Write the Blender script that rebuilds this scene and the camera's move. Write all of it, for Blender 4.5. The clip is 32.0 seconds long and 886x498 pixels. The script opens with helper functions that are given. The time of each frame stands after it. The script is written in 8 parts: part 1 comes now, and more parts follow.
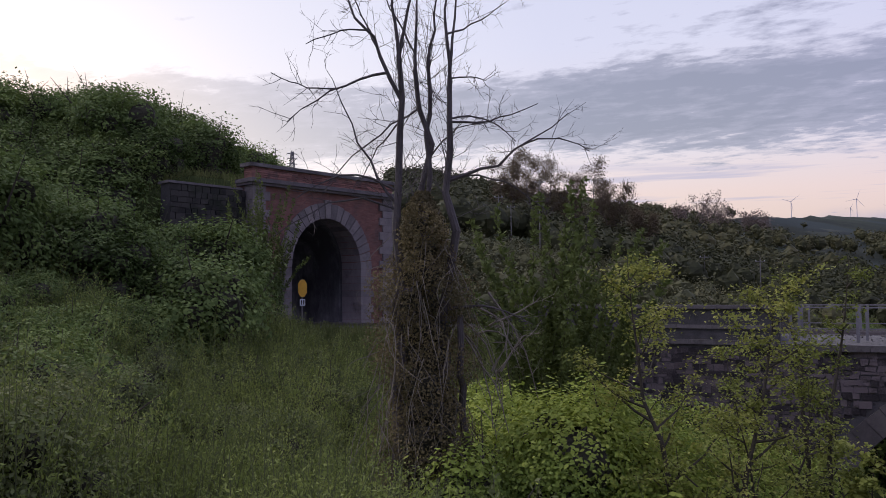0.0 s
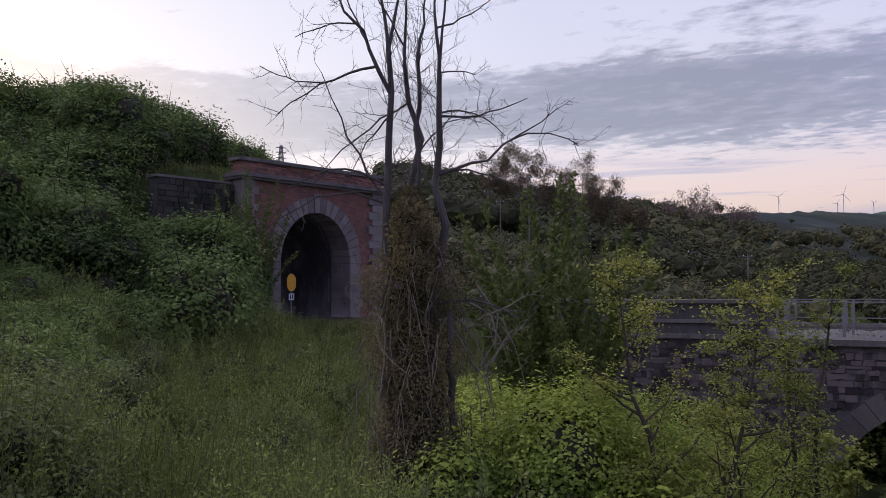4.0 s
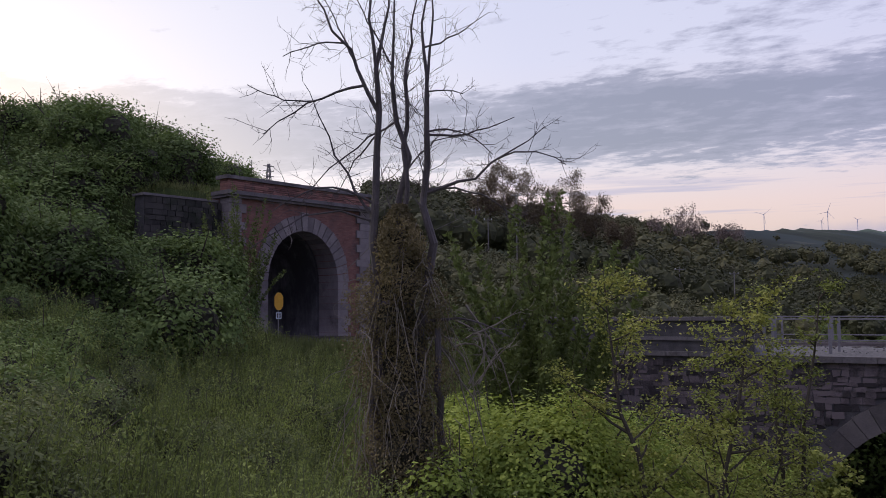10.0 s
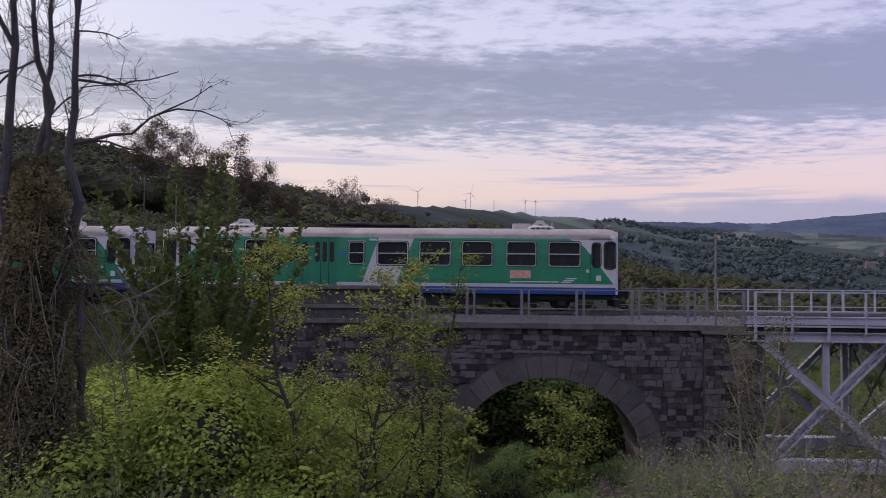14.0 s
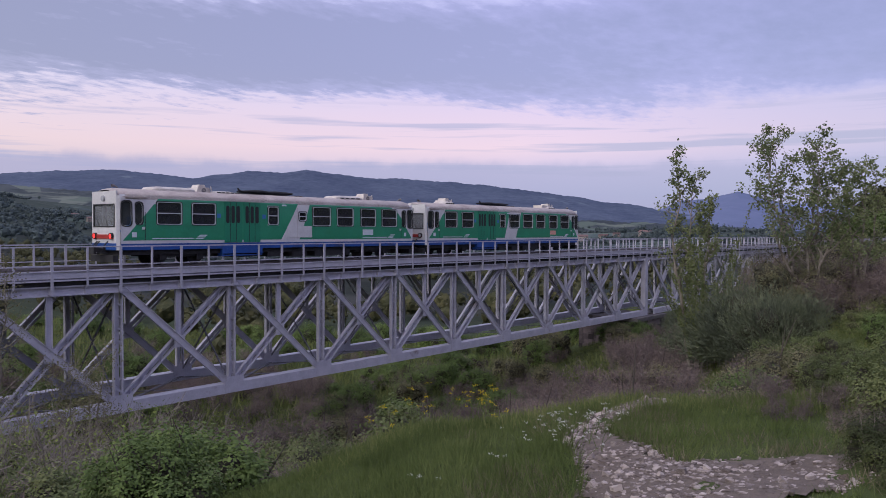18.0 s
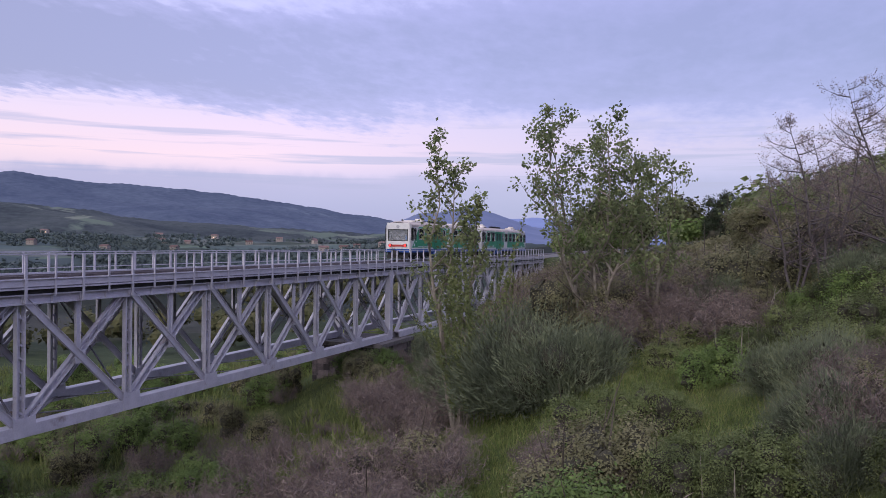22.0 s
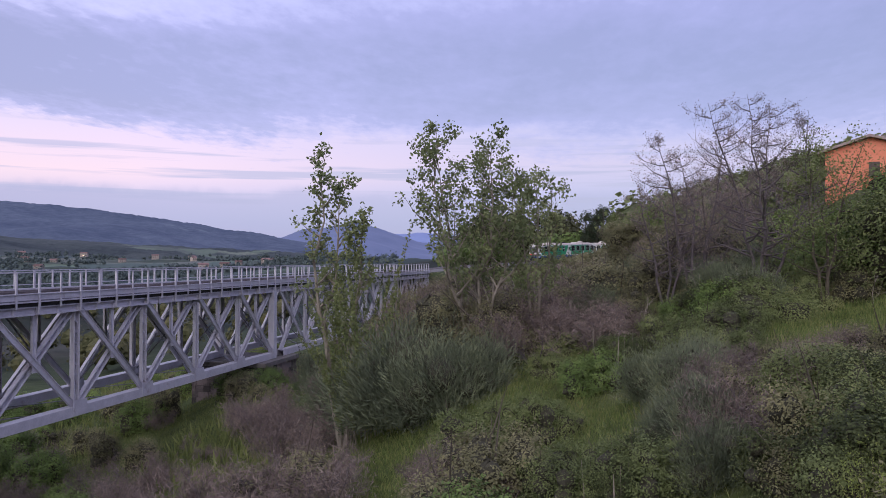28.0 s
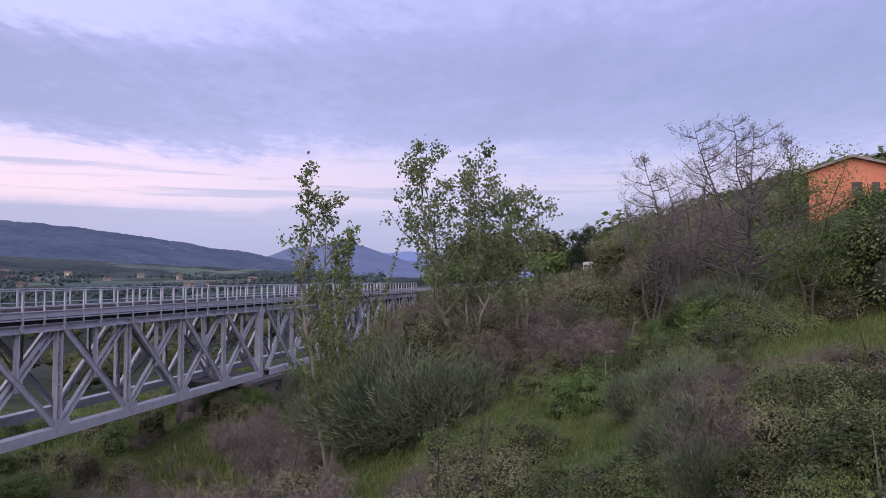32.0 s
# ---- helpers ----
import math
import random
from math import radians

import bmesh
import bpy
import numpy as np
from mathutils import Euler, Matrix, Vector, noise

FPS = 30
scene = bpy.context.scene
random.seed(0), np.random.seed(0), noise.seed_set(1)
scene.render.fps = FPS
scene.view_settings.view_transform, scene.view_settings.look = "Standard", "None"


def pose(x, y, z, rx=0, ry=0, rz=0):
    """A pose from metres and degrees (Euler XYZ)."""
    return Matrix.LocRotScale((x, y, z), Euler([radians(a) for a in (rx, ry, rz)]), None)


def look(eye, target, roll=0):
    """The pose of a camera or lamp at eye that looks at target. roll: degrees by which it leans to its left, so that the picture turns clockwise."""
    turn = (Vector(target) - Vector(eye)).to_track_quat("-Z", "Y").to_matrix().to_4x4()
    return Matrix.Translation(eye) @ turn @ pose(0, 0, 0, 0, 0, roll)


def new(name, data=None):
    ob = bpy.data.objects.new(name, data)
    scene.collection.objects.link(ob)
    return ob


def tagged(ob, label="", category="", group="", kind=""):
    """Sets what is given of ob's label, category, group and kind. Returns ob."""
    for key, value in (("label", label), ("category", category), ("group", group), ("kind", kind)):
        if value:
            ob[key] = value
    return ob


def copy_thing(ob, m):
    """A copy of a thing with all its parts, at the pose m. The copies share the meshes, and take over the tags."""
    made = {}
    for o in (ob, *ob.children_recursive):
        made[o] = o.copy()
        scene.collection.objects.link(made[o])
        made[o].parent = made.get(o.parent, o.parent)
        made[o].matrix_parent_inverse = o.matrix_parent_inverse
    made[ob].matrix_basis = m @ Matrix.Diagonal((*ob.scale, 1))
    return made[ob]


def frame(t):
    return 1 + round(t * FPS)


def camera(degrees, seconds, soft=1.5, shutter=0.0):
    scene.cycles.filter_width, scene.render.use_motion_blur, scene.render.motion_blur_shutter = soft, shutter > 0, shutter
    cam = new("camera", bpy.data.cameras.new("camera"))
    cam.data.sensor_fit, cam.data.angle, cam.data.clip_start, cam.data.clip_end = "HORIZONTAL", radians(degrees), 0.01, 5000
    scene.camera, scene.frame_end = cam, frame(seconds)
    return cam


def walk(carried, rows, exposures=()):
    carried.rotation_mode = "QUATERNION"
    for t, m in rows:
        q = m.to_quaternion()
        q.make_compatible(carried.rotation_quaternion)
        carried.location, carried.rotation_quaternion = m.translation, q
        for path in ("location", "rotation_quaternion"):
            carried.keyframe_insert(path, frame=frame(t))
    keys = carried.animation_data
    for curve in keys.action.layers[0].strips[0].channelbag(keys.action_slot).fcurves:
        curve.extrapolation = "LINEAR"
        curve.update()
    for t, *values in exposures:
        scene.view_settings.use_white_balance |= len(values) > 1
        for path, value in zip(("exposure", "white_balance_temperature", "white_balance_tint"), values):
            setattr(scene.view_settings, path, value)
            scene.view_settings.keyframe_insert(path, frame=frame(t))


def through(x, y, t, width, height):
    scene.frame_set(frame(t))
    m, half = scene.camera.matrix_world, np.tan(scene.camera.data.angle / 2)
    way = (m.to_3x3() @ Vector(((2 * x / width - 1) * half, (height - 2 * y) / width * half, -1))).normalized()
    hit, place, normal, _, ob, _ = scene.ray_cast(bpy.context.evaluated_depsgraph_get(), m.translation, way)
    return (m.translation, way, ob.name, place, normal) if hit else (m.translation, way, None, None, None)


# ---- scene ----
cam = camera(59.5, 32.0, 0.65, 0.12)
# seconds, eye in metres, heading to the left of +y, pitch and roll in degrees; the line runs along +x
PATH = [
    (0, 0.00, 0.00, 1.60, 29.05, 3.14, -0.46),
    (0.5, 0.00, 0.00, 1.60, 29.09, 3.09, -0.24),
    (1, 0.00, 0.00, 1.60, 28.90, 2.88, -0.07),
    (1.5, 0.00, 0.00, 1.60, 28.74, 2.57, -0.11),
    (2, 0.00, 0.00, 1.60, 28.50, 2.37, -0.09),
    (2.5, 0.00, 0.00, 1.60, 28.42, 2.18, -0.40),
    (4.5, 0.00, 0.00, 1.60, 28.23, 3.07, -0.36),
    (5, 0.00, 0.00, 1.60, 28.13, 3.43, -0.31),
    (5.5, 0.00, 0.00, 1.60, 28.07, 3.66, -0.34),
    (6, 0.00, 0.00, 1.60, 28.01, 3.70, -0.31),
    (6.5, 0.00, 0.00, 1.60, 27.87, 3.66, -0.26),
    (7, 0.00, 0.00, 1.60, 27.79, 3.63, -0.32),
    (7.5, 0.00, 0.00, 1.60, 27.63, 3.61, -0.47),
    (8, 0.00, 0.00, 1.60, 27.47, 3.56, -0.38),
    (8.5, 0.00, 0.00, 1.60, 27.52, 3.40, -0.49),
    (9, 0.00, 0.00, 1.60, 27.65, 3.42, -0.56),
    (9.5, 0.00, 0.00, 1.60, 27.49, 3.71, -0.67),
    (10, 0.00, 0.00, 1.60, 27.36, 4.06, -0.61),
    (10.5, 0.00, 0.00, 1.60, 27.20, 4.31, -0.54),
    (11, 0.00, 0.00, 1.60, 27.15, 4.25, -0.86),
    (11.5, 0.00, 0.00, 1.60, 27.17, 4.02, -0.81),
    (12, 0.00, 0.00, 1.60, 25.84, 3.72, -0.52),
    (12.5, 0.00, 0.00, 1.60, 22.62, 3.15, -0.02),
    (13, 0.00, 0.00, 1.60, 17.11, 2.77, 0.44),
    (13.5, 0.00, 0.00, 1.60, 10.48, 2.59, 0.89),
    (14, 0.00, 0.00, 1.60, 2.84, 1.67, 0.56),
    (14.5, 0.00, 0.00, 1.60, -3.82, 0.79, 0.80),
    (15, 0.00, 0.00, 1.60, -11.23, 0.24, 0.50),
    (15.5, 0.00, 0.00, 1.60, -18.80, -0.42, 0.26),
    (17.5, 0.00, 0.00, 1.60, -45.36, -1.06, 0.29),
    (18, 0.00, 0.00, 1.60, -50.42, -1.32, 0.21),
    (18.5, 0.00, 0.00, 1.60, -54.55, -0.81, -0.10),
    (19, 0.00, 0.00, 1.60, -57.89, -0.36, -0.34),
    (19.5, 0.00, 0.00, 1.60, -60.42, -0.78, 0.41),
    (20, 0.00, 0.00, 1.60, -61.80, -0.92, 0.69),
    (20.5, 0.00, 0.00, 1.60, -63.46, -0.73, 0.33),
    (20.6, 0.00, 0.00, 1.60, -63.79, -0.69, 0.38),
    (20.7, 0.74, 0.38, 1.59, -64.22, -0.63, 0.42),
    (20.8, 2.48, 1.26, 1.58, -64.77, -0.56, 0.46),
    (20.9, 4.35, 2.22, 1.56, -65.34, -0.49, 0.50),
    (21, 7.22, 3.68, 1.53, -66.04, -0.40, 0.53),
    (21.1, 8.84, 4.51, 1.51, -66.40, -0.38, 0.53),
    (21.2, 10.32, 5.26, 1.50, -66.74, -0.35, 0.54),
    (21.3, 10.81, 5.51, 1.49, -66.96, -0.34, 0.55),
    (21.5, 11.08, 5.64, 1.49, -67.29, -0.33, 0.58),
    (22, 11.08, 5.64, 1.49, -69.37, -0.37, 0.63),
    (22.5, 11.08, 5.64, 1.49, -71.23, -0.63, 0.24),
    (23, 11.08, 5.64, 1.49, -73.44, -0.68, 0.30),
    (23.5, 11.08, 5.64, 1.49, -75.16, -0.44, -0.00),
    (24, 11.08, 5.64, 1.49, -75.91, -0.26, 0.03),
    (24.5, 11.08, 5.64, 1.49, -75.93, -0.24, -0.05),
    (25, 11.08, 5.64, 1.49, -76.39, -0.17, -0.05),
    (25.5, 11.08, 5.64, 1.49, -76.88, 0.04, 0.12),
    (27.5, 11.08, 5.64, 1.49, -77.74, 0.73, -0.30),
    (28, 11.08, 5.64, 1.49, -77.80, 0.80, 0.02),
    (28.5, 11.08, 5.64, 1.49, -78.02, 0.66, -0.27),
    (29, 11.08, 5.64, 1.49, -78.33, 0.92, -0.23),
    (29.5, 11.08, 5.64, 1.49, -78.50, 1.07, -0.19),
    (30, 11.08, 5.64, 1.49, -78.56, 1.38, -0.39),
    (30.5, 11.08, 5.64, 1.49, -78.75, 1.77, -0.36),
    (31, 11.08, 5.64, 1.49, -78.80, 1.87, -0.03),
    (31.5, 11.08, 5.64, 1.49, -78.80, 2.00, 0.03),
    (32, 11.08, 5.64, 1.49, -78.73, 2.19, 0.04),
]
EXPOSURES = [(0, 0.0, 6500, 10), (11.5, 0.0, 6500, 10), (15.5, 0.0, 6450, 10), (18, 0.10, 6250, 10), (20.5, 0.13, 6080, 11), (22, 0.28, 6250, 11), (32, 0.28, 6250, 11)]
walk(cam, [(t, look((x, y, z), (x - math.sin(radians(h)) * math.cos(radians(p)), y + math.cos(radians(h)) * math.cos(radians(p)), z + math.sin(radians(p))), lean)) for t, x, y, z, h, p, lean in PATH], EXPOSURES)


# ---- light ----
def node(tree, kind, **values):
    n = tree.nodes.new(kind)
    for key, value in values.items():
        if key in n.inputs:
            n.inputs[key].default_value = value
    return n


def link(tree, a, out, b, into):
    tree.links.new(a.outputs[out], b.inputs[into])


def ramp(tree, stops, fac=None):
    n = tree.nodes.new("ShaderNodeValToRGB")
    while len(n.color_ramp.elements) < len(stops):
        n.color_ramp.elements.new(0.5)
    for e, (at, c) in zip(n.color_ramp.elements, stops):
        e.position, e.color = at, (*c, 1) if len(c) == 3 else c
    if fac:
        tree.links.new(fac, n.inputs[0])
    return n


def maths(tree, op, a, b=None, clamp=False):
    n = tree.nodes.new("ShaderNodeMath")
    n.operation, n.use_clamp = op, clamp
    for k, v in ((0, a), (1, b)):
        if v is None:
            continue
        if isinstance(v, (int, float)):
            n.inputs[k].default_value = v
        else:
            tree.links.new(v, n.inputs[k])
    return n.outputs[0]


def mixed(tree, fac, a, b, how="MIX"):
    n = tree.nodes.new("ShaderNodeMix")
    n.data_type, n.blend_type, n.clamp_factor = "RGBA", how, True
    for k, v in ((0, fac), (6, a), (7, b)):
        if isinstance(v, (int, float)):
            n.inputs[k].default_value = v
        elif isinstance(v, tuple):
            n.inputs[k].default_value = (*v, 1)
        else:
            tree.links.new(v, n.inputs[k])
    return n.outputs[2]


SUN_YAW, SUN_UP = 62, 9
world = bpy.data.worlds.new("world")
scene.world = world
world.use_nodes = True
wt = world.node_tree
wt.nodes.clear()
coord = wt.nodes.new("ShaderNodeTexCoord")
xyz = node(wt, "ShaderNodeSeparateXYZ")
link(wt, coord, "Generated", xyz, 0)
up = maths(wt, "MAXIMUM", xyz.outputs[2], 0.0)
# how near to the side of the sunset: 1 there, 0 on the other side
sunny = maths(wt, "MULTIPLY_ADD", xyz.outputs[0], -math.sin(radians(SUN_YAW)) * 0.5)
sunny.node.inputs[2].default_value = 0.5
sunny = maths(wt, "ADD", sunny, maths(wt, "MULTIPLY", xyz.outputs[1], math.cos(radians(SUN_YAW)) * 0.5))
# clear sky behind the clouds, by height
warm = ramp(wt, [(0.0, (0.55, 0.46, 0.52)), (0.075, (0.72, 0.53, 0.50)), (0.12, (0.78, 0.60, 0.60)), (0.17, (0.74, 0.66, 0.74)), (0.3, (0.68, 0.67, 0.84)), (0.5, (0.62, 0.64, 0.84)), (1.0, (0.55, 0.59, 0.82))], up)
cool = ramp(wt, [(0.0, (0.28, 0.33, 0.58)), (0.045, (0.33, 0.37, 0.64)), (0.07, (0.50, 0.44, 0.68)), (0.105, (0.80, 0.58, 0.70)), (0.15, (0.72, 0.56, 0.74)), (0.2, (0.55, 0.50, 0.78)), (0.35, (0.50, 0.50, 0.82)), (1.0, (0.46, 0.50, 0.84))], up)
side = ramp(wt, [(0.25, (0, 0, 0)), (0.80, (1, 1, 1))], sunny)
clear = mixed(wt, side.outputs[0], cool.outputs[0], warm.outputs[0])
cold = ramp(wt, [(0.0, (0.28, 0.33, 0.58)), (0.045, (0.33, 0.37, 0.64)), (0.08, (0.44, 0.42, 0.68)), (0.12, (0.60, 0.50, 0.70)), (0.16, (0.56, 0.50, 0.73)), (0.22, (0.50, 0.48, 0.76)), (0.35, (0.50, 0.50, 0.82)), (1.0, (0.46, 0.50, 0.84))], up)
far_side = ramp(wt, [(0.07, (1, 1, 1)), (0.27, (0, 0, 0))], sunny)
clear = mixed(wt, far_side.outputs[0], clear, cold.outputs[0])
# towards the sunset the sky itself is paler
glow = ramp(wt, [(0.86, (0, 0, 0)), (0.99, (1, 1, 1))], sunny)
clear = mixed(wt, maths(wt, "MULTIPLY", glow.outputs[0], 0.7), clear, (0.84, 0.81, 0.90))
# clouds lie on a plane high above: stretched out towards the horizon
over = maths(wt, "ADD", up, 0.07)
plane = wt.nodes.new("ShaderNodeCombineXYZ")
wt.links.new(maths(wt, "DIVIDE", xyz.outputs[0], over), plane.inputs[0])
wt.links.new(maths(wt, "DIVIDE", xyz.outputs[1], over), plane.inputs[1])
drift = node(wt, "ShaderNodeMapping")
link(wt, plane, 0, drift, 0)
drift.inputs["Rotation"].default_value = (0, 0, radians(-20))
drift.inputs["Scale"].default_value = (0.38, 0.58, 1)
drift.inputs["Location"].default_value = (3.1, 1.7, 0)
big = node(wt, "ShaderNodeTexNoise", Scale=0.8, Detail=6.0, Roughness=0.5, Distortion=0.4)
link(wt, drift, 0, big, 0)
small = node(wt, "ShaderNodeTexNoise", Scale=9.0, Detail=6.0, Roughness=0.68)
link(wt, drift, 0, small, 0)
ripple = ramp(wt, [(0.12, (0.2, 0.2, 0.2)), (0.45, (0.6, 0.6, 0.6))], sunny).outputs[0]
thick = maths(wt, "ADD", big.outputs[0], maths(wt, "MULTIPLY", maths(wt, "SUBTRACT", small.outputs[0], 0.5), ripple))
curd = node(wt, "ShaderNodeTexNoise", Scale=24.0, Detail=3.0, Roughness=0.55)
link(wt, drift, 0, curd, 0)
thick = maths(wt, "ADD", thick, maths(wt, "MULTIPLY", maths(wt, "SUBTRACT", curd.outputs[0], 0.5), maths(wt, "MULTIPLY", ripple, 0.6)))
# a deep bank of cloud stands over a clear strip along the horizon
bank_warm = ramp(wt, [(0.10, (0, 0, 0)), (0.165, (0.55, 0.55, 0.55)), (0.20, (0.92, 0.92, 0.92)), (0.25, (0.85, 0.85, 0.85)), (0.285, (0.26, 0.26, 0.26)), (0.40, (0.14, 0.14, 0.14)), (0.7, (0.4, 0.4, 0.4))], up)
bank_cool = ramp(wt, [(0.08, (0, 0, 0)), (0.14, (0.42, 0.42, 0.42)), (0.19, (0.66, 0.66, 0.66)), (0.26, (0.78, 0.78, 0.78)), (0.31, (0.56, 0.56, 0.56)), (0.36, (0.52, 0.52, 0.52)), (0.6, (0.6, 0.6, 0.6))], up)
bank_side = ramp(wt, [(0.16, (0, 0, 0)), (0.42, (1, 1, 1))], sunny)
bank = node(wt, "ShaderNodeSeparateColor")
wt.links.new(mixed(wt, bank_side.outputs[0], bank_cool.outputs[0], bank_warm.outputs[0]), bank.inputs[0])
thick = maths(wt, "ADD", thick, maths(wt, "MULTIPLY", maths(wt, "SUBTRACT", bank.outputs[0], 0.5), 0.55))
cover = ramp(wt, [(0.43, (0, 0, 0)), (0.57, (1, 1, 1))], thick)
deep = ramp(wt, [(0.50, (0, 0, 0)), (0.72, (1, 1, 1))], thick)
cloud_c = mixed(wt, side.outputs[0], (0.40, 0.385, 0.70), (0.36, 0.35, 0.48))
deep_c = mixed(wt, side.outputs[0], (0.28, 0.285, 0.51), (0.21, 0.215, 0.32))
cloud_c = mixed(wt, maths(wt, "MULTIPLY", deep.outputs[0], 0.95), cloud_c, deep_c)
amount = maths(wt, "MULTIPLY", cover.outputs[0], 0.88)
amount = maths(wt, "MULTIPLY", amount, maths(wt, "SUBTRACT", 1.0, maths(wt, "MULTIPLY", glow.outputs[0], 0.42)))
sky_mix = mixed(wt, amount, clear, cloud_c)
# long thin bars of cloud low over the horizon, and a low bank on the cool side
bars_map = node(wt, "ShaderNodeMapping")
link(wt, coord, "Generated", bars_map, 0)
bars_map.inputs["Scale"].default_value = (2.2, 2.2, 60)
bars = node(wt, "ShaderNodeTexNoise", Scale=1.3, Detail=4.0, Roughness=0.55)
link(wt, bars_map, 0, bars, 0)
bar_cover = ramp(wt, [(0.54, (0, 0, 0)), (0.64, (1, 1, 1))], bars.outputs[0])
low = ramp(wt, [(0.05, (0, 0, 0)), (0.075, (1, 1, 1)), (0.13, (1, 1, 1)), (0.17, (0, 0, 0))], up)
sky_mix = mixed(wt, maths(wt, "MULTIPLY", maths(wt, "MULTIPLY", bar_cover.outputs[0], low.outputs[0]), 0.75), sky_mix, (0.40, 0.38, 0.58))
# a low bank with an uneven top lies along the horizon
puffs = node(wt, "ShaderNodeTexNoise", Scale=14.0, Detail=5.0, Roughness=0.55)
link(wt, coord, "Generated", puffs, 0)
rim_h = maths(wt, "ADD", up, maths(wt, "MULTIPLY", maths(wt, "SUBTRACT", puffs.outputs[0], 0.5), 0.035))
bank_low = ramp(wt, [(0.080, (1, 1, 1)), (0.092, (0, 0, 0))], rim_h)
bank_where = ramp(wt, [(0.10, (0.55, 0.55, 0.55)), (0.3, (1, 1, 1)), (0.70, (1, 1, 1)), (0.78, (0, 0, 0))], sunny)
sky_mix = mixed(wt, maths(wt, "MULTIPLY", maths(wt, "MULTIPLY", bank_low.outputs[0], bank_where.outputs[0]), 0.8), sky_mix, (0.33, 0.32, 0.54))
# the sky darkens away from the sunset
away = ramp(wt, [(0.02, (0.80, 0.80, 0.84)), (0.24, (1, 1, 1))], sunny)
sky_mix = mixed(wt, 1.0, sky_mix, away.outputs[0], "MULTIPLY")
sky = wt.nodes.new("ShaderNodeTexSky")
sky.sky_type, sky.sun_disc, sky.sun_elevation, sky.sun_rotation = "NISHITA", False, radians(SUN_UP), radians(-SUN_YAW)
air = node(wt, "ShaderNodeBackground", Strength=0.03)
link(wt, sky, 0, air, 0)
haze = node(wt, "ShaderNodeBackground", Strength=0.95)
wt.links.new(sky_mix, haze.inputs[0])
both = wt.nodes.new("ShaderNodeAddShader")
link(wt, air, 0, both, 0)
link(wt, haze, 0, both, 1)
end = wt.nodes.new("ShaderNodeOutputWorld")
link(wt, both, 0, end, 0)

sun = new("sun", bpy.data.lights.new("sun", "SUN"))
sun.data.energy, sun.data.angle, sun.data.color = 2.0, radians(70), (1.0, 0.93, 0.90)
sun.matrix_world = look((0, 0, 60), (math.sin(radians(SUN_YAW + 24)) * 10, -math.cos(radians(SUN_YAW + 24)) * 10, 60 - 10 * math.tan(radians(42))))


# ---- materials ----
def surface(name, dark, light, scale=3.0, rough=0.8, bump=0.2, metal=0.0, fine=9.0, stain=None, stain_at=(0.55, 0.7), island=0.0, each=0.0, stretch=(1, 1, 1), bump_scale=1.0, glow=None):
    """Two colours in two scales of grain, stains of a third one, and fine relief."""
    m = bpy.data.materials.new(name)
    m.use_nodes = True
    t = m.node_tree
    b = t.nodes["Principled BSDF"]
    c = t.nodes.new("ShaderNodeTexCoord")
    mp = node(t, "ShaderNodeMapping", Scale=stretch)
    link(t, c, "Object", mp, 0)
    n1 = node(t, "ShaderNodeTexNoise", Scale=scale, Detail=5.0, Roughness=0.6)
    n2 = node(t, "ShaderNodeTexNoise", Scale=scale * fine, Detail=4.0, Roughness=0.65)
    link(t, mp, 0, n1, 0), link(t, mp, 0, n2, 0)
    f = maths(t, "MULTIPLY_ADD", n2.outputs[0], 0.45)
    f.node.inputs[2].default_value = 0.0
    f = maths(t, "ADD", f, maths(t, "MULTIPLY", n1.outputs[0], 0.55))
    if island:
        g = t.nodes.new("ShaderNodeNewGeometry")
        f = maths(t, "ADD", f, maths(t, "MULTIPLY", maths(t, "SUBTRACT", g.outputs["Random Per Island"], 0.5), island))
    if each:
        o = t.nodes.new("ShaderNodeObjectInfo")
        f = maths(t, "ADD", f, maths(t, "MULTIPLY", maths(t, "SUBTRACT", o.outputs["Random"], 0.5), each))
    col = ramp(t, [(0.32, dark), (0.68, light)], f).outputs[0]
    if stain:
        n3 = node(t, "ShaderNodeTexNoise", Scale=scale * 0.37, Detail=8.0, Roughness=0.7)
        link(t, mp, 0, n3, 0)
        col = mixed(t, ramp(t, [(stain_at[0], (0, 0, 0)), (stain_at[1], (1, 1, 1))], n3.outputs[0]).outputs[0], col, stain)
    t.links.new(col, b.inputs["Base Color"])
    b.inputs["Metallic"].default_value = metal
    r = maths(t, "MULTIPLY_ADD", n2.outputs[0], 0.3)
    r.node.inputs[2].default_value = rough - 0.15
    t.links.new(r, b.inputs["Roughness"])
    if bump:
        bn = node(t, "ShaderNodeBump", Strength=min(1.0, bump), Distance=0.02 * bump_scale)
        t.links.new(n2.outputs[0], bn.inputs["Height"])
        link(t, bn, 0, b, "Normal")
    if glow:
        b.inputs["Emission Color"].default_value = (*glow[0], 1)
        b.inputs["Emission Strength"].default_value = glow[1]
    return m


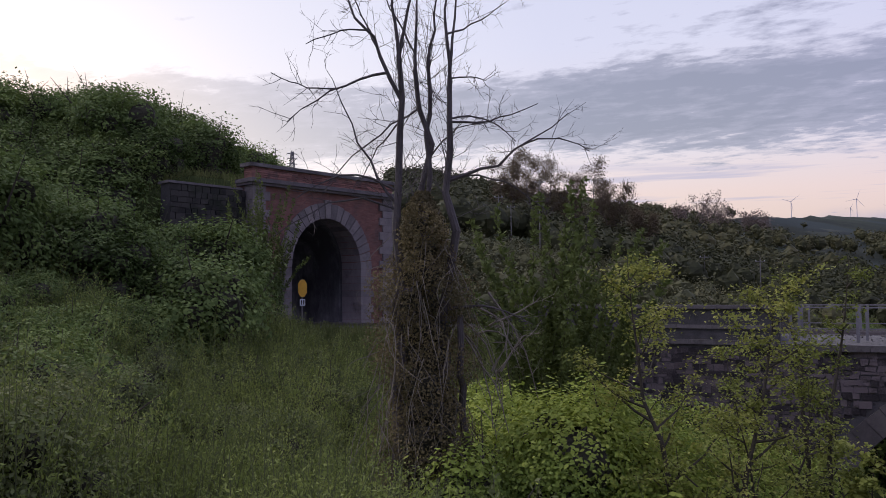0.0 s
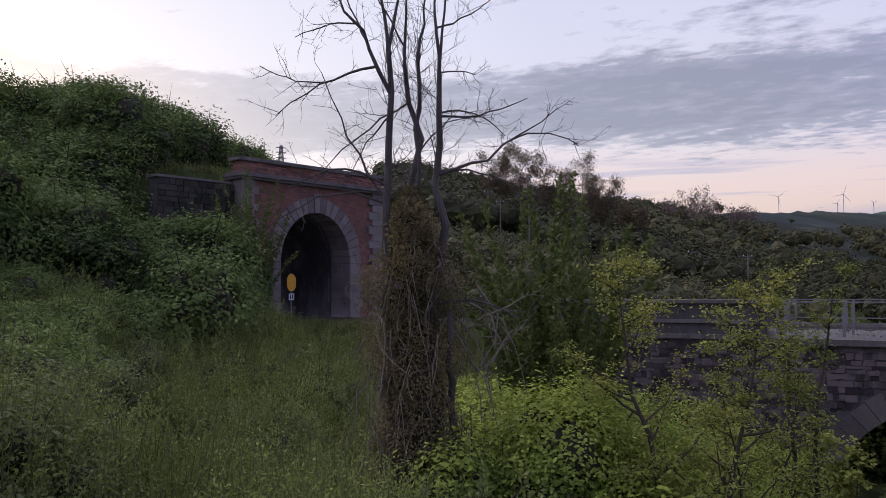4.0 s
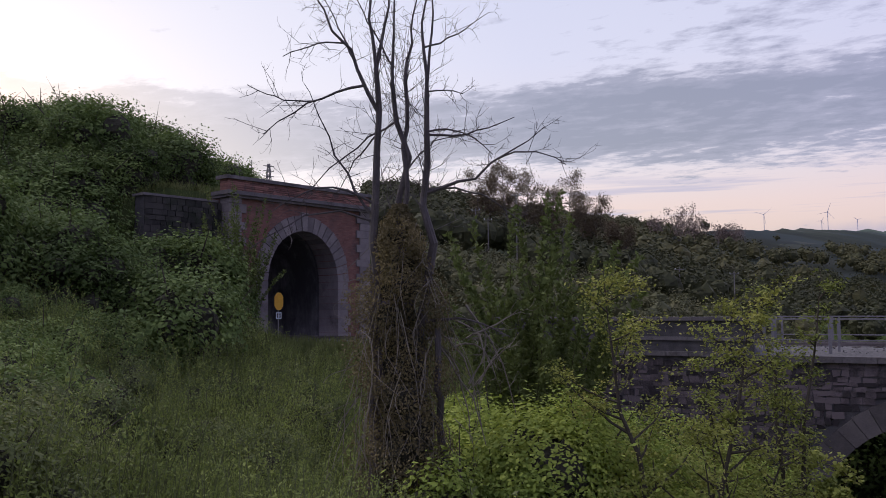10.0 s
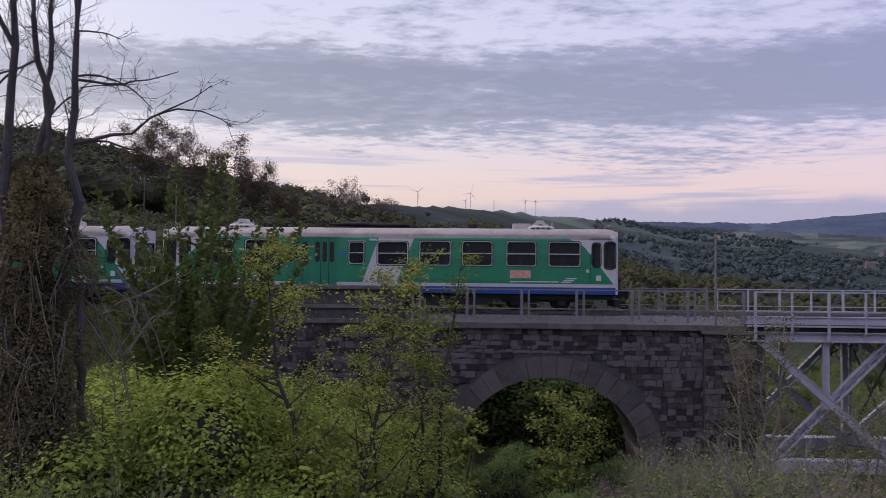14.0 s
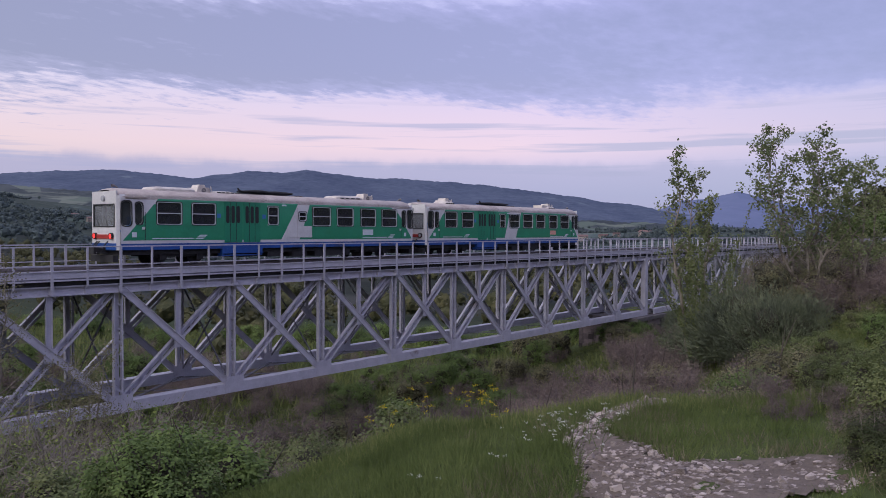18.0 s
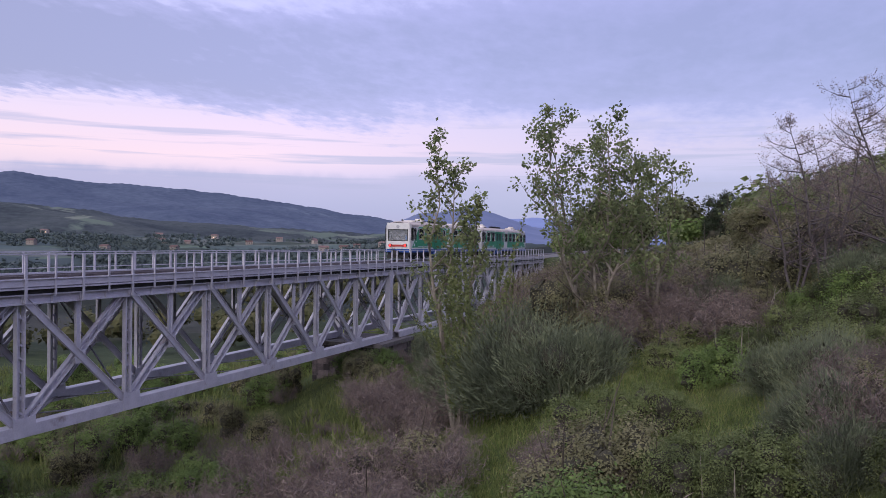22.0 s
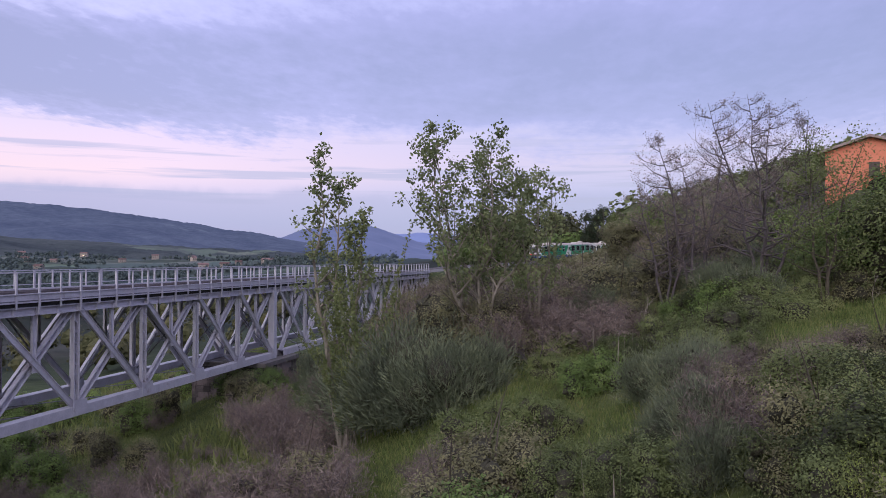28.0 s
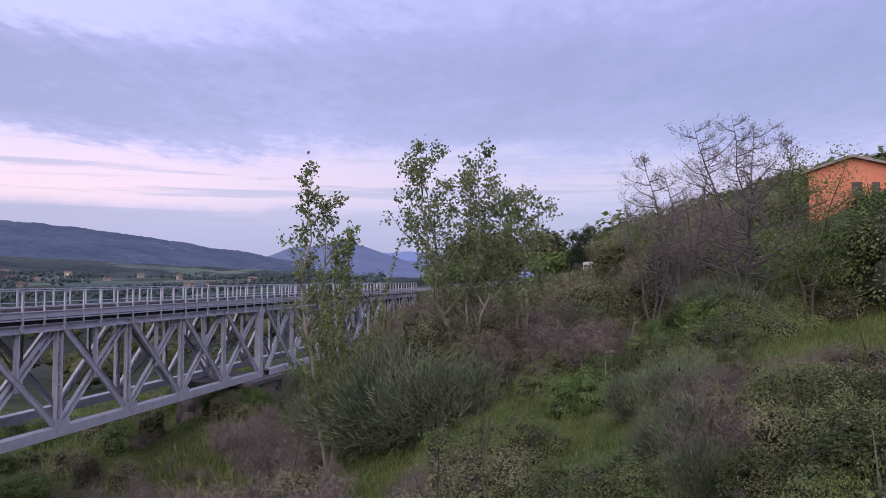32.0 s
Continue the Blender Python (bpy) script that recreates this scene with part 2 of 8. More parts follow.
def foliage(name, stops, through=0.28, each=0.25, rough=0.68, leafy=0.26):
    """Leaves: a colour for each leaf and each plant, and light that shines through."""
    m = bpy.data.materials.new(name)
    m.use_nodes = True
    t = m.node_tree
    b = t.nodes["Principled BSDF"]
    g, o = t.nodes.new("ShaderNodeNewGeometry"), t.nodes.new("ShaderNodeObjectInfo")
    c = t.nodes.new("ShaderNodeTexCoord")
    n1 = node(t, "ShaderNodeTexNoise", Scale=1.1, Detail=3.0)
    link(t, c, "Object", n1, 0)
    f = maths(t, "MULTIPLY_ADD", g.outputs["Random Per Island"], leafy)
    f.node.inputs[2].default_value = -leafy / 2
    f = maths(t, "ADD", f, maths(t, "MULTIPLY", maths(t, "SUBTRACT", o.outputs["Random"], 0.5), each))
    f = maths(t, "ADD", f, n1.outputs[0])
    col = ramp(t, stops, f).outputs[0]
    t.links.new(col, b.inputs["Base Color"])
    b.inputs["Roughness"].default_value = rough
    b.inputs["Specular IOR Level"].default_value = 0.12
    tr = t.nodes.new("ShaderNodeBsdfTranslucent")
    t.links.new(col, tr.inputs[0])
    mx = t.nodes.new("ShaderNodeMixShader")
    mx.inputs[0].default_value = through
    link(t, b, 0, mx, 1), link(t, tr, 0, mx, 2)
    link(t, mx, 0, t.nodes["Material Output"], 0)
    return m


def glass(name, tint, rough=0.05):
    m = bpy.data.materials.new(name)
    m.use_nodes = True
    b = m.node_tree.nodes["Principled BSDF"]
    b.inputs["Base Color"].default_value = (*tint, 1)
    b.inputs["Roughness"].default_value = rough
    b.inputs["Transmission Weight"].default_value = 0.85
    b.inputs["IOR"].default_value = 1.45
    return m


MAT = {
    "steel": surface("grey_bridge_paint", (0.36, 0.345, 0.405), (0.53, 0.505, 0.575), 1.6, 0.6, 0.15, 0.1, stain=(0.159, 0.0955, 0.0702), stain_at=(0.62, 0.78)),
    # a darker grey for inner members, walkway and deck plate
    "steel_dark": surface("dark_bridge_paint", (0.085, 0.0808, 0.102), (0.17, 0.162, 0.2), 1.6, 0.7, 0.2, stain=(0.0765, 0.051, 0.0425)),
    "handrail": surface("dull_handrail_paint", (0.14, 0.13, 0.15), (0.26, 0.245, 0.27), 3, 0.7, 0.15, stain=(0.12, 0.08, 0.07)),
    "rail": surface("worn_rail", (0.13, 0.11, 0.11), (0.26, 0.225, 0.225), 4, 0.55, 0.2, 0.6),
    "ballast": surface("ballast", (0.07, 0.0665, 0.07), (0.182, 0.168, 0.168), 9, 0.9, 0.8, fine=5),
    "sleeper": surface("sleeper_wood", (0.05, 0.04, 0.035), (0.12, 0.095, 0.08), 3, 0.9, 0.4),
    "stone": surface("grey_rubble_stone", (0.030, 0.023, 0.026), (0.155, 0.122, 0.128), 2.2, 0.9, 0.8, island=0.55, each=0.6, stain=(0.0204, 0.0165, 0.0173), stain_at=(0.55, 0.7)),
    "stone_pale": surface("pale_dressed_stone", (0.0716, 0.0605, 0.0618), (0.139, 0.118, 0.117), 2.0, 0.85, 0.5, island=0.25, each=0.3, stain=(0.0478, 0.0394, 0.0395), stain_at=(0.56, 0.72)),
    "stone_portal": surface("grey_portal_stone", (0.122, 0.103, 0.105), (0.236, 0.201, 0.199), 2.0, 0.85, 0.5, island=0.25, each=0.3, stain=(0.0813, 0.067, 0.0672), stain_at=(0.56, 0.72)),
    # wing wall stone: the hill's shade is put into its near-black colour
    "stone_black": surface("shade_black_mossy_stone", (0.016, 0.015, 0.014), (0.062, 0.055, 0.05), 2.2, 0.95, 0.8, island=0.5, each=0.5, stain=(0.022, 0.028, 0.014), stain_at=(0.5, 0.65)),
    "mortar": surface("dark_mortar", (0.044, 0.04, 0.0432), (0.112, 0.102, 0.106), 3, 0.95, 0.6),
    "coping": surface("weathered_coping", (0.0922, 0.0806, 0.084), (0.184, 0.161, 0.162), 2.0, 0.9, 0.5, each=0.2, stain=(0.0403, 0.0317, 0.028)),
    "lime": surface("sooty_limewash", (0.03, 0.028, 0.03), (0.30, 0.285, 0.29), 0.5, 0.9, 0.4, stain=(0.03, 0.028, 0.03), stain_at=(0.44, 0.6), stretch=(1, 1, 0.4)),
    "white": surface("white_coach_paint", (0.493, 0.475, 0.484), (0.651, 0.634, 0.634), 1.1, 0.42, 0.05, stain=(0.37, 0.334, 0.317), stain_at=(0.6, 0.85)),
    "roofpaint": surface("dusty_roof_paint", (0.289, 0.238, 0.221), (0.51, 0.442, 0.416), 1.2, 0.7, 0.2, stain=(0.187, 0.136, 0.119), stain_at=(0.5, 0.75)),
    "green": surface("green_coach_paint", (0.0176, 0.194, 0.0968), (0.0308, 0.273, 0.141), 0.9, 0.4, 0.05, stain=(0.0264, 0.211, 0.088), stain_at=(0.55, 0.75)),
    "green_door": surface("darker_green_door_paint", (0.012, 0.17, 0.09), (0.02, 0.23, 0.125), 1.5, 0.42, 0.05),
    "blue": surface("blue_skirt_paint", (0.008, 0.045, 0.21), (0.015, 0.075, 0.30), 1.2, 0.45, 0.05, stain=(0.03, 0.04, 0.08)),
    "black": surface("grimy_black_gear_and_gap_shade", (0.008, 0.008, 0.010), (0.03, 0.028, 0.03), 4, 0.75, 0.3),
    "rubber": surface("black_rubber_seal", (0.010, 0.010, 0.011), (0.02, 0.02, 0.021), 6, 0.6, 0.05),
    "alu": surface("aluminium_frame", (0.50, 0.50, 0.52), (0.66, 0.66, 0.67), 5, 0.4, 0.05, 0.35),
    "screen": glass("clear_windscreen_glass", (0.62, 0.64, 0.68)),
    "cab": surface("pale_cab_lining", (0.34, 0.33, 0.34), (0.48, 0.47, 0.48), 3, 0.7, 0.1),
    "pane": glass("dark_window_glass", (0.14, 0.15, 0.17)),
    "inside": surface("dim_coach_lining", (0.033, 0.033, 0.0413), (0.077, 0.0743, 0.0825), 3, 0.8, 0.1),
    "seat": surface("grey_blue_seat_cloth", (0.10, 0.12, 0.17), (0.2, 0.23, 0.3), 6, 0.9, 0.2),
    "cream": surface("cream_roof_unit_paint", (0.42, 0.37, 0.33), (0.66, 0.60, 0.56), 2, 0.6, 0.15, stain=(0.2, 0.15, 0.13), stain_at=(0.55, 0.8)),
    "graffiti": surface("spray_painted_patch", (0.55, 0.12, 0.08), (0.72, 0.55, 0.42), 7, 0.6, 0.05),
    "label": surface("pale_label", (0.50, 0.55, 0.6), (0.68, 0.7, 0.72), 6, 0.5, 0.0),
    "label_blue": surface("blue_sign_plate", (0.03, 0.12, 0.34), (0.06, 0.2, 0.45), 6, 0.5, 0.0),
    "red": surface("red_valance_paint", (0.28, 0.02, 0.018), (0.42, 0.04, 0.03), 4, 0.5, 0.1),
    "tail": surface("red_tail_lamp_glass", (0.8, 0.03, 0.03), (0.9, 0.05, 0.04), 4, 0.3, 0, glow=((1.0, 0.04, 0.035), 1.5)),
    "head": surface("lit_headlamp_glass", (0.9, 0.88, 0.8), (0.95, 0.92, 0.86), 4, 0.3, 0, glow=((1.0, 0.9, 0.72), 0.8)),
    "lamp_off": surface("unlit_lamp_glass", (0.3, 0.3, 0.32), (0.45, 0.45, 0.47), 4, 0.2, 0),
    "yellow": surface("yellow_sign_paint", (0.60, 0.30, 0.02), (0.78, 0.42, 0.03), 5, 0.5, 0.05),
    "brick": None,
    "tile": surface("red_clay_brick_course", (0.15, 0.07, 0.06), (0.33, 0.16, 0.13), 3, 0.9, 0.5, island=0.4, each=0.4, stain=(0.10, 0.08, 0.075)),
    "house": surface("orange_house_plaster", (0.56, 0.17, 0.10), (0.68, 0.25, 0.16), 0.5, 0.9, 0.2, stain=(0.45, 0.14, 0.09)),
    "roof": surface("grey_clay_roof", (0.19, 0.15, 0.15), (0.34, 0.27, 0.26), 2, 0.9, 0.4),
    "shutter": surface("dark_wood_shutter", (0.05, 0.035, 0.03), (0.1, 0.07, 0.06), 4, 0.7, 0.2),
    "villa": surface("pale_village_plaster", (0.208, 0.176, 0.16), (0.336, 0.288, 0.264), 0.2, 0.9, 0.0, each=0.6),
    "villa_roof": surface("terracotta_village_roof", (0.096, 0.0562, 0.051), (0.162, 0.0975, 0.0935), 0.3, 0.9, 0.0, each=0.5),
    "lit": surface("lit_window", (0.9, 0.5, 0.25), (1.0, 0.6, 0.3), 1, 0.5, 0, glow=((1.0, 0.55, 0.25), 2.5)),
    "turbine": surface("white_turbine_paint", (0.45, 0.44, 0.5), (0.55, 0.54, 0.6), 0.1, 0.6, 0),
    "pole": surface("weathered_pole", (0.12, 0.11, 0.11), (0.25, 0.23, 0.23), 3, 0.8, 0.2),
    "bark": surface("ashen_dead_bark", (0.05, 0.042, 0.042), (0.15, 0.125, 0.125), 5, 0.95, 0.7, stretch=(1, 1, 0.25)),
    "stem": surface("brown_stem", (0.035, 0.028, 0.022), (0.10, 0.08, 0.06), 6, 0.9, 0.3),
    # bush cores: the shade behind the leaves, painted as dark brown
    "inner": surface("inner_leaf_shade", (0.024, 0.023, 0.015), (0.068, 0.060, 0.040), 9, 0.95, 0.8),
    "stem_green": surface("green_young_stem", (0.07, 0.08, 0.03), (0.15, 0.16, 0.065), 6, 0.85, 0.2),
    "stem_pale": surface("dry_pale_stem", (0.13, 0.11, 0.09), (0.28, 0.24, 0.2), 6, 0.9, 0.3),
    "branch_pale": surface("bleached_dead_wood", (0.20, 0.17, 0.15), (0.40, 0.35, 0.32), 6, 0.9, 0.3),
    "twig": surface("grey_twig", (0.06, 0.05, 0.055), (0.15, 0.125, 0.13), 6, 0.9, 0.2),
    "rubble": surface("pale_rubble_stone", (0.13, 0.10, 0.085), (0.50, 0.42, 0.38), 7, 0.9, 0.6, island=0.6, each=0.5),
    "leaf_dark": foliage("dark_hedge_leaf", [(0.1, (0.052, 0.076, 0.027)), (0.5, (0.127, 0.178, 0.056)), (0.9, (0.238, 0.303, 0.093))], each=0.4),
    "leaf_thorn": foliage("dark_bramble_leaf", [(0.1, (0.026, 0.033, 0.016)), (0.5, (0.068, 0.080, 0.034)), (0.9, (0.165, 0.182, 0.068))], 0.2),
    "leaf_mid": foliage("bramble_leaf", [(0.1, (0.070, 0.086, 0.036)), (0.5, (0.156, 0.181, 0.074)), (0.9, (0.276, 0.284, 0.119))], each=0.35),
    "leaf_willow": foliage("willow_leaf", [(0.1, (0.062, 0.082, 0.027)), (0.5, (0.13, 0.16, 0.05)), (0.9, (0.22, 0.25, 0.08))], 0.25),
    "leaf_rust": foliage("rusty_spring_leaf", [(0.1, (0.06, 0.045, 0.032)), (0.5, (0.12, 0.09, 0.06)), (0.9, (0.2, 0.155, 0.095))], 0.2),
    "leaf_brush": foliage("olive_hillside_brush", [(0.1, (0.052, 0.055, 0.028)), (0.5, (0.10, 0.102, 0.05)), (0.9, (0.165, 0.15, 0.075))], 0.12, leafy=0.5),
    "leaf_bright": foliage("fresh_green_leaf", [(0.1, (0.106, 0.155, 0.033)), (0.5, (0.254, 0.320, 0.064)), (0.9, (0.468, 0.516, 0.103))], each=0.4),
    "leaf_yellow": foliage("yellow_green_spring_leaf", [(0.1, (0.105, 0.134, 0.0336)), (0.5, (0.236, 0.263, 0.0624)), (0.9, (0.441, 0.42, 0.108))]),
    "leaf_lime": foliage("light_bramble_leaf", [(0.1, (0.063, 0.079, 0.033)), (0.5, (0.153, 0.179, 0.071)), (0.9, (0.269, 0.288, 0.121))], 0.3),
    "leaf_olive": foliage("olive_shoot_leaf", [(0.1, (0.115, 0.142, 0.042)), (0.5, (0.215, 0.262, 0.074)), (0.9, (0.37, 0.41, 0.12))], each=0.4),
    "leaf_poplar": foliage("poplar_leaf", [(0.1, (0.0965, 0.119, 0.0601)), (0.5, (0.201, 0.232, 0.111)), (0.9, (0.347, 0.354, 0.174))], 0.45),
    "leaf_broom": foliage("broom_twig", [(0.1, (0.054, 0.065, 0.048)), (0.5, (0.126, 0.143, 0.093)), (0.9, (0.251, 0.269, 0.152))], 0.1, 0.15),
    "leaf_scrub": foliage("brown_green_scrub_leaf", [(0.1, (0.096, 0.088, 0.053)), (0.5, (0.186, 0.176, 0.096)), (0.9, (0.312, 0.284, 0.150))], 0.35),
    "leaf_dry": foliage("dry_brown_twig", [(0.1, (0.090, 0.067, 0.064)), (0.5, (0.187, 0.143, 0.132)), (0.9, (0.390, 0.307, 0.263))], 0.15),
    "leaf_ivy": foliage("ivy_and_clematis", [(0.1, (0.076, 0.069, 0.037)), (0.5, (0.173, 0.138, 0.072)), (0.9, (0.329, 0.263, 0.118))], 0.25),
    "leaf_pine": foliage("pine_needle", [(0.1, (0.0188, 0.0271, 0.0171)), (0.5, (0.0366, 0.0482, 0.0283)), (0.9, (0.0627, 0.0757, 0.0433))], 0.1),
    "grass": foliage("spring_grass", [(0.1, (0.093, 0.110, 0.039)), (0.5, (0.185, 0.211, 0.074)), (0.9, (0.319, 0.310, 0.127))], 0.4),
    "grass_lush": foliage("lush_meadow_grass", [(0.1, (0.058, 0.078, 0.025)), (0.5, (0.114, 0.148, 0.046)), (0.9, (0.200, 0.230, 0.083))], 0.35),
    "grass_shelf": foliage("shelf_grass", [(0.1, (0.07, 0.098, 0.032)), (0.5, (0.15, 0.20, 0.062)), (0.9, (0.26, 0.31, 0.105))], 0.35),
    "grass_dry": foliage("dry_grass", [(0.1, (0.117, 0.099, 0.065)), (0.5, (0.216, 0.181, 0.121)), (0.9, (0.360, 0.298, 0.203))], 0.3),
    "flower_y": foliage("yellow_flower", [(0.2, (0.45, 0.36, 0.02)), (0.8, (0.65, 0.5, 0.04))], 0.3),
    "flower_w": foliage("white_flower", [(0.2, (0.55, 0.55, 0.48)), (0.8, (0.75, 0.74, 0.66))], 0.3),
    # far trees: haze is mixed into the leaf colour as pale blue
    "groves": foliage("haze_blue_far_grove", [(0.1, (0.05, 0.068, 0.072)), (0.5, (0.075, 0.096, 0.098)), (0.9, (0.10, 0.125, 0.115))], 0.15),
    "woods": foliage("wooded_hill", [(0.1, (0.029, 0.032, 0.019)), (0.5, (0.065, 0.068, 0.033)), (0.9, (0.123, 0.111, 0.052))], 0.15),
}


def brick_paint():
    """Old brickwork: courses too fine to build, with soot and pale repairs."""
    m = surface("old_red_brick", (0.14, 0.066, 0.055), (0.30, 0.142, 0.112), 1.5, 0.9, 0.3, stain=(0.12, 0.085, 0.08), stain_at=(0.5, 0.75))
    t = m.node_tree
    b = t.nodes["Principled BSDF"]
    c = t.nodes.new("ShaderNodeTexCoord")
    mp = node(t, "ShaderNodeMapping", Rotation=(radians(90), 0, 0))
    link(t, c, "Object", mp, 0)
    br = node(t, "ShaderNodeTexBrick", Scale=1.0)
    br.inputs["Color1"].default_value, br.inputs["Color2"].default_value, br.inputs["Mortar"].default_value = (1, 1, 1, 1), (0.72, 0.66, 0.66, 1), (0.75, 0.85, 0.9, 1)
    br.inputs["Brick Width"].default_value, br.inputs["Row Height"].default_value, br.inputs["Mortar Size"].default_value = 0.26, 0.075, 0.008
    link(t, mp, 0, br, 0)
    old = b.inputs["Base Color"].links[0].from_socket
    t.links.new(mixed(t, 1.0, old, br.outputs[0], "MULTIPLY"), b.inputs["Base Color"])
    return m


MAT["brick"] = brick_paint()


def ground_paint():
    """Earth, grass and, far off, woods and fields in patches, tinted with haze."""
    m = bpy.data.materials.new("ground")
    m.use_nodes = True
    t = m.node_tree
    b = t.nodes["Principled BSDF"]
    b.inputs["Roughness"].default_value = 0.95
    b.inputs["Specular IOR Level"].default_value = 0.1
    g = t.nodes.new("ShaderNodeNewGeometry")
    pos = g.outputs["Position"]
    near = node(t, "ShaderNodeTexNoise", Scale=0.5, Detail=9.0, Roughness=0.7)
    t.links.new(pos, near.inputs[0])
    soil = ramp(t, [(0.3, (0.028, 0.036, 0.012)), (0.45, (0.05, 0.066, 0.02)), (0.6, (0.07, 0.085, 0.03)), (0.75, (0.085, 0.075, 0.045))], near.outputs[0]).outputs[0]
    far = node(t, "ShaderNodeTexNoise", Scale=0.004, Detail=7.0, Roughness=0.62)
    t.links.new(pos, far.inputs[0])
    fields = node(t, "ShaderNodeTexVoronoi", Scale=0.0065)
    fields.distance = "MINKOWSKI"
    t.links.new(pos, fields.inputs[0])
    patch = node(t, "ShaderNodeSeparateColor")
    t.links.new(fields.outputs["Color"], patch.inputs[0])
    # fields and woods far off carry haze blue in their colour
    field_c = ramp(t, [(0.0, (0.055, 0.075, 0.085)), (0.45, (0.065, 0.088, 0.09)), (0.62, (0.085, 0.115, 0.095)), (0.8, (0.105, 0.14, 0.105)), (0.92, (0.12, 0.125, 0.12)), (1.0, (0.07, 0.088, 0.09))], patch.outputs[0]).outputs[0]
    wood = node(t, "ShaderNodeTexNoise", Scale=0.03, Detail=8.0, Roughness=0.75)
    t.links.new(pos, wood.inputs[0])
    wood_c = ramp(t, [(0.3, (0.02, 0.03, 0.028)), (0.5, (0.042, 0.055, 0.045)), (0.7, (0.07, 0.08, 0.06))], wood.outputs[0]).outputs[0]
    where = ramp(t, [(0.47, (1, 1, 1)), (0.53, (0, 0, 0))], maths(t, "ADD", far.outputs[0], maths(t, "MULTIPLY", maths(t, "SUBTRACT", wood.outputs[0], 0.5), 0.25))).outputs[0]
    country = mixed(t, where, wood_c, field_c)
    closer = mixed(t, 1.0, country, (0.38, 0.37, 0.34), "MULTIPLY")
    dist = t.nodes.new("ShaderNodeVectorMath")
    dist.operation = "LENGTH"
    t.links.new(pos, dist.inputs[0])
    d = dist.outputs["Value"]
    # the paler, hazier tones take over from 450 m outwards
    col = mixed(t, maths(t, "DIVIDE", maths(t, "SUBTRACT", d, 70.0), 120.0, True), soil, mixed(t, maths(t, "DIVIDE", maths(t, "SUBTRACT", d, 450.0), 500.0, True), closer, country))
    t.links.new(col, b.inputs["Base Color"])
    bn = node(t, "ShaderNodeBump", Strength=0.6, Distance=0.06)
    t.links.new(near.outputs[0], bn.inputs["Height"])
    link(t, bn, 0, b, "Normal")
    return m


MAT["ground"] = ground_paint()


def hill_paint(name, wood_dark, wood_light, field_a, field_b, size, open_at):
    """Far hills: close woods with a grain of crowns, and fields in the clearings."""
    m = bpy.data.materials.new(name)
    m.use_nodes = True
    t = m.node_tree
    b = t.nodes["Principled BSDF"]
    b.inputs["Roughness"].default_value, b.inputs["Specular IOR Level"].default_value = 0.95, 0.05
    pos = t.nodes.new("ShaderNodeNewGeometry").outputs["Position"]
    crowns = node(t, "ShaderNodeTexNoise", Scale=0.05 / size, Detail=6.0, Roughness=0.75)
    stands = node(t, "ShaderNodeTexNoise", Scale=0.006 / size, Detail=5.0, Roughness=0.6)
    clear_ = node(t, "ShaderNodeTexNoise", Scale=0.0028 / size, Detail=7.0, Roughness=0.62, Distortion=0.6)
    plots = node(t, "ShaderNodeTexVoronoi", Scale=0.011 / size)
    for n in (crowns, stands, clear_, plots):
        t.links.new(pos, n.inputs[0])
    f = maths(t, "ADD", maths(t, "MULTIPLY", crowns.outputs[0], 0.5), maths(t, "MULTIPLY", stands.outputs[0], 0.5))
    wood = ramp(t, [(0.36, wood_dark), (0.64, wood_light)], f).outputs[0]
    hue = node(t, "ShaderNodeSeparateColor")
    t.links.new(plots.outputs["Color"], hue.inputs[0])
    field = ramp(t, [(0.1, wood_light), (0.45, field_a), (0.9, field_b)], hue.outputs[0]).outputs[0]
    where = ramp(t, [(open_at, (0, 0, 0)), (open_at + 0.04, (1, 1, 1))], clear_.outputs[0]).outputs[0]
    t.links.new(mixed(t, where, wood, field), b.inputs["Base Color"])
    return m


# the blue of distant air is put into these hill colours
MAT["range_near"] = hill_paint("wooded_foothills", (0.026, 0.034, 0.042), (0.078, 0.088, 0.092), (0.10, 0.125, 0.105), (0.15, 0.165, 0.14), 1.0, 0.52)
MAT["range_mid"] = hill_paint("haze_blue_wooded_range", (0.048, 0.062, 0.105), (0.10, 0.12, 0.17), (0.115, 0.14, 0.18), (0.14, 0.165, 0.2), 1.6, 0.60)
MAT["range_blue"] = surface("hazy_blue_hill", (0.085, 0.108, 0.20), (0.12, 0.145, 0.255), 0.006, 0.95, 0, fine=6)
MAT["range_far"] = surface("haze_pale_range", (0.15, 0.19, 0.37), (0.18, 0.225, 0.41), 0.002, 0.95, 0)


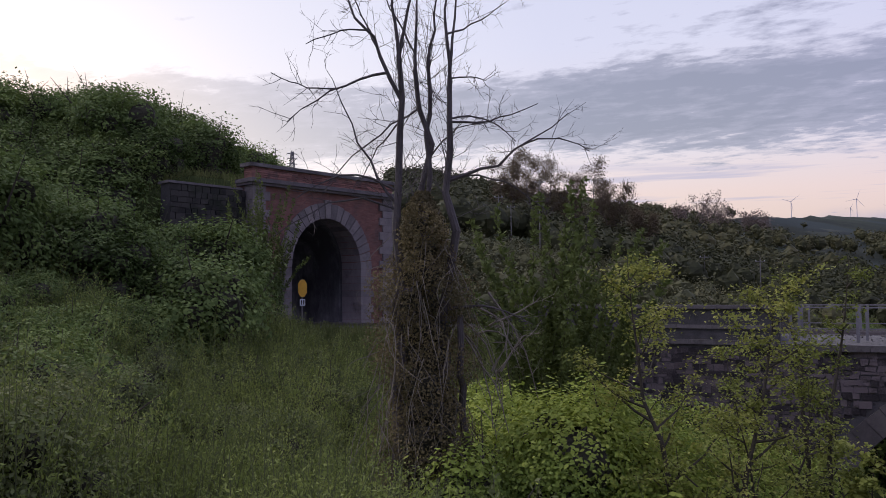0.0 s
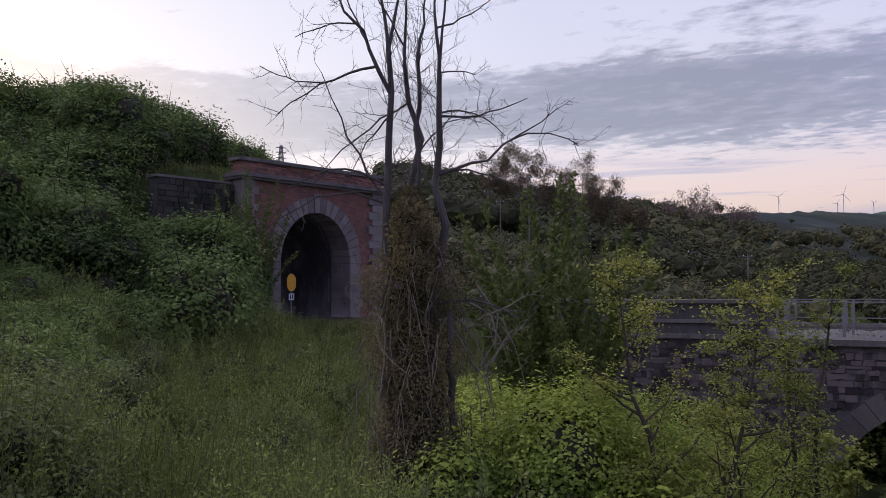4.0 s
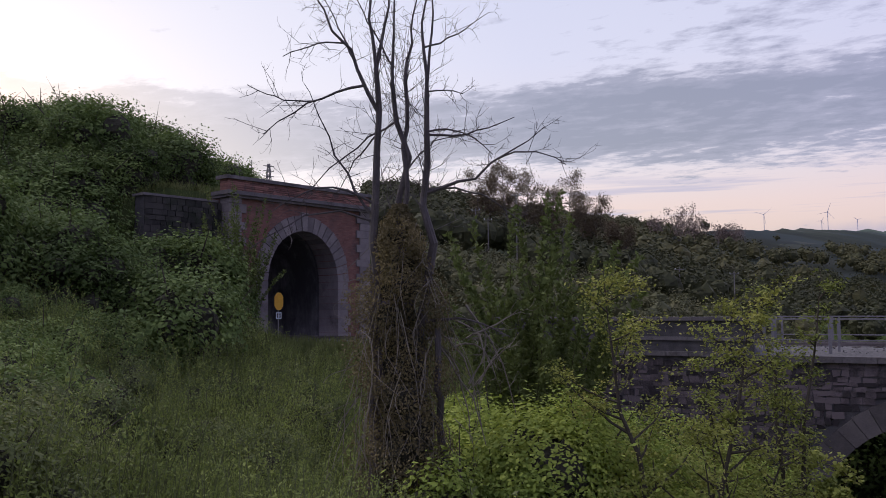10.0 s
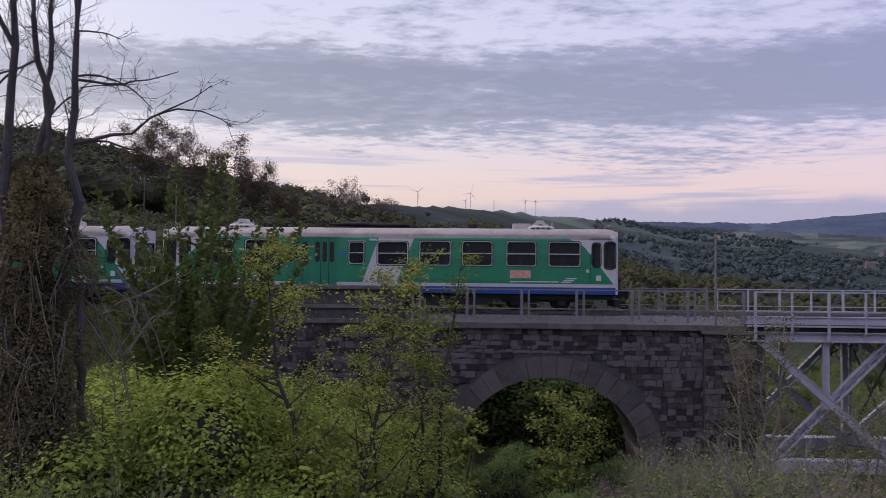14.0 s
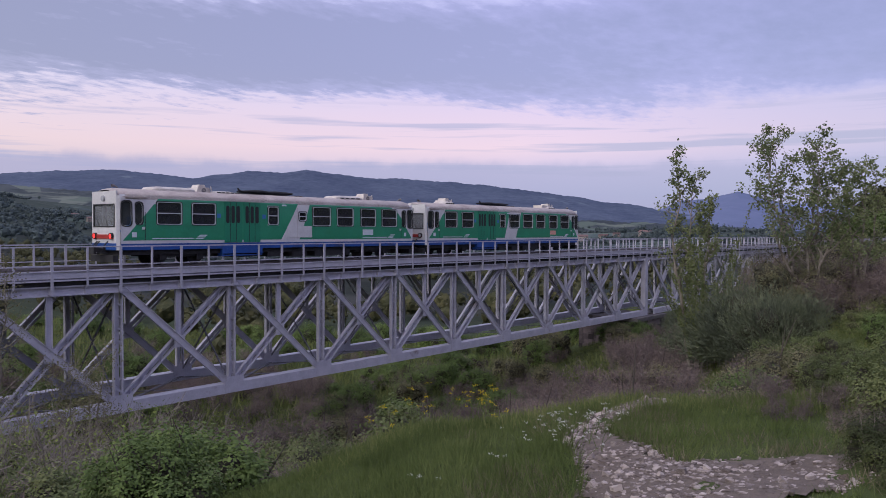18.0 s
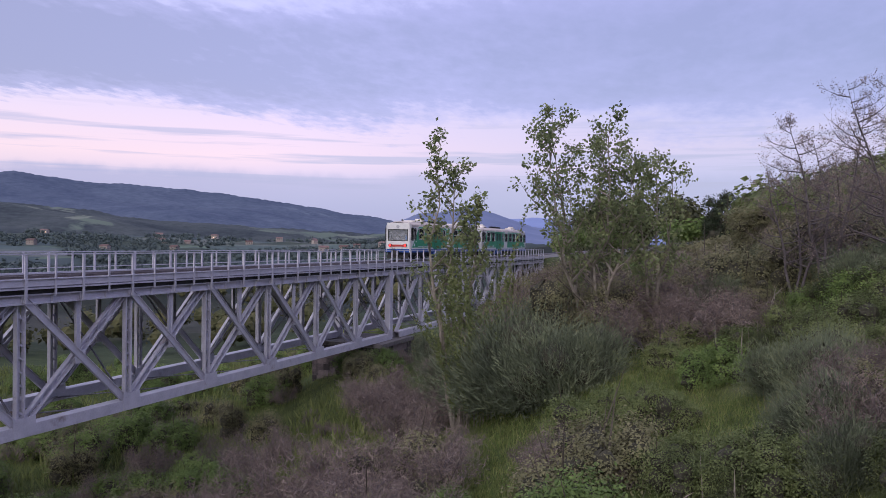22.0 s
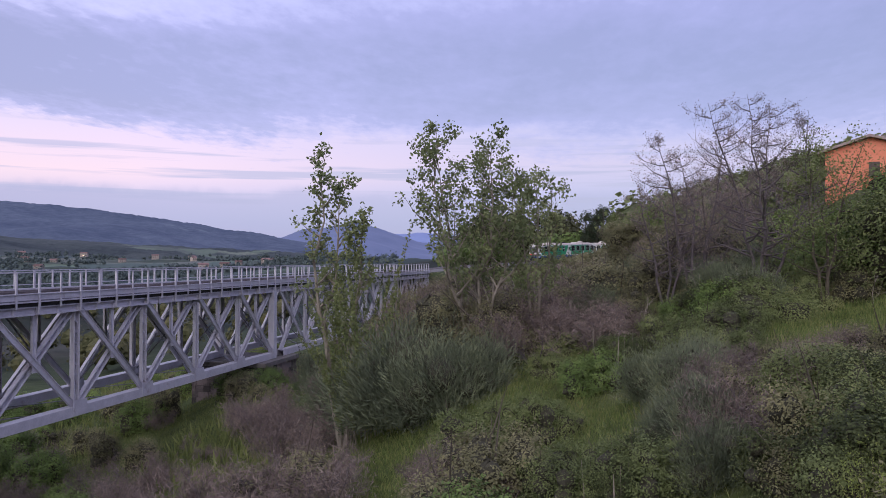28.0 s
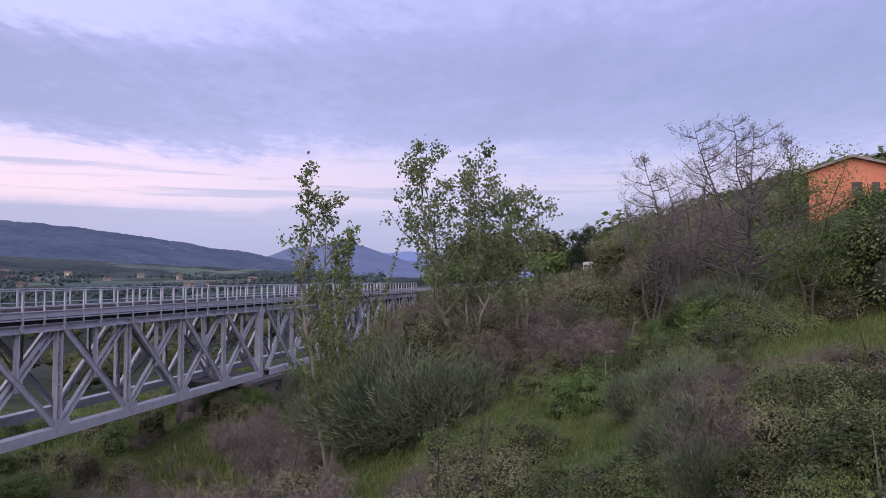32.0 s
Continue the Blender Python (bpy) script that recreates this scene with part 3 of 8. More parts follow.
# ---- building helpers ----
class Geo:
    """Collects four-cornered faces and turns them into one mesh."""

    def __init__(self):
        self.v, self.f, self.n = [], [], 0

    def add(self, verts, faces):
        verts, faces = np.asarray(verts, float).reshape(-1, 3), np.asarray(faces, int).reshape(-1, 4)
        self.v.append(verts)
        self.f.append(faces + self.n)
        self.n += len(verts)
        return self

    def box(self, x0, x1, y0, y1, z0, z1):
        v = [(x, y, z) for x in (x0, x1) for y in (y0, y1) for z in (z0, z1)]
        return self.add(v, [(0, 1, 3, 2), (4, 6, 7, 5), (0, 4, 5, 1), (2, 3, 7, 6), (0, 2, 6, 4), (1, 5, 7, 3)])

    def prism(self, outline, y0, y1):
        """An outline of (x, z) corners, four a piece, swept from y0 to y1."""
        o = np.asarray(outline, float)
        k = len(o)
        v = [(x, y0, z) for x, z in o] + [(x, y1, z) for x, z in o]
        f = [(i, (i + 1) % k, (i + 1) % k + k, i + k) for i in range(k)]
        if k == 4:
            f += [(3, 2, 1, 0), (4, 5, 6, 7)]
        return self.add(v, f)

    def beam(self, a, b, w, h, side=(0, 1, 0)):
        """A bar from a to b, w wide along side and h high."""
        a, b, s = Vector(a), Vector(b), Vector(side)
        d = (b - a).normalized()
        u = d.cross(s).normalized()
        s = u.cross(d).normalized()
        v = [p + s * (i * w / 2) + u * (j * h / 2) for p in (a, b) for i, j in ((-1, -1), (1, -1), (1, 1), (-1, 1))]
        return self.add(v, [(3, 2, 1, 0), (4, 5, 6, 7), (0, 1, 5, 4), (1, 2, 6, 5), (2, 3, 7, 6), (3, 0, 4, 7)])

    def tube(self, pts, radii, sides=5):
        pts = np.asarray(pts, float)
        d = np.gradient(pts, axis=0)
        d /= np.linalg.norm(d, axis=1)[:, None] + 1e-9
        ref = np.where(np.abs(d[:, 2:3]) > 0.9, (1.0, 0, 0), (0, 0, 1.0))
        u = np.cross(d, ref)
        u /= np.linalg.norm(u, axis=1)[:, None] + 1e-9
        w = np.cross(d, u)
        a = np.arange(sides) * 2 * np.pi / sides
        ring = pts[:, None] + (u[:, None] * np.cos(a)[None, :, None] + w[:, None] * np.sin(a)[None, :, None]) * np.asarray(radii, float)[:, None, None]
        n = len(pts)
        i, j = np.meshgrid(np.arange(n - 1), np.arange(sides), indexing="ij")
        k = (j + 1) % sides
        f = np.stack([i * sides + j, i * sides + k, (i + 1) * sides + k, (i + 1) * sides + j], -1).reshape(-1, 4)
        return self.add(ring.reshape(-1, 3), f)

    def disc(self, c, axis, r, depth, sides=16, hole=0.0):
        """A wheel or lamp: a short cylinder round an axis."""
        c, a = Vector(c), Vector(axis).normalized()
        u = a.orthogonal().normalized()
        w = a.cross(u)
        v, f = [], []
        for k in range(sides):
            t = 2 * math.pi * k / sides
            e = u * math.cos(t) + w * math.sin(t)
            v += [c + e * hole - a * depth / 2, c + e * r - a * depth / 2, c + e * r + a * depth / 2, c + e * hole + a * depth / 2]
            n = (k + 1) % sides
            f += [(4 * k, 4 * k + 1, 4 * n + 1, 4 * n), (4 * k + 1, 4 * k + 2, 4 * n + 2, 4 * n + 1), (4 * k + 2, 4 * k + 3, 4 * n + 3, 4 * n + 2)]
        return self.add(v, f)

    def leaves(self, at, along, across, length, width):
        """Pointed leaves at many places: arrays of places, of two directions, of sizes."""
        length, width = np.asarray(length)[..., None], np.asarray(width)[..., None]
        tip, half = at + along * length, at + along * length * 0.45
        v = np.stack([at + 0 * tip, half + across * width / 2, tip, half - across * width / 2], 1)
        return self.add(v.reshape(-1, 3), np.arange(4 * len(at)).reshape(-1, 4))

    def mesh(self, name, smooth=False):
        v = np.concatenate(self.v) if self.v else np.zeros((0, 3))
        f = np.concatenate(self.f) if self.f else np.zeros((0, 4), int)
        m = bpy.data.meshes.new(name)
        m.vertices.add(len(v)), m.loops.add(4 * len(f)), m.polygons.add(len(f))
        m.vertices.foreach_set("co", v.ravel().astype(np.float32))
        m.loops.foreach_set("vertex_index", f.ravel().astype(np.int32))
        m.polygons.foreach_set("loop_start", np.arange(0, 4 * len(f), 4, dtype=np.int32))
        m.update(calc_edges=True)
        m.polygons.foreach_set("use_smooth", np.full(len(f), bool(smooth)))
        return m


def part(name, geo, material, parent=None, label="", smooth=False, at=None):
    """One mesh object, under a thing or a part where a parent is given."""
    data = geo.mesh(name, smooth) if isinstance(geo, Geo) else geo
    if not data.materials:
        data.materials.append(MAT[material])
    ob = new(name, data)
    if parent is not None:
        ob.parent = parent
    if at is not None:
        ob.matrix_basis = at
    if label:
        ob["label"] = label
    return ob


def thing(name, label, category, group="", kind="", at=None):
    """An Empty at a thing's base, which parents its parts."""
    ob = new(name)
    ob.empty_display_size = 0.3
    if at is not None:
        ob.matrix_basis = at
    return tagged(ob, label, category, group, kind)


def unit(a):
    return a / (np.linalg.norm(a, axis=-1, keepdims=True) + 1e-9)


def smooth(a, b, x):
    t = np.clip((np.asarray(x, float) - a) / (b - a), 0, 1)
    return t * t * (3 - 2 * t)


# ---- the lie of the land ----
LAND_R = [0, 7, 10, 14, 25, 36, 48, 80]
LAND = {  # heading to the left of +y: heights at the distances above
    -180: [0, 0.2, 0.46, 0.8, 2, 4, 6, 12],
    -110: [0, 0.3, 0.45, 0.6, 1.5, 3, 6, 12],
    -90: [0, 0.0, 0, -1.2, -1.6, -0.8, 0.4, 1.6],
    -78: [0, -0.2, -0.3, -2.2, -3.8, -3.4, -2.2, -1.6],
    -66: [0, -0.3, -0.5, -3.4, -6.0, -6.8, -7.0, -8],
    -52: [0, -0.6, -0.85, -3.6, -7.8, -9.8, -11, -12],
    -35: [0, -1.3, -1.7, -4.2, -7.5, -9.0, -10, -11],
    -15: [0, -2.0, -3.11, -4.6, -6.5, -7.5, -8, -8],
    3: [0, -2.0, -2.94, -4.2, -5.5, -6.5, -6.5, -3],
    18: [0, -2.0, -2.69, -3.6, -4, -4.5, -3, 2],
    32: [0, -1.8, -2.23, -2.8, -2.6, -2.0, -0.5, 6],
    46: [0, -1.3, -1.69, -2.2, -1.5, 0.8, 7.8, 12.6],
    54: [0, -1.0, -1.26, -1.6, 0, 3.0, 9.6, 15.2],
    62: [0, -0.8, -0.89, -1, 1.5, 5.0, 9.6, 14.8],
    120: [0, 0, 0.21, 0.5, 2, 4, 7, 12],
    180: [0, 0.2, 0.46, 0.8, 2, 4, 6, 12],
}
SKYLINE = [(-180, 6), (-100, 5.5), (-94, 3.4), (-90, 1.5), (-87.5, 0.4), (-82, 0.1), (-72, 0.0), (-56, 0.15), (-40, 0.5), (-26, 1.5), (-20, 2.4), (-14, 3.0), (-8, 3.8), (-1, 4.6), (4.8, 4.85), (10, 5.0), (14, 5.4), (18.6, 6.0), (25, 7.2), (30, 7.9), (42, 7.2), (60, 10.6), (180, 6)]
SKY_R = [(-180, 200), (-90, 180), (-78, 500), (-60, 1500), (-14, 1500), (-2, 900), (8, 480), (18, 300), (30, 240), (60, 110), (180, 200)]
LINE_Y, RAIL_Z = 33.2, 0.0
BEND_X, BEND_R, CLIMB = 112.0, 95.0, 0.03


def line_at(x):
    """The line at a place along it: past the bridges it bends to the right and climbs."""
    d = np.maximum(np.asarray(x, float) - BEND_X, 0)
    return LINE_Y - d * d / (2 * BEND_R), RAIL_Z + CLIMB * d * d / (d + 12.0)


BEND_XS = BEND_X + np.arange(0, 140, 0.5)
BEND_LEN = BEND_X + np.concatenate([[0], np.cumsum(np.hypot(np.diff(BEND_XS), np.diff(line_at(BEND_XS)[0])))])


def on_line(length):
    """A place on the line, its way along it counted from the tunnel's mouth."""
    x = length if length < BEND_X else float(np.interp(length, BEND_LEN, BEND_XS))
    y0, z0 = line_at(x - 6)
    y1, z1 = line_at(x + 6)
    return pose(float(x), float(y0 + y1) / 2, float(z0 + z1) / 2, 0, -math.degrees(math.atan2(float(z1 - z0), 12)), math.degrees(math.atan2(float(y1 - y0), 12)))


def bumps(x, y, size, seed=0.0):
    """Smooth unevenness from a few crossing waves."""
    x, y = np.asarray(x, float) / size + seed, np.asarray(y, float) / size - seed
    return (np.sin(1.7 * x + 1.3 * np.sin(0.9 * y)) + np.sin(1.9 * y + 1.1 * np.sin(1.3 * x + 2)) + 0.6 * np.sin(3.7 * x - 2.9 * y) + 0.4 * np.sin(7.1 * y + 6.3 * x)) / 3


def height(x, y):
    x, y = np.asarray(x, float), np.asarray(y, float)
    r, th = np.hypot(x, y) + 1e-6, np.degrees(np.arctan2(-x, y))
    heads = sorted(LAND)
    rows = np.stack([np.interp(r, LAND_R, LAND[h]) for h in heads], -1)
    k = np.clip(np.searchsorted(heads, th) - 1, 0, len(heads) - 2)
    lo, hi = np.array(heads)[k], np.array(heads)[k + 1]
    f = (th - lo) / (hi - lo)
    f = f * f * (3 - 2 * f)
    near = np.take_along_axis(rows, k[..., None], -1)[..., 0] * (1 - f) + np.take_along_axis(rows, k[..., None] + 1, -1)[..., 0] * f
    near = near + 0.25 * bumps(x, y, 4.0) * smooth(5, 14, r) + 0.06 * bumps(x, y, 1.1, 3)
    e80 = np.degrees(np.arctan((near - 1.6) / np.minimum(r, 80)))
    sky_e = np.interp(th, *zip(*SKYLINE))
    sky_r = np.interp(th, *zip(*SKY_R))
    g = np.clip(np.log(np.maximum(r, 80) / 80) / np.log(np.maximum(sky_r, 90) / 80), 0, 1)
    e = e80 + (sky_e - e80) * g**0.8
    far = 1.6 + np.minimum(r, sky_r) * np.tan(np.radians(e)) - np.maximum(r - sky_r, 0) * 0.06
    far = far + bumps(x, y, 60, 1) * np.minimum(r, 1500) * 0.004 * smooth(80, 200, r)
    z = np.where(r < 80, near, far)
    # the line's own bed: a bank before the tunnel, and on past the bridges
    mid_y, mid_z = line_at(x)
    off = np.abs(y - mid_y)
    bank = (1 - smooth(2.7, 7.0, off)) * ((1 - smooth(-9.5, -8.5, x)) * smooth(-27.5, -26.5, x) + smooth(117.5, 119, x) * (1 - smooth(330, 420, x)))
    z = z + (mid_z - 0.42 - z) * bank
    # the hill over the tunnel
    over = (1 - smooth(-2.2, -1.2, x - (-25.98 + (y - 33.75) * 0.218))) * (1 - smooth(5.5, 12, off)) * smooth(-95, -60, x)
    return np.where(over > 0, z + (np.maximum(z, 7.5) - z) * over, z)


def spread(n, lo, hi, seed):
    """Places strewn between two headings and two distances, evenly over the ground."""
    rng = np.random.default_rng(seed)
    th, r = np.radians(rng.uniform(lo[0], hi[0], n)), np.sqrt(rng.uniform(lo[1] ** 2, hi[1] ** 2, n))
    x, y = -np.sin(th) * r, np.cos(th) * r
    return np.stack([x, y, height(x, y)], -1)


def land():
    near = np.r_[np.arange(-60, -30, 1.0), np.arange(-30, -24, 0.4), np.arange(-24, 120, 1.0)]
    far = np.r_[np.geomspace(2, 4800, 70)]
    xs = np.r_[-60 - far[::-1], near, 120 + far]
    ys = np.r_[-20 - np.geomspace(2, 4800, 60)[::-1], np.arange(-20, 75, 0.9), 75 + np.geomspace(1, 4800, 110)]
    X, Y = np.meshgrid(xs, ys, indexing="ij")
    Z = height(X, Y)
    nx, ny = X.shape
    i, j = np.meshgrid(np.arange(nx - 1), np.arange(ny - 1), indexing="ij")
    f = np.stack([i * ny + j, (i + 1) * ny + j, (i + 1) * ny + j + 1, i * ny + j + 1], -1).reshape(-1, 4)
    cx, cy = (X[:-1, :-1] + X[1:, 1:]).ravel() / 2, (Y[:-1, :-1] + Y[1:, 1:]).ravel() / 2
    hole = (cx > -30.5) & (cx < -25.6) & (np.abs(cy - LINE_Y - 0.5) < 3.1)
    g = Geo().add(np.stack([X, Y, Z], -1).reshape(-1, 3), f[~hole])
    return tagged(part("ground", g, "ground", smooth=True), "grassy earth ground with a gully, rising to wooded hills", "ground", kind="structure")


land()


def range_of_hills(name, label, material, profile, r, foot, seed, rough=0.06):
    """A distant range: its crest at a distance, with a slope down towards the place."""
    a = np.linspace(profile[0][0], profile[-1][0], 640)
    body = np.interp(a, *zip(*profile))
    body = np.convolve(np.pad(body, 20, "edge"), np.ones(41) / 41, "valid")
    crest = np.interp(a, *zip(*profile)) - body + rough * (bumps(a, a * 0.7, 0.9, seed) + 0.5 * bumps(a, a, 0.22, seed + 1))
    g = Geo()
    rows = []
    for s in np.linspace(0, 1, 42):
        rr = r * (1 - 0.4 * s) + 0 * a
        e = body + crest * (1 - s) ** 12
        z = 1.6 + r * np.tan(np.radians(e)) * (1 - s) ** 1.15 + foot * s
        u, v = np.radians(a) * r, s * 0.4 * r + 0 * a
        relief = 40 * bumps(u, v, 520, seed + 2) + 16 * bumps(u, v, 210, seed + 4)
        z = z + relief * math.sin(math.pi * s) ** 0.7 * min(1.0, 0.35 + float(np.mean(body)) / 4)
        rows.append(np.stack([-np.sin(np.radians(a)) * rr, np.cos(np.radians(a)) * rr, z], -1))
    v, n = np.stack(rows), len(a)
    i, j = np.meshgrid(np.arange(41), np.arange(n - 1), indexing="ij")
    g.add(v.reshape(-1, 3), np.stack([i * n + j, i * n + j + 1, (i + 1) * n + j + 1, (i + 1) * n + j], -1).reshape(-1, 4))
    return tagged(part(name, g, material, smooth=True), label, "hills", kind="structure")


# haze sits in the ranges' base colours, palest on the farthest
range_of_hills("backdrop_far_range", "mountain range in the far distance, painted pale haze blue", "range_far", [(-100, 1.6), (-80, 1.7), (-76, 2.0), (-72, 1.7), (-66, 1.6), (-60, 1.5), (-40, 1.2), (0, 1)], 4600, -60, 5, 0.05)
range_of_hills("backdrop_blue_hill", "wooded hill across the valley, painted haze blue", "range_blue", [(-90, 0.5), (-76, 1.3), (-73, 2.3), (-71.2, 2.8), (-69, 2.3), (-67.5, 2.2), (-65, 1.2), (-60, 0.5)], 4100, -60, 9, 0.03)
range_of_hills("backdrop_wooded_range", "dark wooded range beyond the valley, tinted haze blue", "range_mid", [(-74, 0.4), (-68, 1.2), (-65, 1.8), (-62, 2.2), (-59.3, 2.65), (-56, 3.1), (-53, 3.45), (-49, 3.75), (-46.5, 3.85), (-44, 3.95), (-40.4, 4.42), (-38.7, 4.15), (-36.4, 4.25), (-32.5, 3.65), (-28, 4.1), (-24, 3.9), (-20, 3.5), (-16, 3.6), (-12, 3.7), (-6, 3.9), (0, 3.6)], 3400, -50, 2)
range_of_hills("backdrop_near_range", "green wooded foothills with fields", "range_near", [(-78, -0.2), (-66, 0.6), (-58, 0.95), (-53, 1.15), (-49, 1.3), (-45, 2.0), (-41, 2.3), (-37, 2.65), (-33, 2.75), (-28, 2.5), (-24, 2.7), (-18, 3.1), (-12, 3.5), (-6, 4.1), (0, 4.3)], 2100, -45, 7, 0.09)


# ---- the railway: bridges, viaduct, tunnel ----
X0, PANEL, NEAR_Y, FAR_Y = 10.64, 5.574, 31.0, 35.4
TOP_Z, BOT_Z = -0.78, -5.8


def laced(a, b, w, h, step=0.62):
    """A member of two flat bars with battens between them."""
    g = Geo()
    a, b = Vector(a), Vector(b)
    d = (b - a).normalized()
    u = d.cross(Vector((0, 1, 0))).normalized()
    for s in (-1, 1):
        g.beam(a + u * s * h / 2, b + u * s * h / 2, w, 0.055)
    n = int((b - a).length / step)
    for k in range(1, n):
        p = a + d * ((b - a).length * k / n)
        g.beam(p - u * h / 2 - d * step * 0.22, p + u * h / 2 + d * step * 0.22, 0.022, 0.07)
    g.beam(a + Vector((0, w * 0.42, 0)), b + Vector((0, w * 0.42, 0)), 0.016, h * 0.55)
    return g


def flat(a, b, w, h):
    """A plain riveted bar: a web with two lips."""
    g = Geo().beam(a, b, w * 0.3, h)
    a, b = Vector(a), Vector(b)
    u = (b - a).normalized().cross(Vector((0, 1, 0))).normalized()
    for s in (-1, 1):
        g.beam(a + u * s * h * 0.46, b + u * s * h * 0.46, w, 0.03)
    return g


def truss(first, panels, label):
    t = thing("truss_bridge", label, "railway bridge", kind="structure")
    last = first + panels * PANEL
    for y, look_of in ((NEAR_Y, "steel"), (FAR_Y, "steel")):
        g = Geo().box(first - 0.25, last + 0.25, y - 0.2, y + 0.2, TOP_Z + 0.12, TOP_Z + 0.17).box(first - 0.25, last + 0.25, y - 0.2, y + 0.2, TOP_Z - 0.22, TOP_Z - 0.17).box(first - 0.25, last + 0.25, y - 0.07, y + 0.07, TOP_Z - 0.17, TOP_Z + 0.12)
        for k in range(int(panels * 4) + 1):
            x = first + k * PANEL / 4
            g.box(x - 0.03, x + 0.03, y - 0.17, y - 0.07, TOP_Z - 0.17, TOP_Z + 0.12)
        part("top_chord", g, look_of, t)
        g = Geo().box(first + 0.55, last + 0.2, y - 0.28, y + 0.28, BOT_Z + 0.2, BOT_Z + 0.24).box(first + 0.55, last + 0.2, y - 0.28, y - 0.24, BOT_Z - 0.22, BOT_Z + 0.2).box(first + 0.55, last + 0.2, y + 0.24, y + 0.28, BOT_Z - 0.22, BOT_Z + 0.2)
        part("bottom_chord", g, look_of, t)
        for k in range(panels):
            xa, xb = first + k * PANEL, first + (k + 1) * PANEL
            xm, zm = (xa + xb) / 2, (TOP_Z + BOT_Z) / 2
            low = xa + (0.75 if k == 0 else 0.12)
            part("diagonal", flat((xa + 0.1, y - 0.13, TOP_Z - 0.05), (xb - 0.15, y - 0.13, BOT_Z + 0.15), 0.14, 0.3), look_of, t)
            part("counter_diagonal", laced((low, y + 0.1, BOT_Z + 0.15), (xb - 0.15, y + 0.1, TOP_Z - 0.1), 0.2, 0.3), look_of, t)
            part("hanger", flat((xm, y, TOP_Z - 0.18), (xm, y, zm + 0.05), 0.12, 0.24), look_of, t)
            g = Geo().box(xm - 0.26, xm + 0.26, y - 0.155, y - 0.14, zm - 0.3, zm + 0.24)
            part("gusset_plate", g, look_of, t)
            if k:
                part("post", laced((xa, y, BOT_Z + 0.2), (xa, y, TOP_Z - 0.17), 0.2, 0.34, 0.5), look_of, t)
            g = Geo().box(xb - 0.5, xb + (0.5 if k < panels - 1 else 0.2), y - 0.305, y - 0.285, BOT_Z - 0.2, BOT_Z + 0.55)
            part("gusset_plate", g, look_of, t)
        g = Geo().box(last - 0.2, last + 0.35, y - 0.26, y - 0.2, BOT_Z, TOP_Z + 0.1).box(last - 0.2, last - 0.14, y - 0.2, y + 0.2, BOT_Z, TOP_Z).box(last + 0.29, last + 0.35, y - 0.2, y + 0.2, BOT_Z, TOP_Z)
        part("end_post", g, look_of, t)
    # cross frames, floor beams and wind bracing between the two planes
    for k in range(panels + 1):
        x = first + k * PANEL
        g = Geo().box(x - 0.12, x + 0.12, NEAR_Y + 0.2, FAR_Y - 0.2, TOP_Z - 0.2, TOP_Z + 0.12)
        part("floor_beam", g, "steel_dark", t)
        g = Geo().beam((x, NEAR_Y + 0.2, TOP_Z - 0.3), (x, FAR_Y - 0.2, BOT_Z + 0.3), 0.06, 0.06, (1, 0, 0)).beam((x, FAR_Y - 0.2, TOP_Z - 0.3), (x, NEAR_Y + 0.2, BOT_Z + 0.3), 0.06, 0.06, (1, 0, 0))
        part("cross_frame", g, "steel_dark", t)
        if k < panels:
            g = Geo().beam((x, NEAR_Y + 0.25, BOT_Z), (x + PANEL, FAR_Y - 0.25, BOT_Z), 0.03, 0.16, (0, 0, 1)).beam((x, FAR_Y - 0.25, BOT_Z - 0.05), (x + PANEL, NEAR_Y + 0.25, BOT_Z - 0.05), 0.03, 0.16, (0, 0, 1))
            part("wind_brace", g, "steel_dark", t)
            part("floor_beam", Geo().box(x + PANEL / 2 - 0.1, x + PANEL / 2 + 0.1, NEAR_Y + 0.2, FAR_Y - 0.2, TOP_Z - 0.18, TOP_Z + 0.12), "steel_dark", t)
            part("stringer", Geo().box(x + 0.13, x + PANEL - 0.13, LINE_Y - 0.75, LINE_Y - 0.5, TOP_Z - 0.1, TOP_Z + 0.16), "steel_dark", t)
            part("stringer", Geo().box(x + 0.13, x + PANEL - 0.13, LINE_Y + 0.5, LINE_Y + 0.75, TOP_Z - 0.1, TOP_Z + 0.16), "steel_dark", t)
    return t


truss(X0, 10, "grey-painted riveted steel deck truss with crossed diagonals")
truss(X0 + 10 * PANEL + 1.0, 9, "grey-painted riveted steel deck truss of the second span")
BRIDGE_END = X0 + 19 * PANEL + 1.0


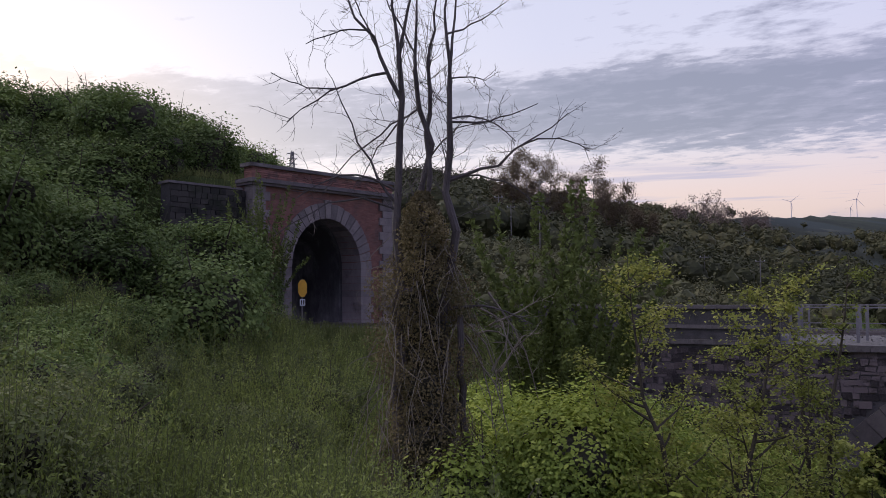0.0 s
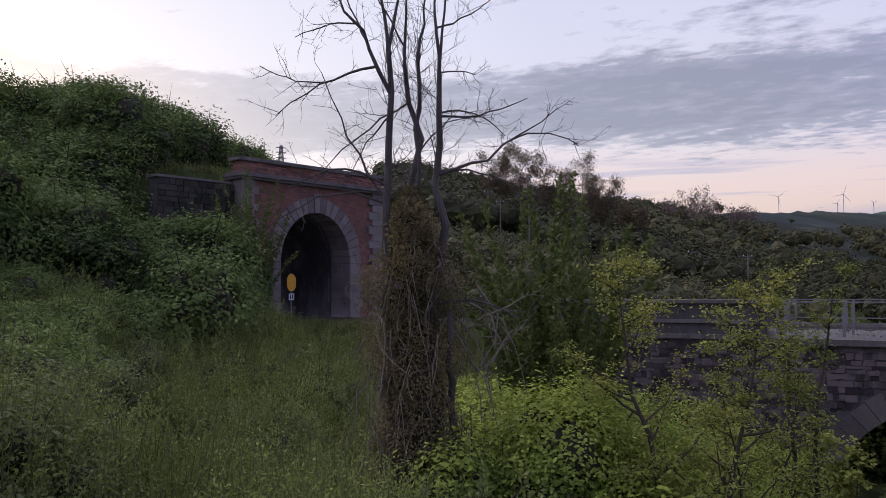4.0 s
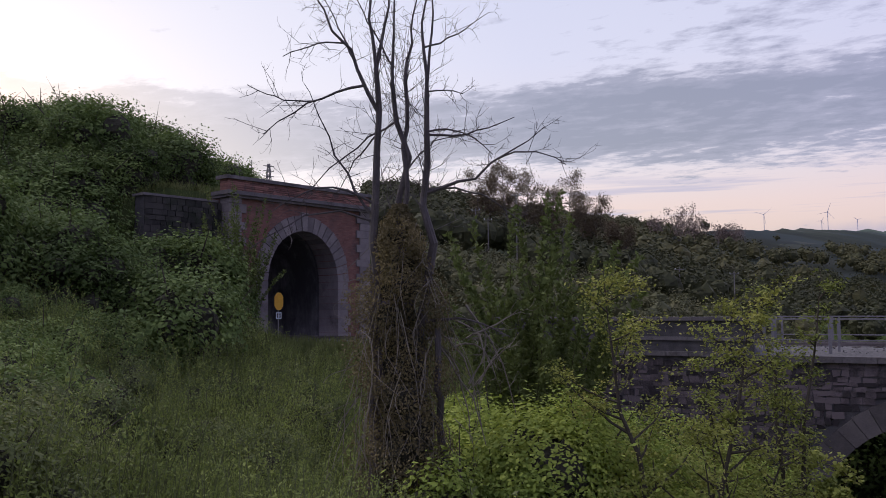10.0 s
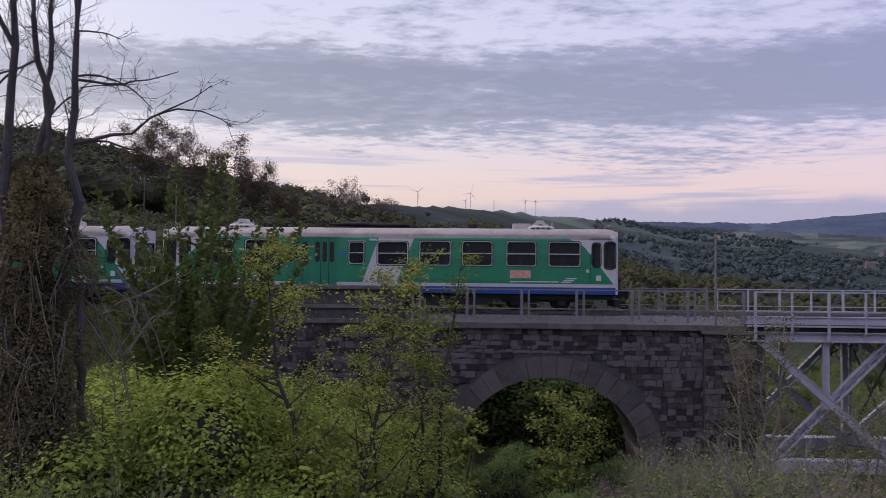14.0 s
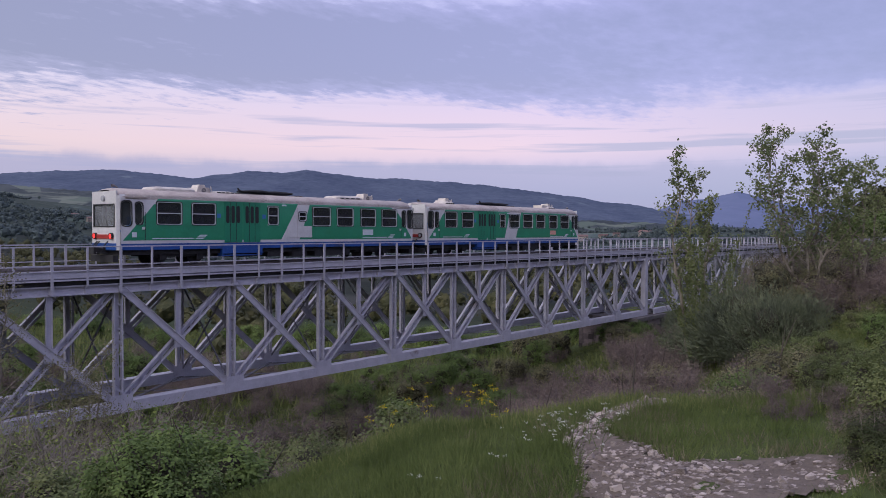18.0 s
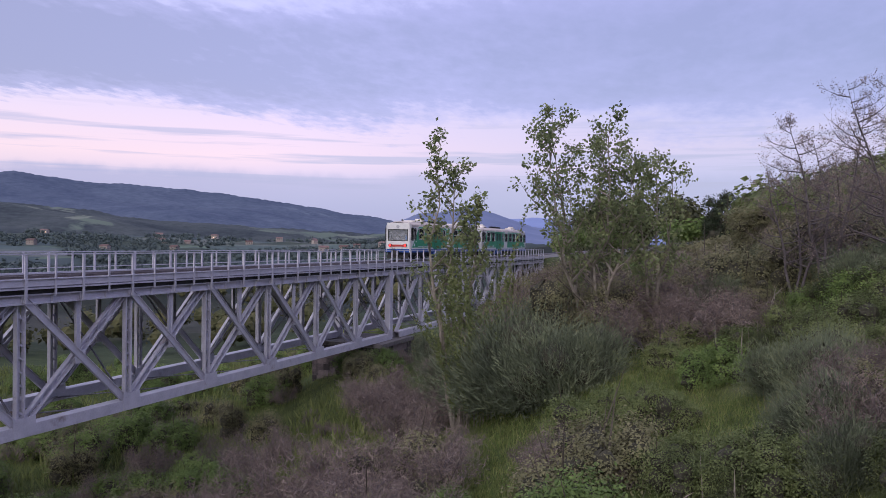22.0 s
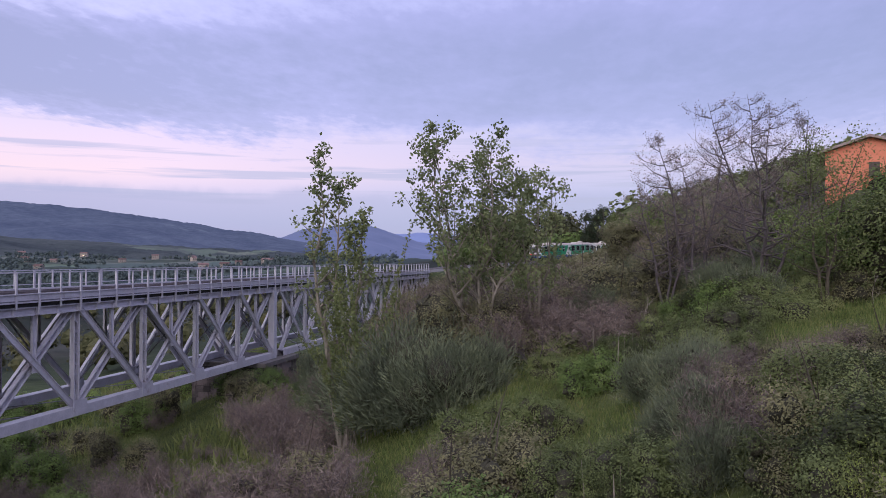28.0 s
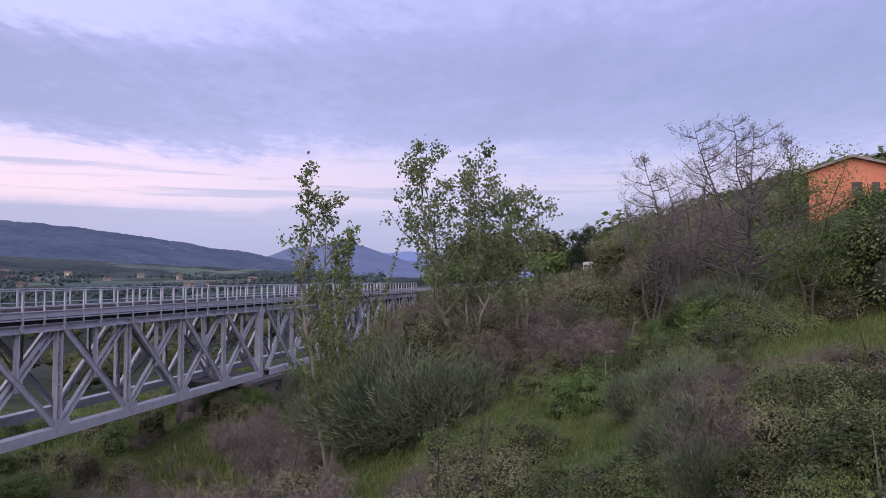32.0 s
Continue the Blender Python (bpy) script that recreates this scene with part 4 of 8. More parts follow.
def deck(x0, x1):
    """Walkway kerbs, ties and plates that carry the track over the steelwork."""
    d = thing("bridge_deck", "grey steel bridge deck with walkway edge plates", "bridge deck", kind="structure")
    for y, s in ((NEAR_Y - 0.25, -1), (FAR_Y + 0.25, 1)):
        part("edge_plate", Geo().box(x0, x1, y - 0.03, y + 0.03, -0.30, -0.06), "steel", d)
        part("edge_rail", Geo().box(x0, x1, y - 0.075, y + 0.06, -0.055, -0.01), "steel", d)
        part("edge_rail", Geo().box(x0, x1, y - 0.085, y + 0.06, -0.42, -0.365), "steel", d)
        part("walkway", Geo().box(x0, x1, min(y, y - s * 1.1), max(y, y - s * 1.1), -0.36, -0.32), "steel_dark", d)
        # solid black strip put in for the shade below the edge rails
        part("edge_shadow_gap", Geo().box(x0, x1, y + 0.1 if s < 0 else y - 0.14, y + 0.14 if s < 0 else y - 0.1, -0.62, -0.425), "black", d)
    k = x0
    while k < x1:
        part("cross_tie", Geo().box(k, k + 0.22, NEAR_Y + 0.1, FAR_Y - 0.1, -0.6, -0.37), "sleeper", d)
        k += PANEL / 4
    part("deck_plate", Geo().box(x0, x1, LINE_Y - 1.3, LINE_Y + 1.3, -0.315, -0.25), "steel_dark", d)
    return d


deck(X0 - 0.3, BRIDGE_END + 0.6)


def railing(x0, x1, step, y, low, label, double=0, paint="steel"):
    """A steel handrail: posts on the edge, a top rail and a low rail."""
    r = thing("handrail", label, "railing", "handrails of the line", "structure")
    part("top_rail", Geo().box(x0 - 0.04, x1 + 0.04, y - 0.03, y + 0.03, 0.90, 0.95), paint, r)
    part("low_rail", Geo().box(x0 - 0.04, x1 + 0.04, y - 0.014, y + 0.014, 0.16, 0.2), paint, r)
    n = int(round((x1 - x0) / step))
    tall = Geo().box(-0.055, 0.055, -0.05, -0.02, low, 0.9).box(-0.02, 0.02, -0.02, 0.05, low, 0.9).mesh("rail_post")
    short = Geo().box(-0.04, 0.04, -0.045, -0.015, low * 0.72, 0.9).box(-0.015, 0.015, -0.015, 0.04, low * 0.72, 0.9).mesh("rail_post")
    for k in range(n + 1):
        part("rail_post", short if k % 2 and not double else tall, paint, r, at=pose(x0 + k * (x1 - x0) / n, y, 0))
        if double and k < n:
            part("rail_post", short, paint, r, at=pose(x0 + k * (x1 - x0) / n + double, y, 0))
    return r


LEFT_RAIL = -2.7
for y, low in ((NEAR_Y - 0.28, -0.95), (FAR_Y + 0.28, -0.95)):
    railing(X0, X0 + 10 * PANEL, PANEL / 4, y, low, "grey steel bridge handrail with two rails")
    railing(X0 + 10 * PANEL + 1.0, BRIDGE_END, PANEL / 4, y, low, "grey steel bridge handrail with two rails")
    railing(LEFT_RAIL, 10.2, 2.3, y, -0.3, "dull grey steel viaduct handrail with paired posts", 0.28, "handrail")


def track(x0, x1):
    t = thing("railway_track", "narrow-gauge railway track with rusty rails", "railway track", kind="structure")
    for s in (-1, 1):
        y = LINE_Y + s * 0.505
        g = Geo().box(x0, x1, y - 0.03, y + 0.03, -0.04, 0.0).box(x0, x1, y - 0.008, y + 0.008, -0.11, -0.04).box(x0, x1, y - 0.055, y + 0.055, -0.125, -0.11)
        part("rail", g, "rail", t)
    sl = Geo().box(-0.11, 0.11, -0.95, 0.95, -0.26, -0.126).mesh("sleeper")
    x = -44.0
    while x < 120:
        part("sleeper", sl, "sleeper", t, at=pose(x, LINE_Y, 0))
        x += 0.75
    return t


track(-62, BEND_X)
bend = thing("railway_track", "narrow-gauge railway track on a curve past the bridge", "railway track", kind="structure")
xs = np.arange(BEND_X, 236, 3.0)
for s in (-0.505, 0.505):
    part("rail", Geo().tube(np.stack([xs, line_at(xs)[0] + s, line_at(xs)[1] - 0.06], -1), [0.06] * len(xs), 4), "rail", bend)
v = np.stack([np.stack([xs, line_at(xs)[0] + q, line_at(xs)[1] - h], -1) for q, h in ((-2.2, 0.4), (-1.3, 0.14), (1.3, 0.14), (2.2, 0.4))], 1)
i, j = np.meshgrid(np.arange(len(xs) - 1), np.arange(3), indexing="ij")
part("ballast_bed", Geo().add(v.reshape(-1, 3), np.stack([i * 4 + j, (i + 1) * 4 + j, (i + 1) * 4 + j + 1, i * 4 + j + 1], -1).reshape(-1, 4)), "ballast", bend)
g = Geo()
rng = np.random.default_rng(4)
g.add([(-62, LINE_Y - 2.3, -0.4), (-62, LINE_Y - 1.4, -0.15), (-62, LINE_Y + 1.4, -0.15), (-62, LINE_Y + 2.3, -0.4), (X0 - 0.35, LINE_Y - 2.1, -0.4), (X0 - 0.35, LINE_Y - 1.4, -0.15), (X0 - 0.35, LINE_Y + 1.4, -0.15), (X0 - 0.35, LINE_Y + 2.1, -0.4)], [(0, 4, 5, 1), (1, 5, 6, 2), (2, 6, 7, 3)])
n = 5000
p = np.stack([rng.uniform(-40, X0 - 0.4, n), LINE_Y + rng.uniform(-2.0, 2.0, n), np.full(n, -0.13)], -1)
p[:, 2] -= np.maximum(np.abs(p[:, 1] - LINE_Y) - 1.4, 0) * 0.28
a = unit(rng.normal(size=(n, 3)))
g.leaves(p, a, unit(np.cross(a, rng.normal(size=(n, 3)))), rng.uniform(0.03, 0.09, n), rng.uniform(0.04, 0.09, n))
tagged(part("ballast", g, "ballast"), "grey crushed-stone ballast under the track", "ballast", kind="stuff")


# ---- masonry viaduct with its arch ----
ARCH_X, ARCH_Z, ARCH_R, RING = 2.72, -6.4, 3.86, 0.85
WALL_L, WALL_R = -13.5, 10.35


def viaduct():
    v = thing("masonry_viaduct", "dark weathered rubble-stone viaduct with one round arch", "viaduct", kind="structure")
    y0, y1 = NEAR_Y + 0.06, FAR_Y + 0.2
    g = Geo()
    # core wall in strips over and beside the arch
    top, bottom = -0.62, -11.0
    g.box(WALL_L, ARCH_X - ARCH_R - 0.3, y0, y1, bottom, top)
    g.box(ARCH_X + ARCH_R + 0.3, WALL_R, y0, y1, bottom, top)
    n = 28
    for k in range(n):
        a0, a1 = math.pi * (1 - k / n), math.pi * (1 - (k + 1) / n)
        r = ARCH_R + 0.3
        xa, za, xb, zb = ARCH_X + r * math.cos(a0), ARCH_Z + r * math.sin(a0), ARCH_X + r * math.cos(a1), ARCH_Z + r * math.sin(a1)
        g.prism([(xa, za), (xb, zb), (xb, top), (xa, top)], y0, y1)
    part("core", g, "mortar", v)
    for k in range(n):
        a0, a1 = math.pi * (1 - k / n), math.pi * (1 - (k + 1) / n)
        c = [(ARCH_X + r * math.cos(a), ARCH_Z + r * math.sin(a)) for r, a in ((ARCH_R, a0), (ARCH_R + 0.301, a0), (ARCH_R + 0.301, a1), (ARCH_R, a1))]
        part("vault_strip", Geo().prism(c, y0 + 0.35, y1), "stone", v)
    # ring stones
    m = 23
    rng = random.Random(11)
    for k in range(m):
        gap = 0.0022
        a0, a1 = math.pi * (1 - k / m) - gap, math.pi * (1 - (k + 1) / m) + gap
        ro = ARCH_R + RING + rng.uniform(-0.05, 0.05)
        c = [(ARCH_X + r * math.cos(a), ARCH_Z + r * math.sin(a)) for r, a in ((ARCH_R - 0.01, a0), (ro, a0), (ro, a1), (ARCH_R - 0.01, a1))]
        part("ring_stone", Geo().prism(c, y0 - 0.075 - rng.uniform(0, 0.02), y0 + 0.349), "stone_pale", v)
    for s in (-1, 1):
        z = ARCH_Z
        while z > -10.5:
            h = rng.uniform(0.4, 0.55)
            x = ARCH_X + s * (ARCH_R + 0.36)
            part("jamb_stone", Geo().box(x - 0.37, x + 0.37, y0 - 0.07, y0 + 0.5, z - h + 0.012, z), "stone_pale", v)
            z -= h
    # abutment pier that steps forward under the first bridge
    part("abutment", Geo().box(8.75, X0 + 0.45, y0 - 0.16, y1 + 0.1, -11, -0.74), "mortar", v)
    # coping, parapet wall towards the tunnel
    x = LEFT_RAIL - 0.4
    while x < WALL_R - 0.1:
        w = min(rng.uniform(0.8, 1.3), WALL_R - x)
        part("coping_stone", Geo().box(x, x + w - 0.012, y0 - 0.22, y0 + 0.6, -0.62 + rng.uniform(-0.01, 0.01), -0.4), "coping", v)
        x += w
    part("abutment_cap", Geo().box(8.6, X0 + 0.5, y0 - 0.32, y0 + 0.7, -0.74, -0.625), "coping", v)
    part("parapet", Geo().box(WALL_L, LEFT_RAIL - 0.4, y0 - 0.02, y0 + 0.5, -0.62, 0.86), "mortar", v)
    part("parapet", Geo().box(WALL_L, LEFT_RAIL - 0.4, y1 - 0.5, y1, -0.62, 0.86), "mortar", v)
    part("far_coping", Geo().box(WALL_L, WALL_R, y1 - 0.5, y1 + 0.2, -0.615, -0.4), "coping", v)
    for z0, z1, out in ((0.862, 1.0, 0.14), (0.1, 0.24, 0.1), (-0.5, -0.32, 0.14)):
        x = WALL_L
        while x < LEFT_RAIL - 0.45:
            w = min(rng.uniform(0.8, 1.4), LEFT_RAIL - 0.4 - x)
            part("coping_stone", Geo().box(x, x + w - 0.012, y0 - out, y0 + 0.45, z0, z1), "coping", v)
            x += w
    # face stones: courses of rubble
    rest, count = Geo(), 0
    for name, xa, xb, yf in (("wall", ARCH_X - 6.5, 8.72, y0), ("pier", 8.78, X0 + 0.4, y0 - 0.16), ("left", WALL_L, ARCH_X - 6.5, y0)):
        z = -0.75 if name == "pier" else -0.63
        while z > -9.5:
            h = rng.uniform(0.14, 0.28)
            x = xa - rng.uniform(0, 0.2)
            while x < xb:
                w = rng.uniform(0.16, 0.5)
                a, b = max(x, xa), min(x + w, xb)
                x += w
                mid = ((a + b) / 2, z - h / 2)
                if b - a < 0.08 :
                    continue
                inner = min(math.hypot(u - ARCH_X, w_ - ARCH_Z) for u in (a, b) for w_ in (z, z - h))
                if name == "wall" and (inner < ARCH_R + RING + 0.02 or (mid[1] < ARCH_Z and abs(mid[0] - ARCH_X) < ARCH_R + 0.9)):
                    continue
                out, j = rng.uniform(0.0, 0.055), [rng.uniform(-0.035, 0.035) for _ in range(8)]
                pts = [(a + 0.012 + j[0], z - h + 0.012 + j[1]), (b - 0.012 + j[2], z - h + 0.012 + j[3]), (b - 0.012 + j[4], z - 0.01 + j[5]), (a + 0.012 + j[6], z - 0.01 + j[7])]
                if count < 290 and mid[1] > -3.6 and name != "left":
                    part("stone", Geo().prism(pts, yf - 0.02 - out, yf + 0.03), "stone", v)
                    count += 1
                else:
                    rest.prism(pts, yf - 0.02 - out, yf + 0.03)
            z -= h
    tagged(part("rubble_facing", rest, "stone", v), kind="stuff")
    return v


viaduct()


def pier():
    p = thing("bridge_pier", "dark rubble-stone bridge pier between the spans", "bridge pier", kind="structure")
    rng = random.Random(5)
    part("shaft", Geo().box(63.6, 69.4, 30.3, 36.1, -16, -6.35), "mortar", p)
    part("bearing_slab", Geo().box(63.4, 69.6, 30.1, 36.3, -6.35, -6.05), "coping", p)
    for x, y, axis in ((63.6, None, 0), (None, 30.3, 1)):
        z = -6.36
        while z > -10.2:
            h = rng.uniform(0.4, 0.6)
            s = 30.3 if axis == 0 else 63.6
            hi = 36.1 if axis == 0 else 69.4
            while s < hi:
                w = min(rng.uniform(0.5, 1.0), hi - s)
                o = rng.uniform(0.02, 0.07)
                g = Geo().box(63.6 - o, 63.7, s + 0.015, s + w - 0.015, z - h + 0.015, z) if axis == 0 else Geo().box(s + 0.015, s + w - 0.015, 30.3 - o, 30.4, z - h + 0.015, z)
                part("stone", g, "stone", p)
                s += w
            z -= h
    return p


pier()


# ---- tunnel mouth ----
def tunnel():
    """Brick front with a ring of dressed stone; local x runs along the front, y into the hill."""
    base = pose(-25.98, 33.75, 0.0, 0, 0, 77.7)
    t = thing("tunnel_portal", "red-brick tunnel portal with a grey dressed-stone arch ring", "tunnel", kind="structure", at=base)
    rng = random.Random(3)
    # here +x runs away from the line's near side, so the near end of the front is at negative x
    left, right, head, corn, spring, half = -4.8, 4.9, 8.1, 7.15, 2.9, 2.45
    rise, n = 2.75, 24
    curve = [(half * math.cos(math.pi * (1 - k / n)), spring + rise * math.sin(math.pi * (1 - k / n))) for k in range(n + 1)]
    g = Geo()
    g.prism([(left, -1.5), (-half, -1.5), (-half, corn), (left, corn)], 0.0, 1.6)
    g.prism([(half, -1.5), (right, -1.5), (right, corn), (half, corn)], 0.0, 1.6)
    for (xa, za), (xb, zb) in zip(curve, curve[1:]):
        g.prism([(xa, za), (xb, zb), (xb, corn), (xa, corn)], 0.0, 1.6)
    part("brick_front", g, "brick", t)
    m = 21
    for k in range(m):
        a0, a1 = math.pi * (1 - k / m) - 0.008, math.pi * (1 - (k + 1) / m) + 0.008
        th = 0.82 if k != m // 2 else 0.98
        c = [((half + e) * math.cos(a), spring + (rise + e) * math.sin(a)) for e, a in ((-0.03, a0), (th + rng.uniform(-0.05, 0.03), a0), (th, a1), (-0.03, a1))]
        part("ring_stone", Geo().prism(c, -0.09 - (0.05 if k == m // 2 else rng.uniform(0, 0.02)), 1.598), "stone_portal", t)
    for s in (-1, 1):
        z = spring
        k = 0
        while z > -0.9:
            h = rng.uniform(0.36, 0.46)
            w = 0.95 if k % 2 else 0.75
            a, b = sorted((s * (half - 0.03), s * (half + w)))
            part("jamb_stone", Geo().box(a, b, -0.09 - rng.uniform(0, 0.02), 1.598, z - h + 0.012, z), "stone_portal", t)
            z, k = z - h, k + 1
    for edge, s in ((left, 1), (right, -1)):
        z, k = corn - 0.02, 0
        while z > -1.0:
            h = rng.uniform(0.38, 0.46)
            w = 1.0 if k % 2 else 0.72
            a, b = sorted((edge - s * 0.06, edge + s * w))
            part("quoin", Geo().box(a, b, -0.09 - rng.uniform(0, 0.03), 0.6, z - h + 0.014, z), "stone_portal", t)
            z, k = z - h, k + 1
    part("cornice", Geo().box(left - 0.25, right + 0.25, -0.34, 1.15, corn, corn + 0.2).box(left - 0.18, right + 0.18, -0.22, 1.15, corn - 0.13, corn - 0.003), "coping", t)
    # parapet: courses of worn brick
    z = corn + 0.205
    while z < head - 0.2:
        x = left - 0.1
        while x < right + 0.05:
            w = min(rng.uniform(0.5, 1.1), right + 0.1 - x)
            part("brick_course", Geo().box(x, x + w - 0.012, -0.08 + rng.uniform(-0.03, 0.03), 0.6, z, z + 0.085), "tile", t)
            x += w
        z += 0.1
    part("parapet_core", Geo().box(left, right, 0.0, 0.55, corn + 0.2, head - 0.15), "mortar", t)
    x = left - 0.25
    while x < right + 0.1:
        w = min(rng.uniform(0.9, 1.4), right + 0.25 - x)
        part("coping_stone", Geo().box(x, x + w - 0.012, -0.2, 0.75, head - 0.16, head + 0.02), "coping", t)
        x += w
    z = 6.72
    while z > -0.5:
        h, x = rng.uniform(0.2, 0.34), left - 4.2
        while x < left - 0.2:
            w = min(rng.uniform(0.25, 0.6), left - 0.12 - x)
            j = [rng.uniform(-0.02, 0.02) for _ in range(4)]
            c = [(x + 0.012 + j[0], z - h + 0.012), (x + w - 0.012 + j[1], z - h + 0.012 + j[2]), (x + w - 0.012, z - 0.01), (x + 0.012, z - 0.01 + j[3])]
            # these stones are painted dark for the shade on the wing wall
            part("stone", Geo().prism(c, 0.46 - rng.uniform(0, 0.05), 0.52), "stone_black", t)
            x += w
        z -= h
    part("wing_wall", Geo().box(left - 4.2, left - 0.1, 0.5, 1.3, -1.5, 6.74), "mortar", t)
    part("wing_coping", Geo().box(left - 4.3, left - 0.3, 0.4, 1.4, 6.745, 6.86), "coping", t)
    # low wall that falls away on the far side of the line
    g = Geo()
    for k in range(8):
        x = right + k * 1.0
        g.prism([(x, -1.5), (x + 0.995, -1.5), (x + 0.995, 4.2 - 0.52 * (k + 1)), (x, 4.2 - 0.52 * k)], 0.1, 0.7)
    part("stepped_wall", g, "stone", t)
    return t


tunnel()


def bore():
    """The lining behind the front, along the line."""
    n, half, spring, rise = 16, 2.5, 2.9, 2.8
    ring = [(-half, -0.8)] + [(half * math.cos(math.pi * (1 - k / n)), spring + rise * math.sin(math.pi * (1 - k / n))) for k in range(n + 1)] + [(half, -0.8)]
    g = Geo()
    xs = np.r_[-26.95, -30, -36, -45, -60, -90, -130, -190]
    v = [(x, LINE_Y + 0.5 * max(0, 1 + (x + 26) / 30) + q * e, (z - 1) * e + 1) for x in xs for e in (1.0, 1.12) for q, z in ring]
    m = len(ring)
    f = []
    for i in range(len(xs) - 1):
        for j in range(m - 1):
            for o in (0, 1):
                a, b = (2 * i + o) * m + j, (2 * i + 2 + o) * m + j
                f.append((a, a + 1, b + 1, b))
    f += [(j, m + j, m + j + 1, j + 1) for j in range(m - 1)]
    g.add(v, f)
    g.box(-190.3, -190, LINE_Y - 3, LINE_Y + 3, -1, 6.5)
    return tagged(part("tunnel_lining", g, "lime"), "stained limewashed tunnel lining", "tunnel", kind="structure")


bore()


def signal_board():
    s = thing("signal_board", "yellow octagonal railway board over a small white plate", "railway sign", at=pose(-26.3, 32.05, -0.42, 0, 0, 66))
    part("pole", Geo().tube([(0, 0, 0), (0, 0, 2.74)], [0.035, 0.035], 8), "pole", s)
    g = Geo()
    o = [(-0.25, -0.24), (0.25, -0.24), (0.25, 0.24), (-0.25, 0.24)]
    g.prism([(x, 2.25 + z) for x, z in o], -0.07, -0.04)
    g.prism([(-0.25, 2.49), (0.25, 2.49), (0.1, 2.7), (-0.1, 2.7)], -0.07, -0.04)
    g.prism([(-0.1, 1.8), (0.1, 1.8), (0.25, 2.01), (-0.25, 2.01)], -0.07, -0.04)
    part("board", g, "yellow", s)
    part("plate", Geo().box(-0.15, 0.15, -0.075, -0.045, 1.34, 1.68), "label", s, "white plate with two dark bars")
    part("plate_mark", Geo().box(-0.1, -0.03, -0.08, -0.0755, 1.39, 1.63), "rubber", s)
    part("plate_mark", Geo().box(0.03, 0.1, -0.08, -0.0755, 1.39, 1.63), "rubber", s)
    return s


signal_board()


# ---- the train ----
CAR_L, HALF_W = 19.04, 1.25
WINDOWS = [(-7.72, -6.48), (-5.94, -4.68), (1.37, 2.64), (3.14, 4.36), (4.96, 6.16), (6.68, 7.96)]


def rounded(x0, x1, z0, z1, r, k=3):
    """The outline of a rounded opening, as (x, z)."""
    out = []
    for cx, cz, a in ((x1 - r, z0 + r, -90), (x1 - r, z1 - r, 0), (x0 + r, z1 - r, 90), (x0 + r, z0 + r, 180)):
        out += [(cx + r * math.cos(radians(a + 90 * i / k)), cz + r * math.sin(radians(a + 90 * i / k))) for i in range(k + 1)]
    return out


def rim(outline, grow, y0, y1):
    """A frame round an outline: its faces run round as strips."""
    o = np.asarray(outline, float)
    c = o.mean(0)
    d = o - c
    q = o + np.sign(d) * grow
    n = len(o)
    g = Geo()
    v = [(x, y, z) for y in (y0, y1) for ring in (o, q) for x, z in ring]
    f = []
    for i in range(n):
        j = (i + 1) % n
        f += [(i, j, n + j, n + i), (2 * n + i, 3 * n + i, 3 * n + j, 2 * n + j), (i, 2 * n + i, 2 * n + j, j), (n + i, n + j, 3 * n + j, 3 * n + i)]
    return g.add(v, f)


def plate(outline, y0, y1):
    """A thin plate with any outline that can be fanned from its middle."""
    o = np.asarray(outline, float)
    n = len(o)
    if n % 2:
        o = np.vstack([o, (o[0] + o[-1]) / 2])
        n += 1
    c = o.mean(0)
    v = [(x, y, z) for y in (y0, y1) for x, z in o] + [(c[0], y0, c[1]), (c[0], y1, c[1])]
    f = [(i, (i + 1) % n, (i + 1) % n + n, i + n) for i in range(n)]
    for i in range(0, n, 2):
        f += [(2 * n, (i + 2) % n, i + 1, i), (2 * n + 1, n + i, n + i + 1, n + (i + 2) % n)]
    return Geo().add(v, f)


def mirrored(g, s):
    """Turned half round for the far side of the car."""
    if s < 0:
        return g
    h = Geo()
    for v, f in zip(g.v, g.f):
        h.v.append(v * (-1, -1, 1))
        h.f.append(f)
    h.n = g.n
    return h


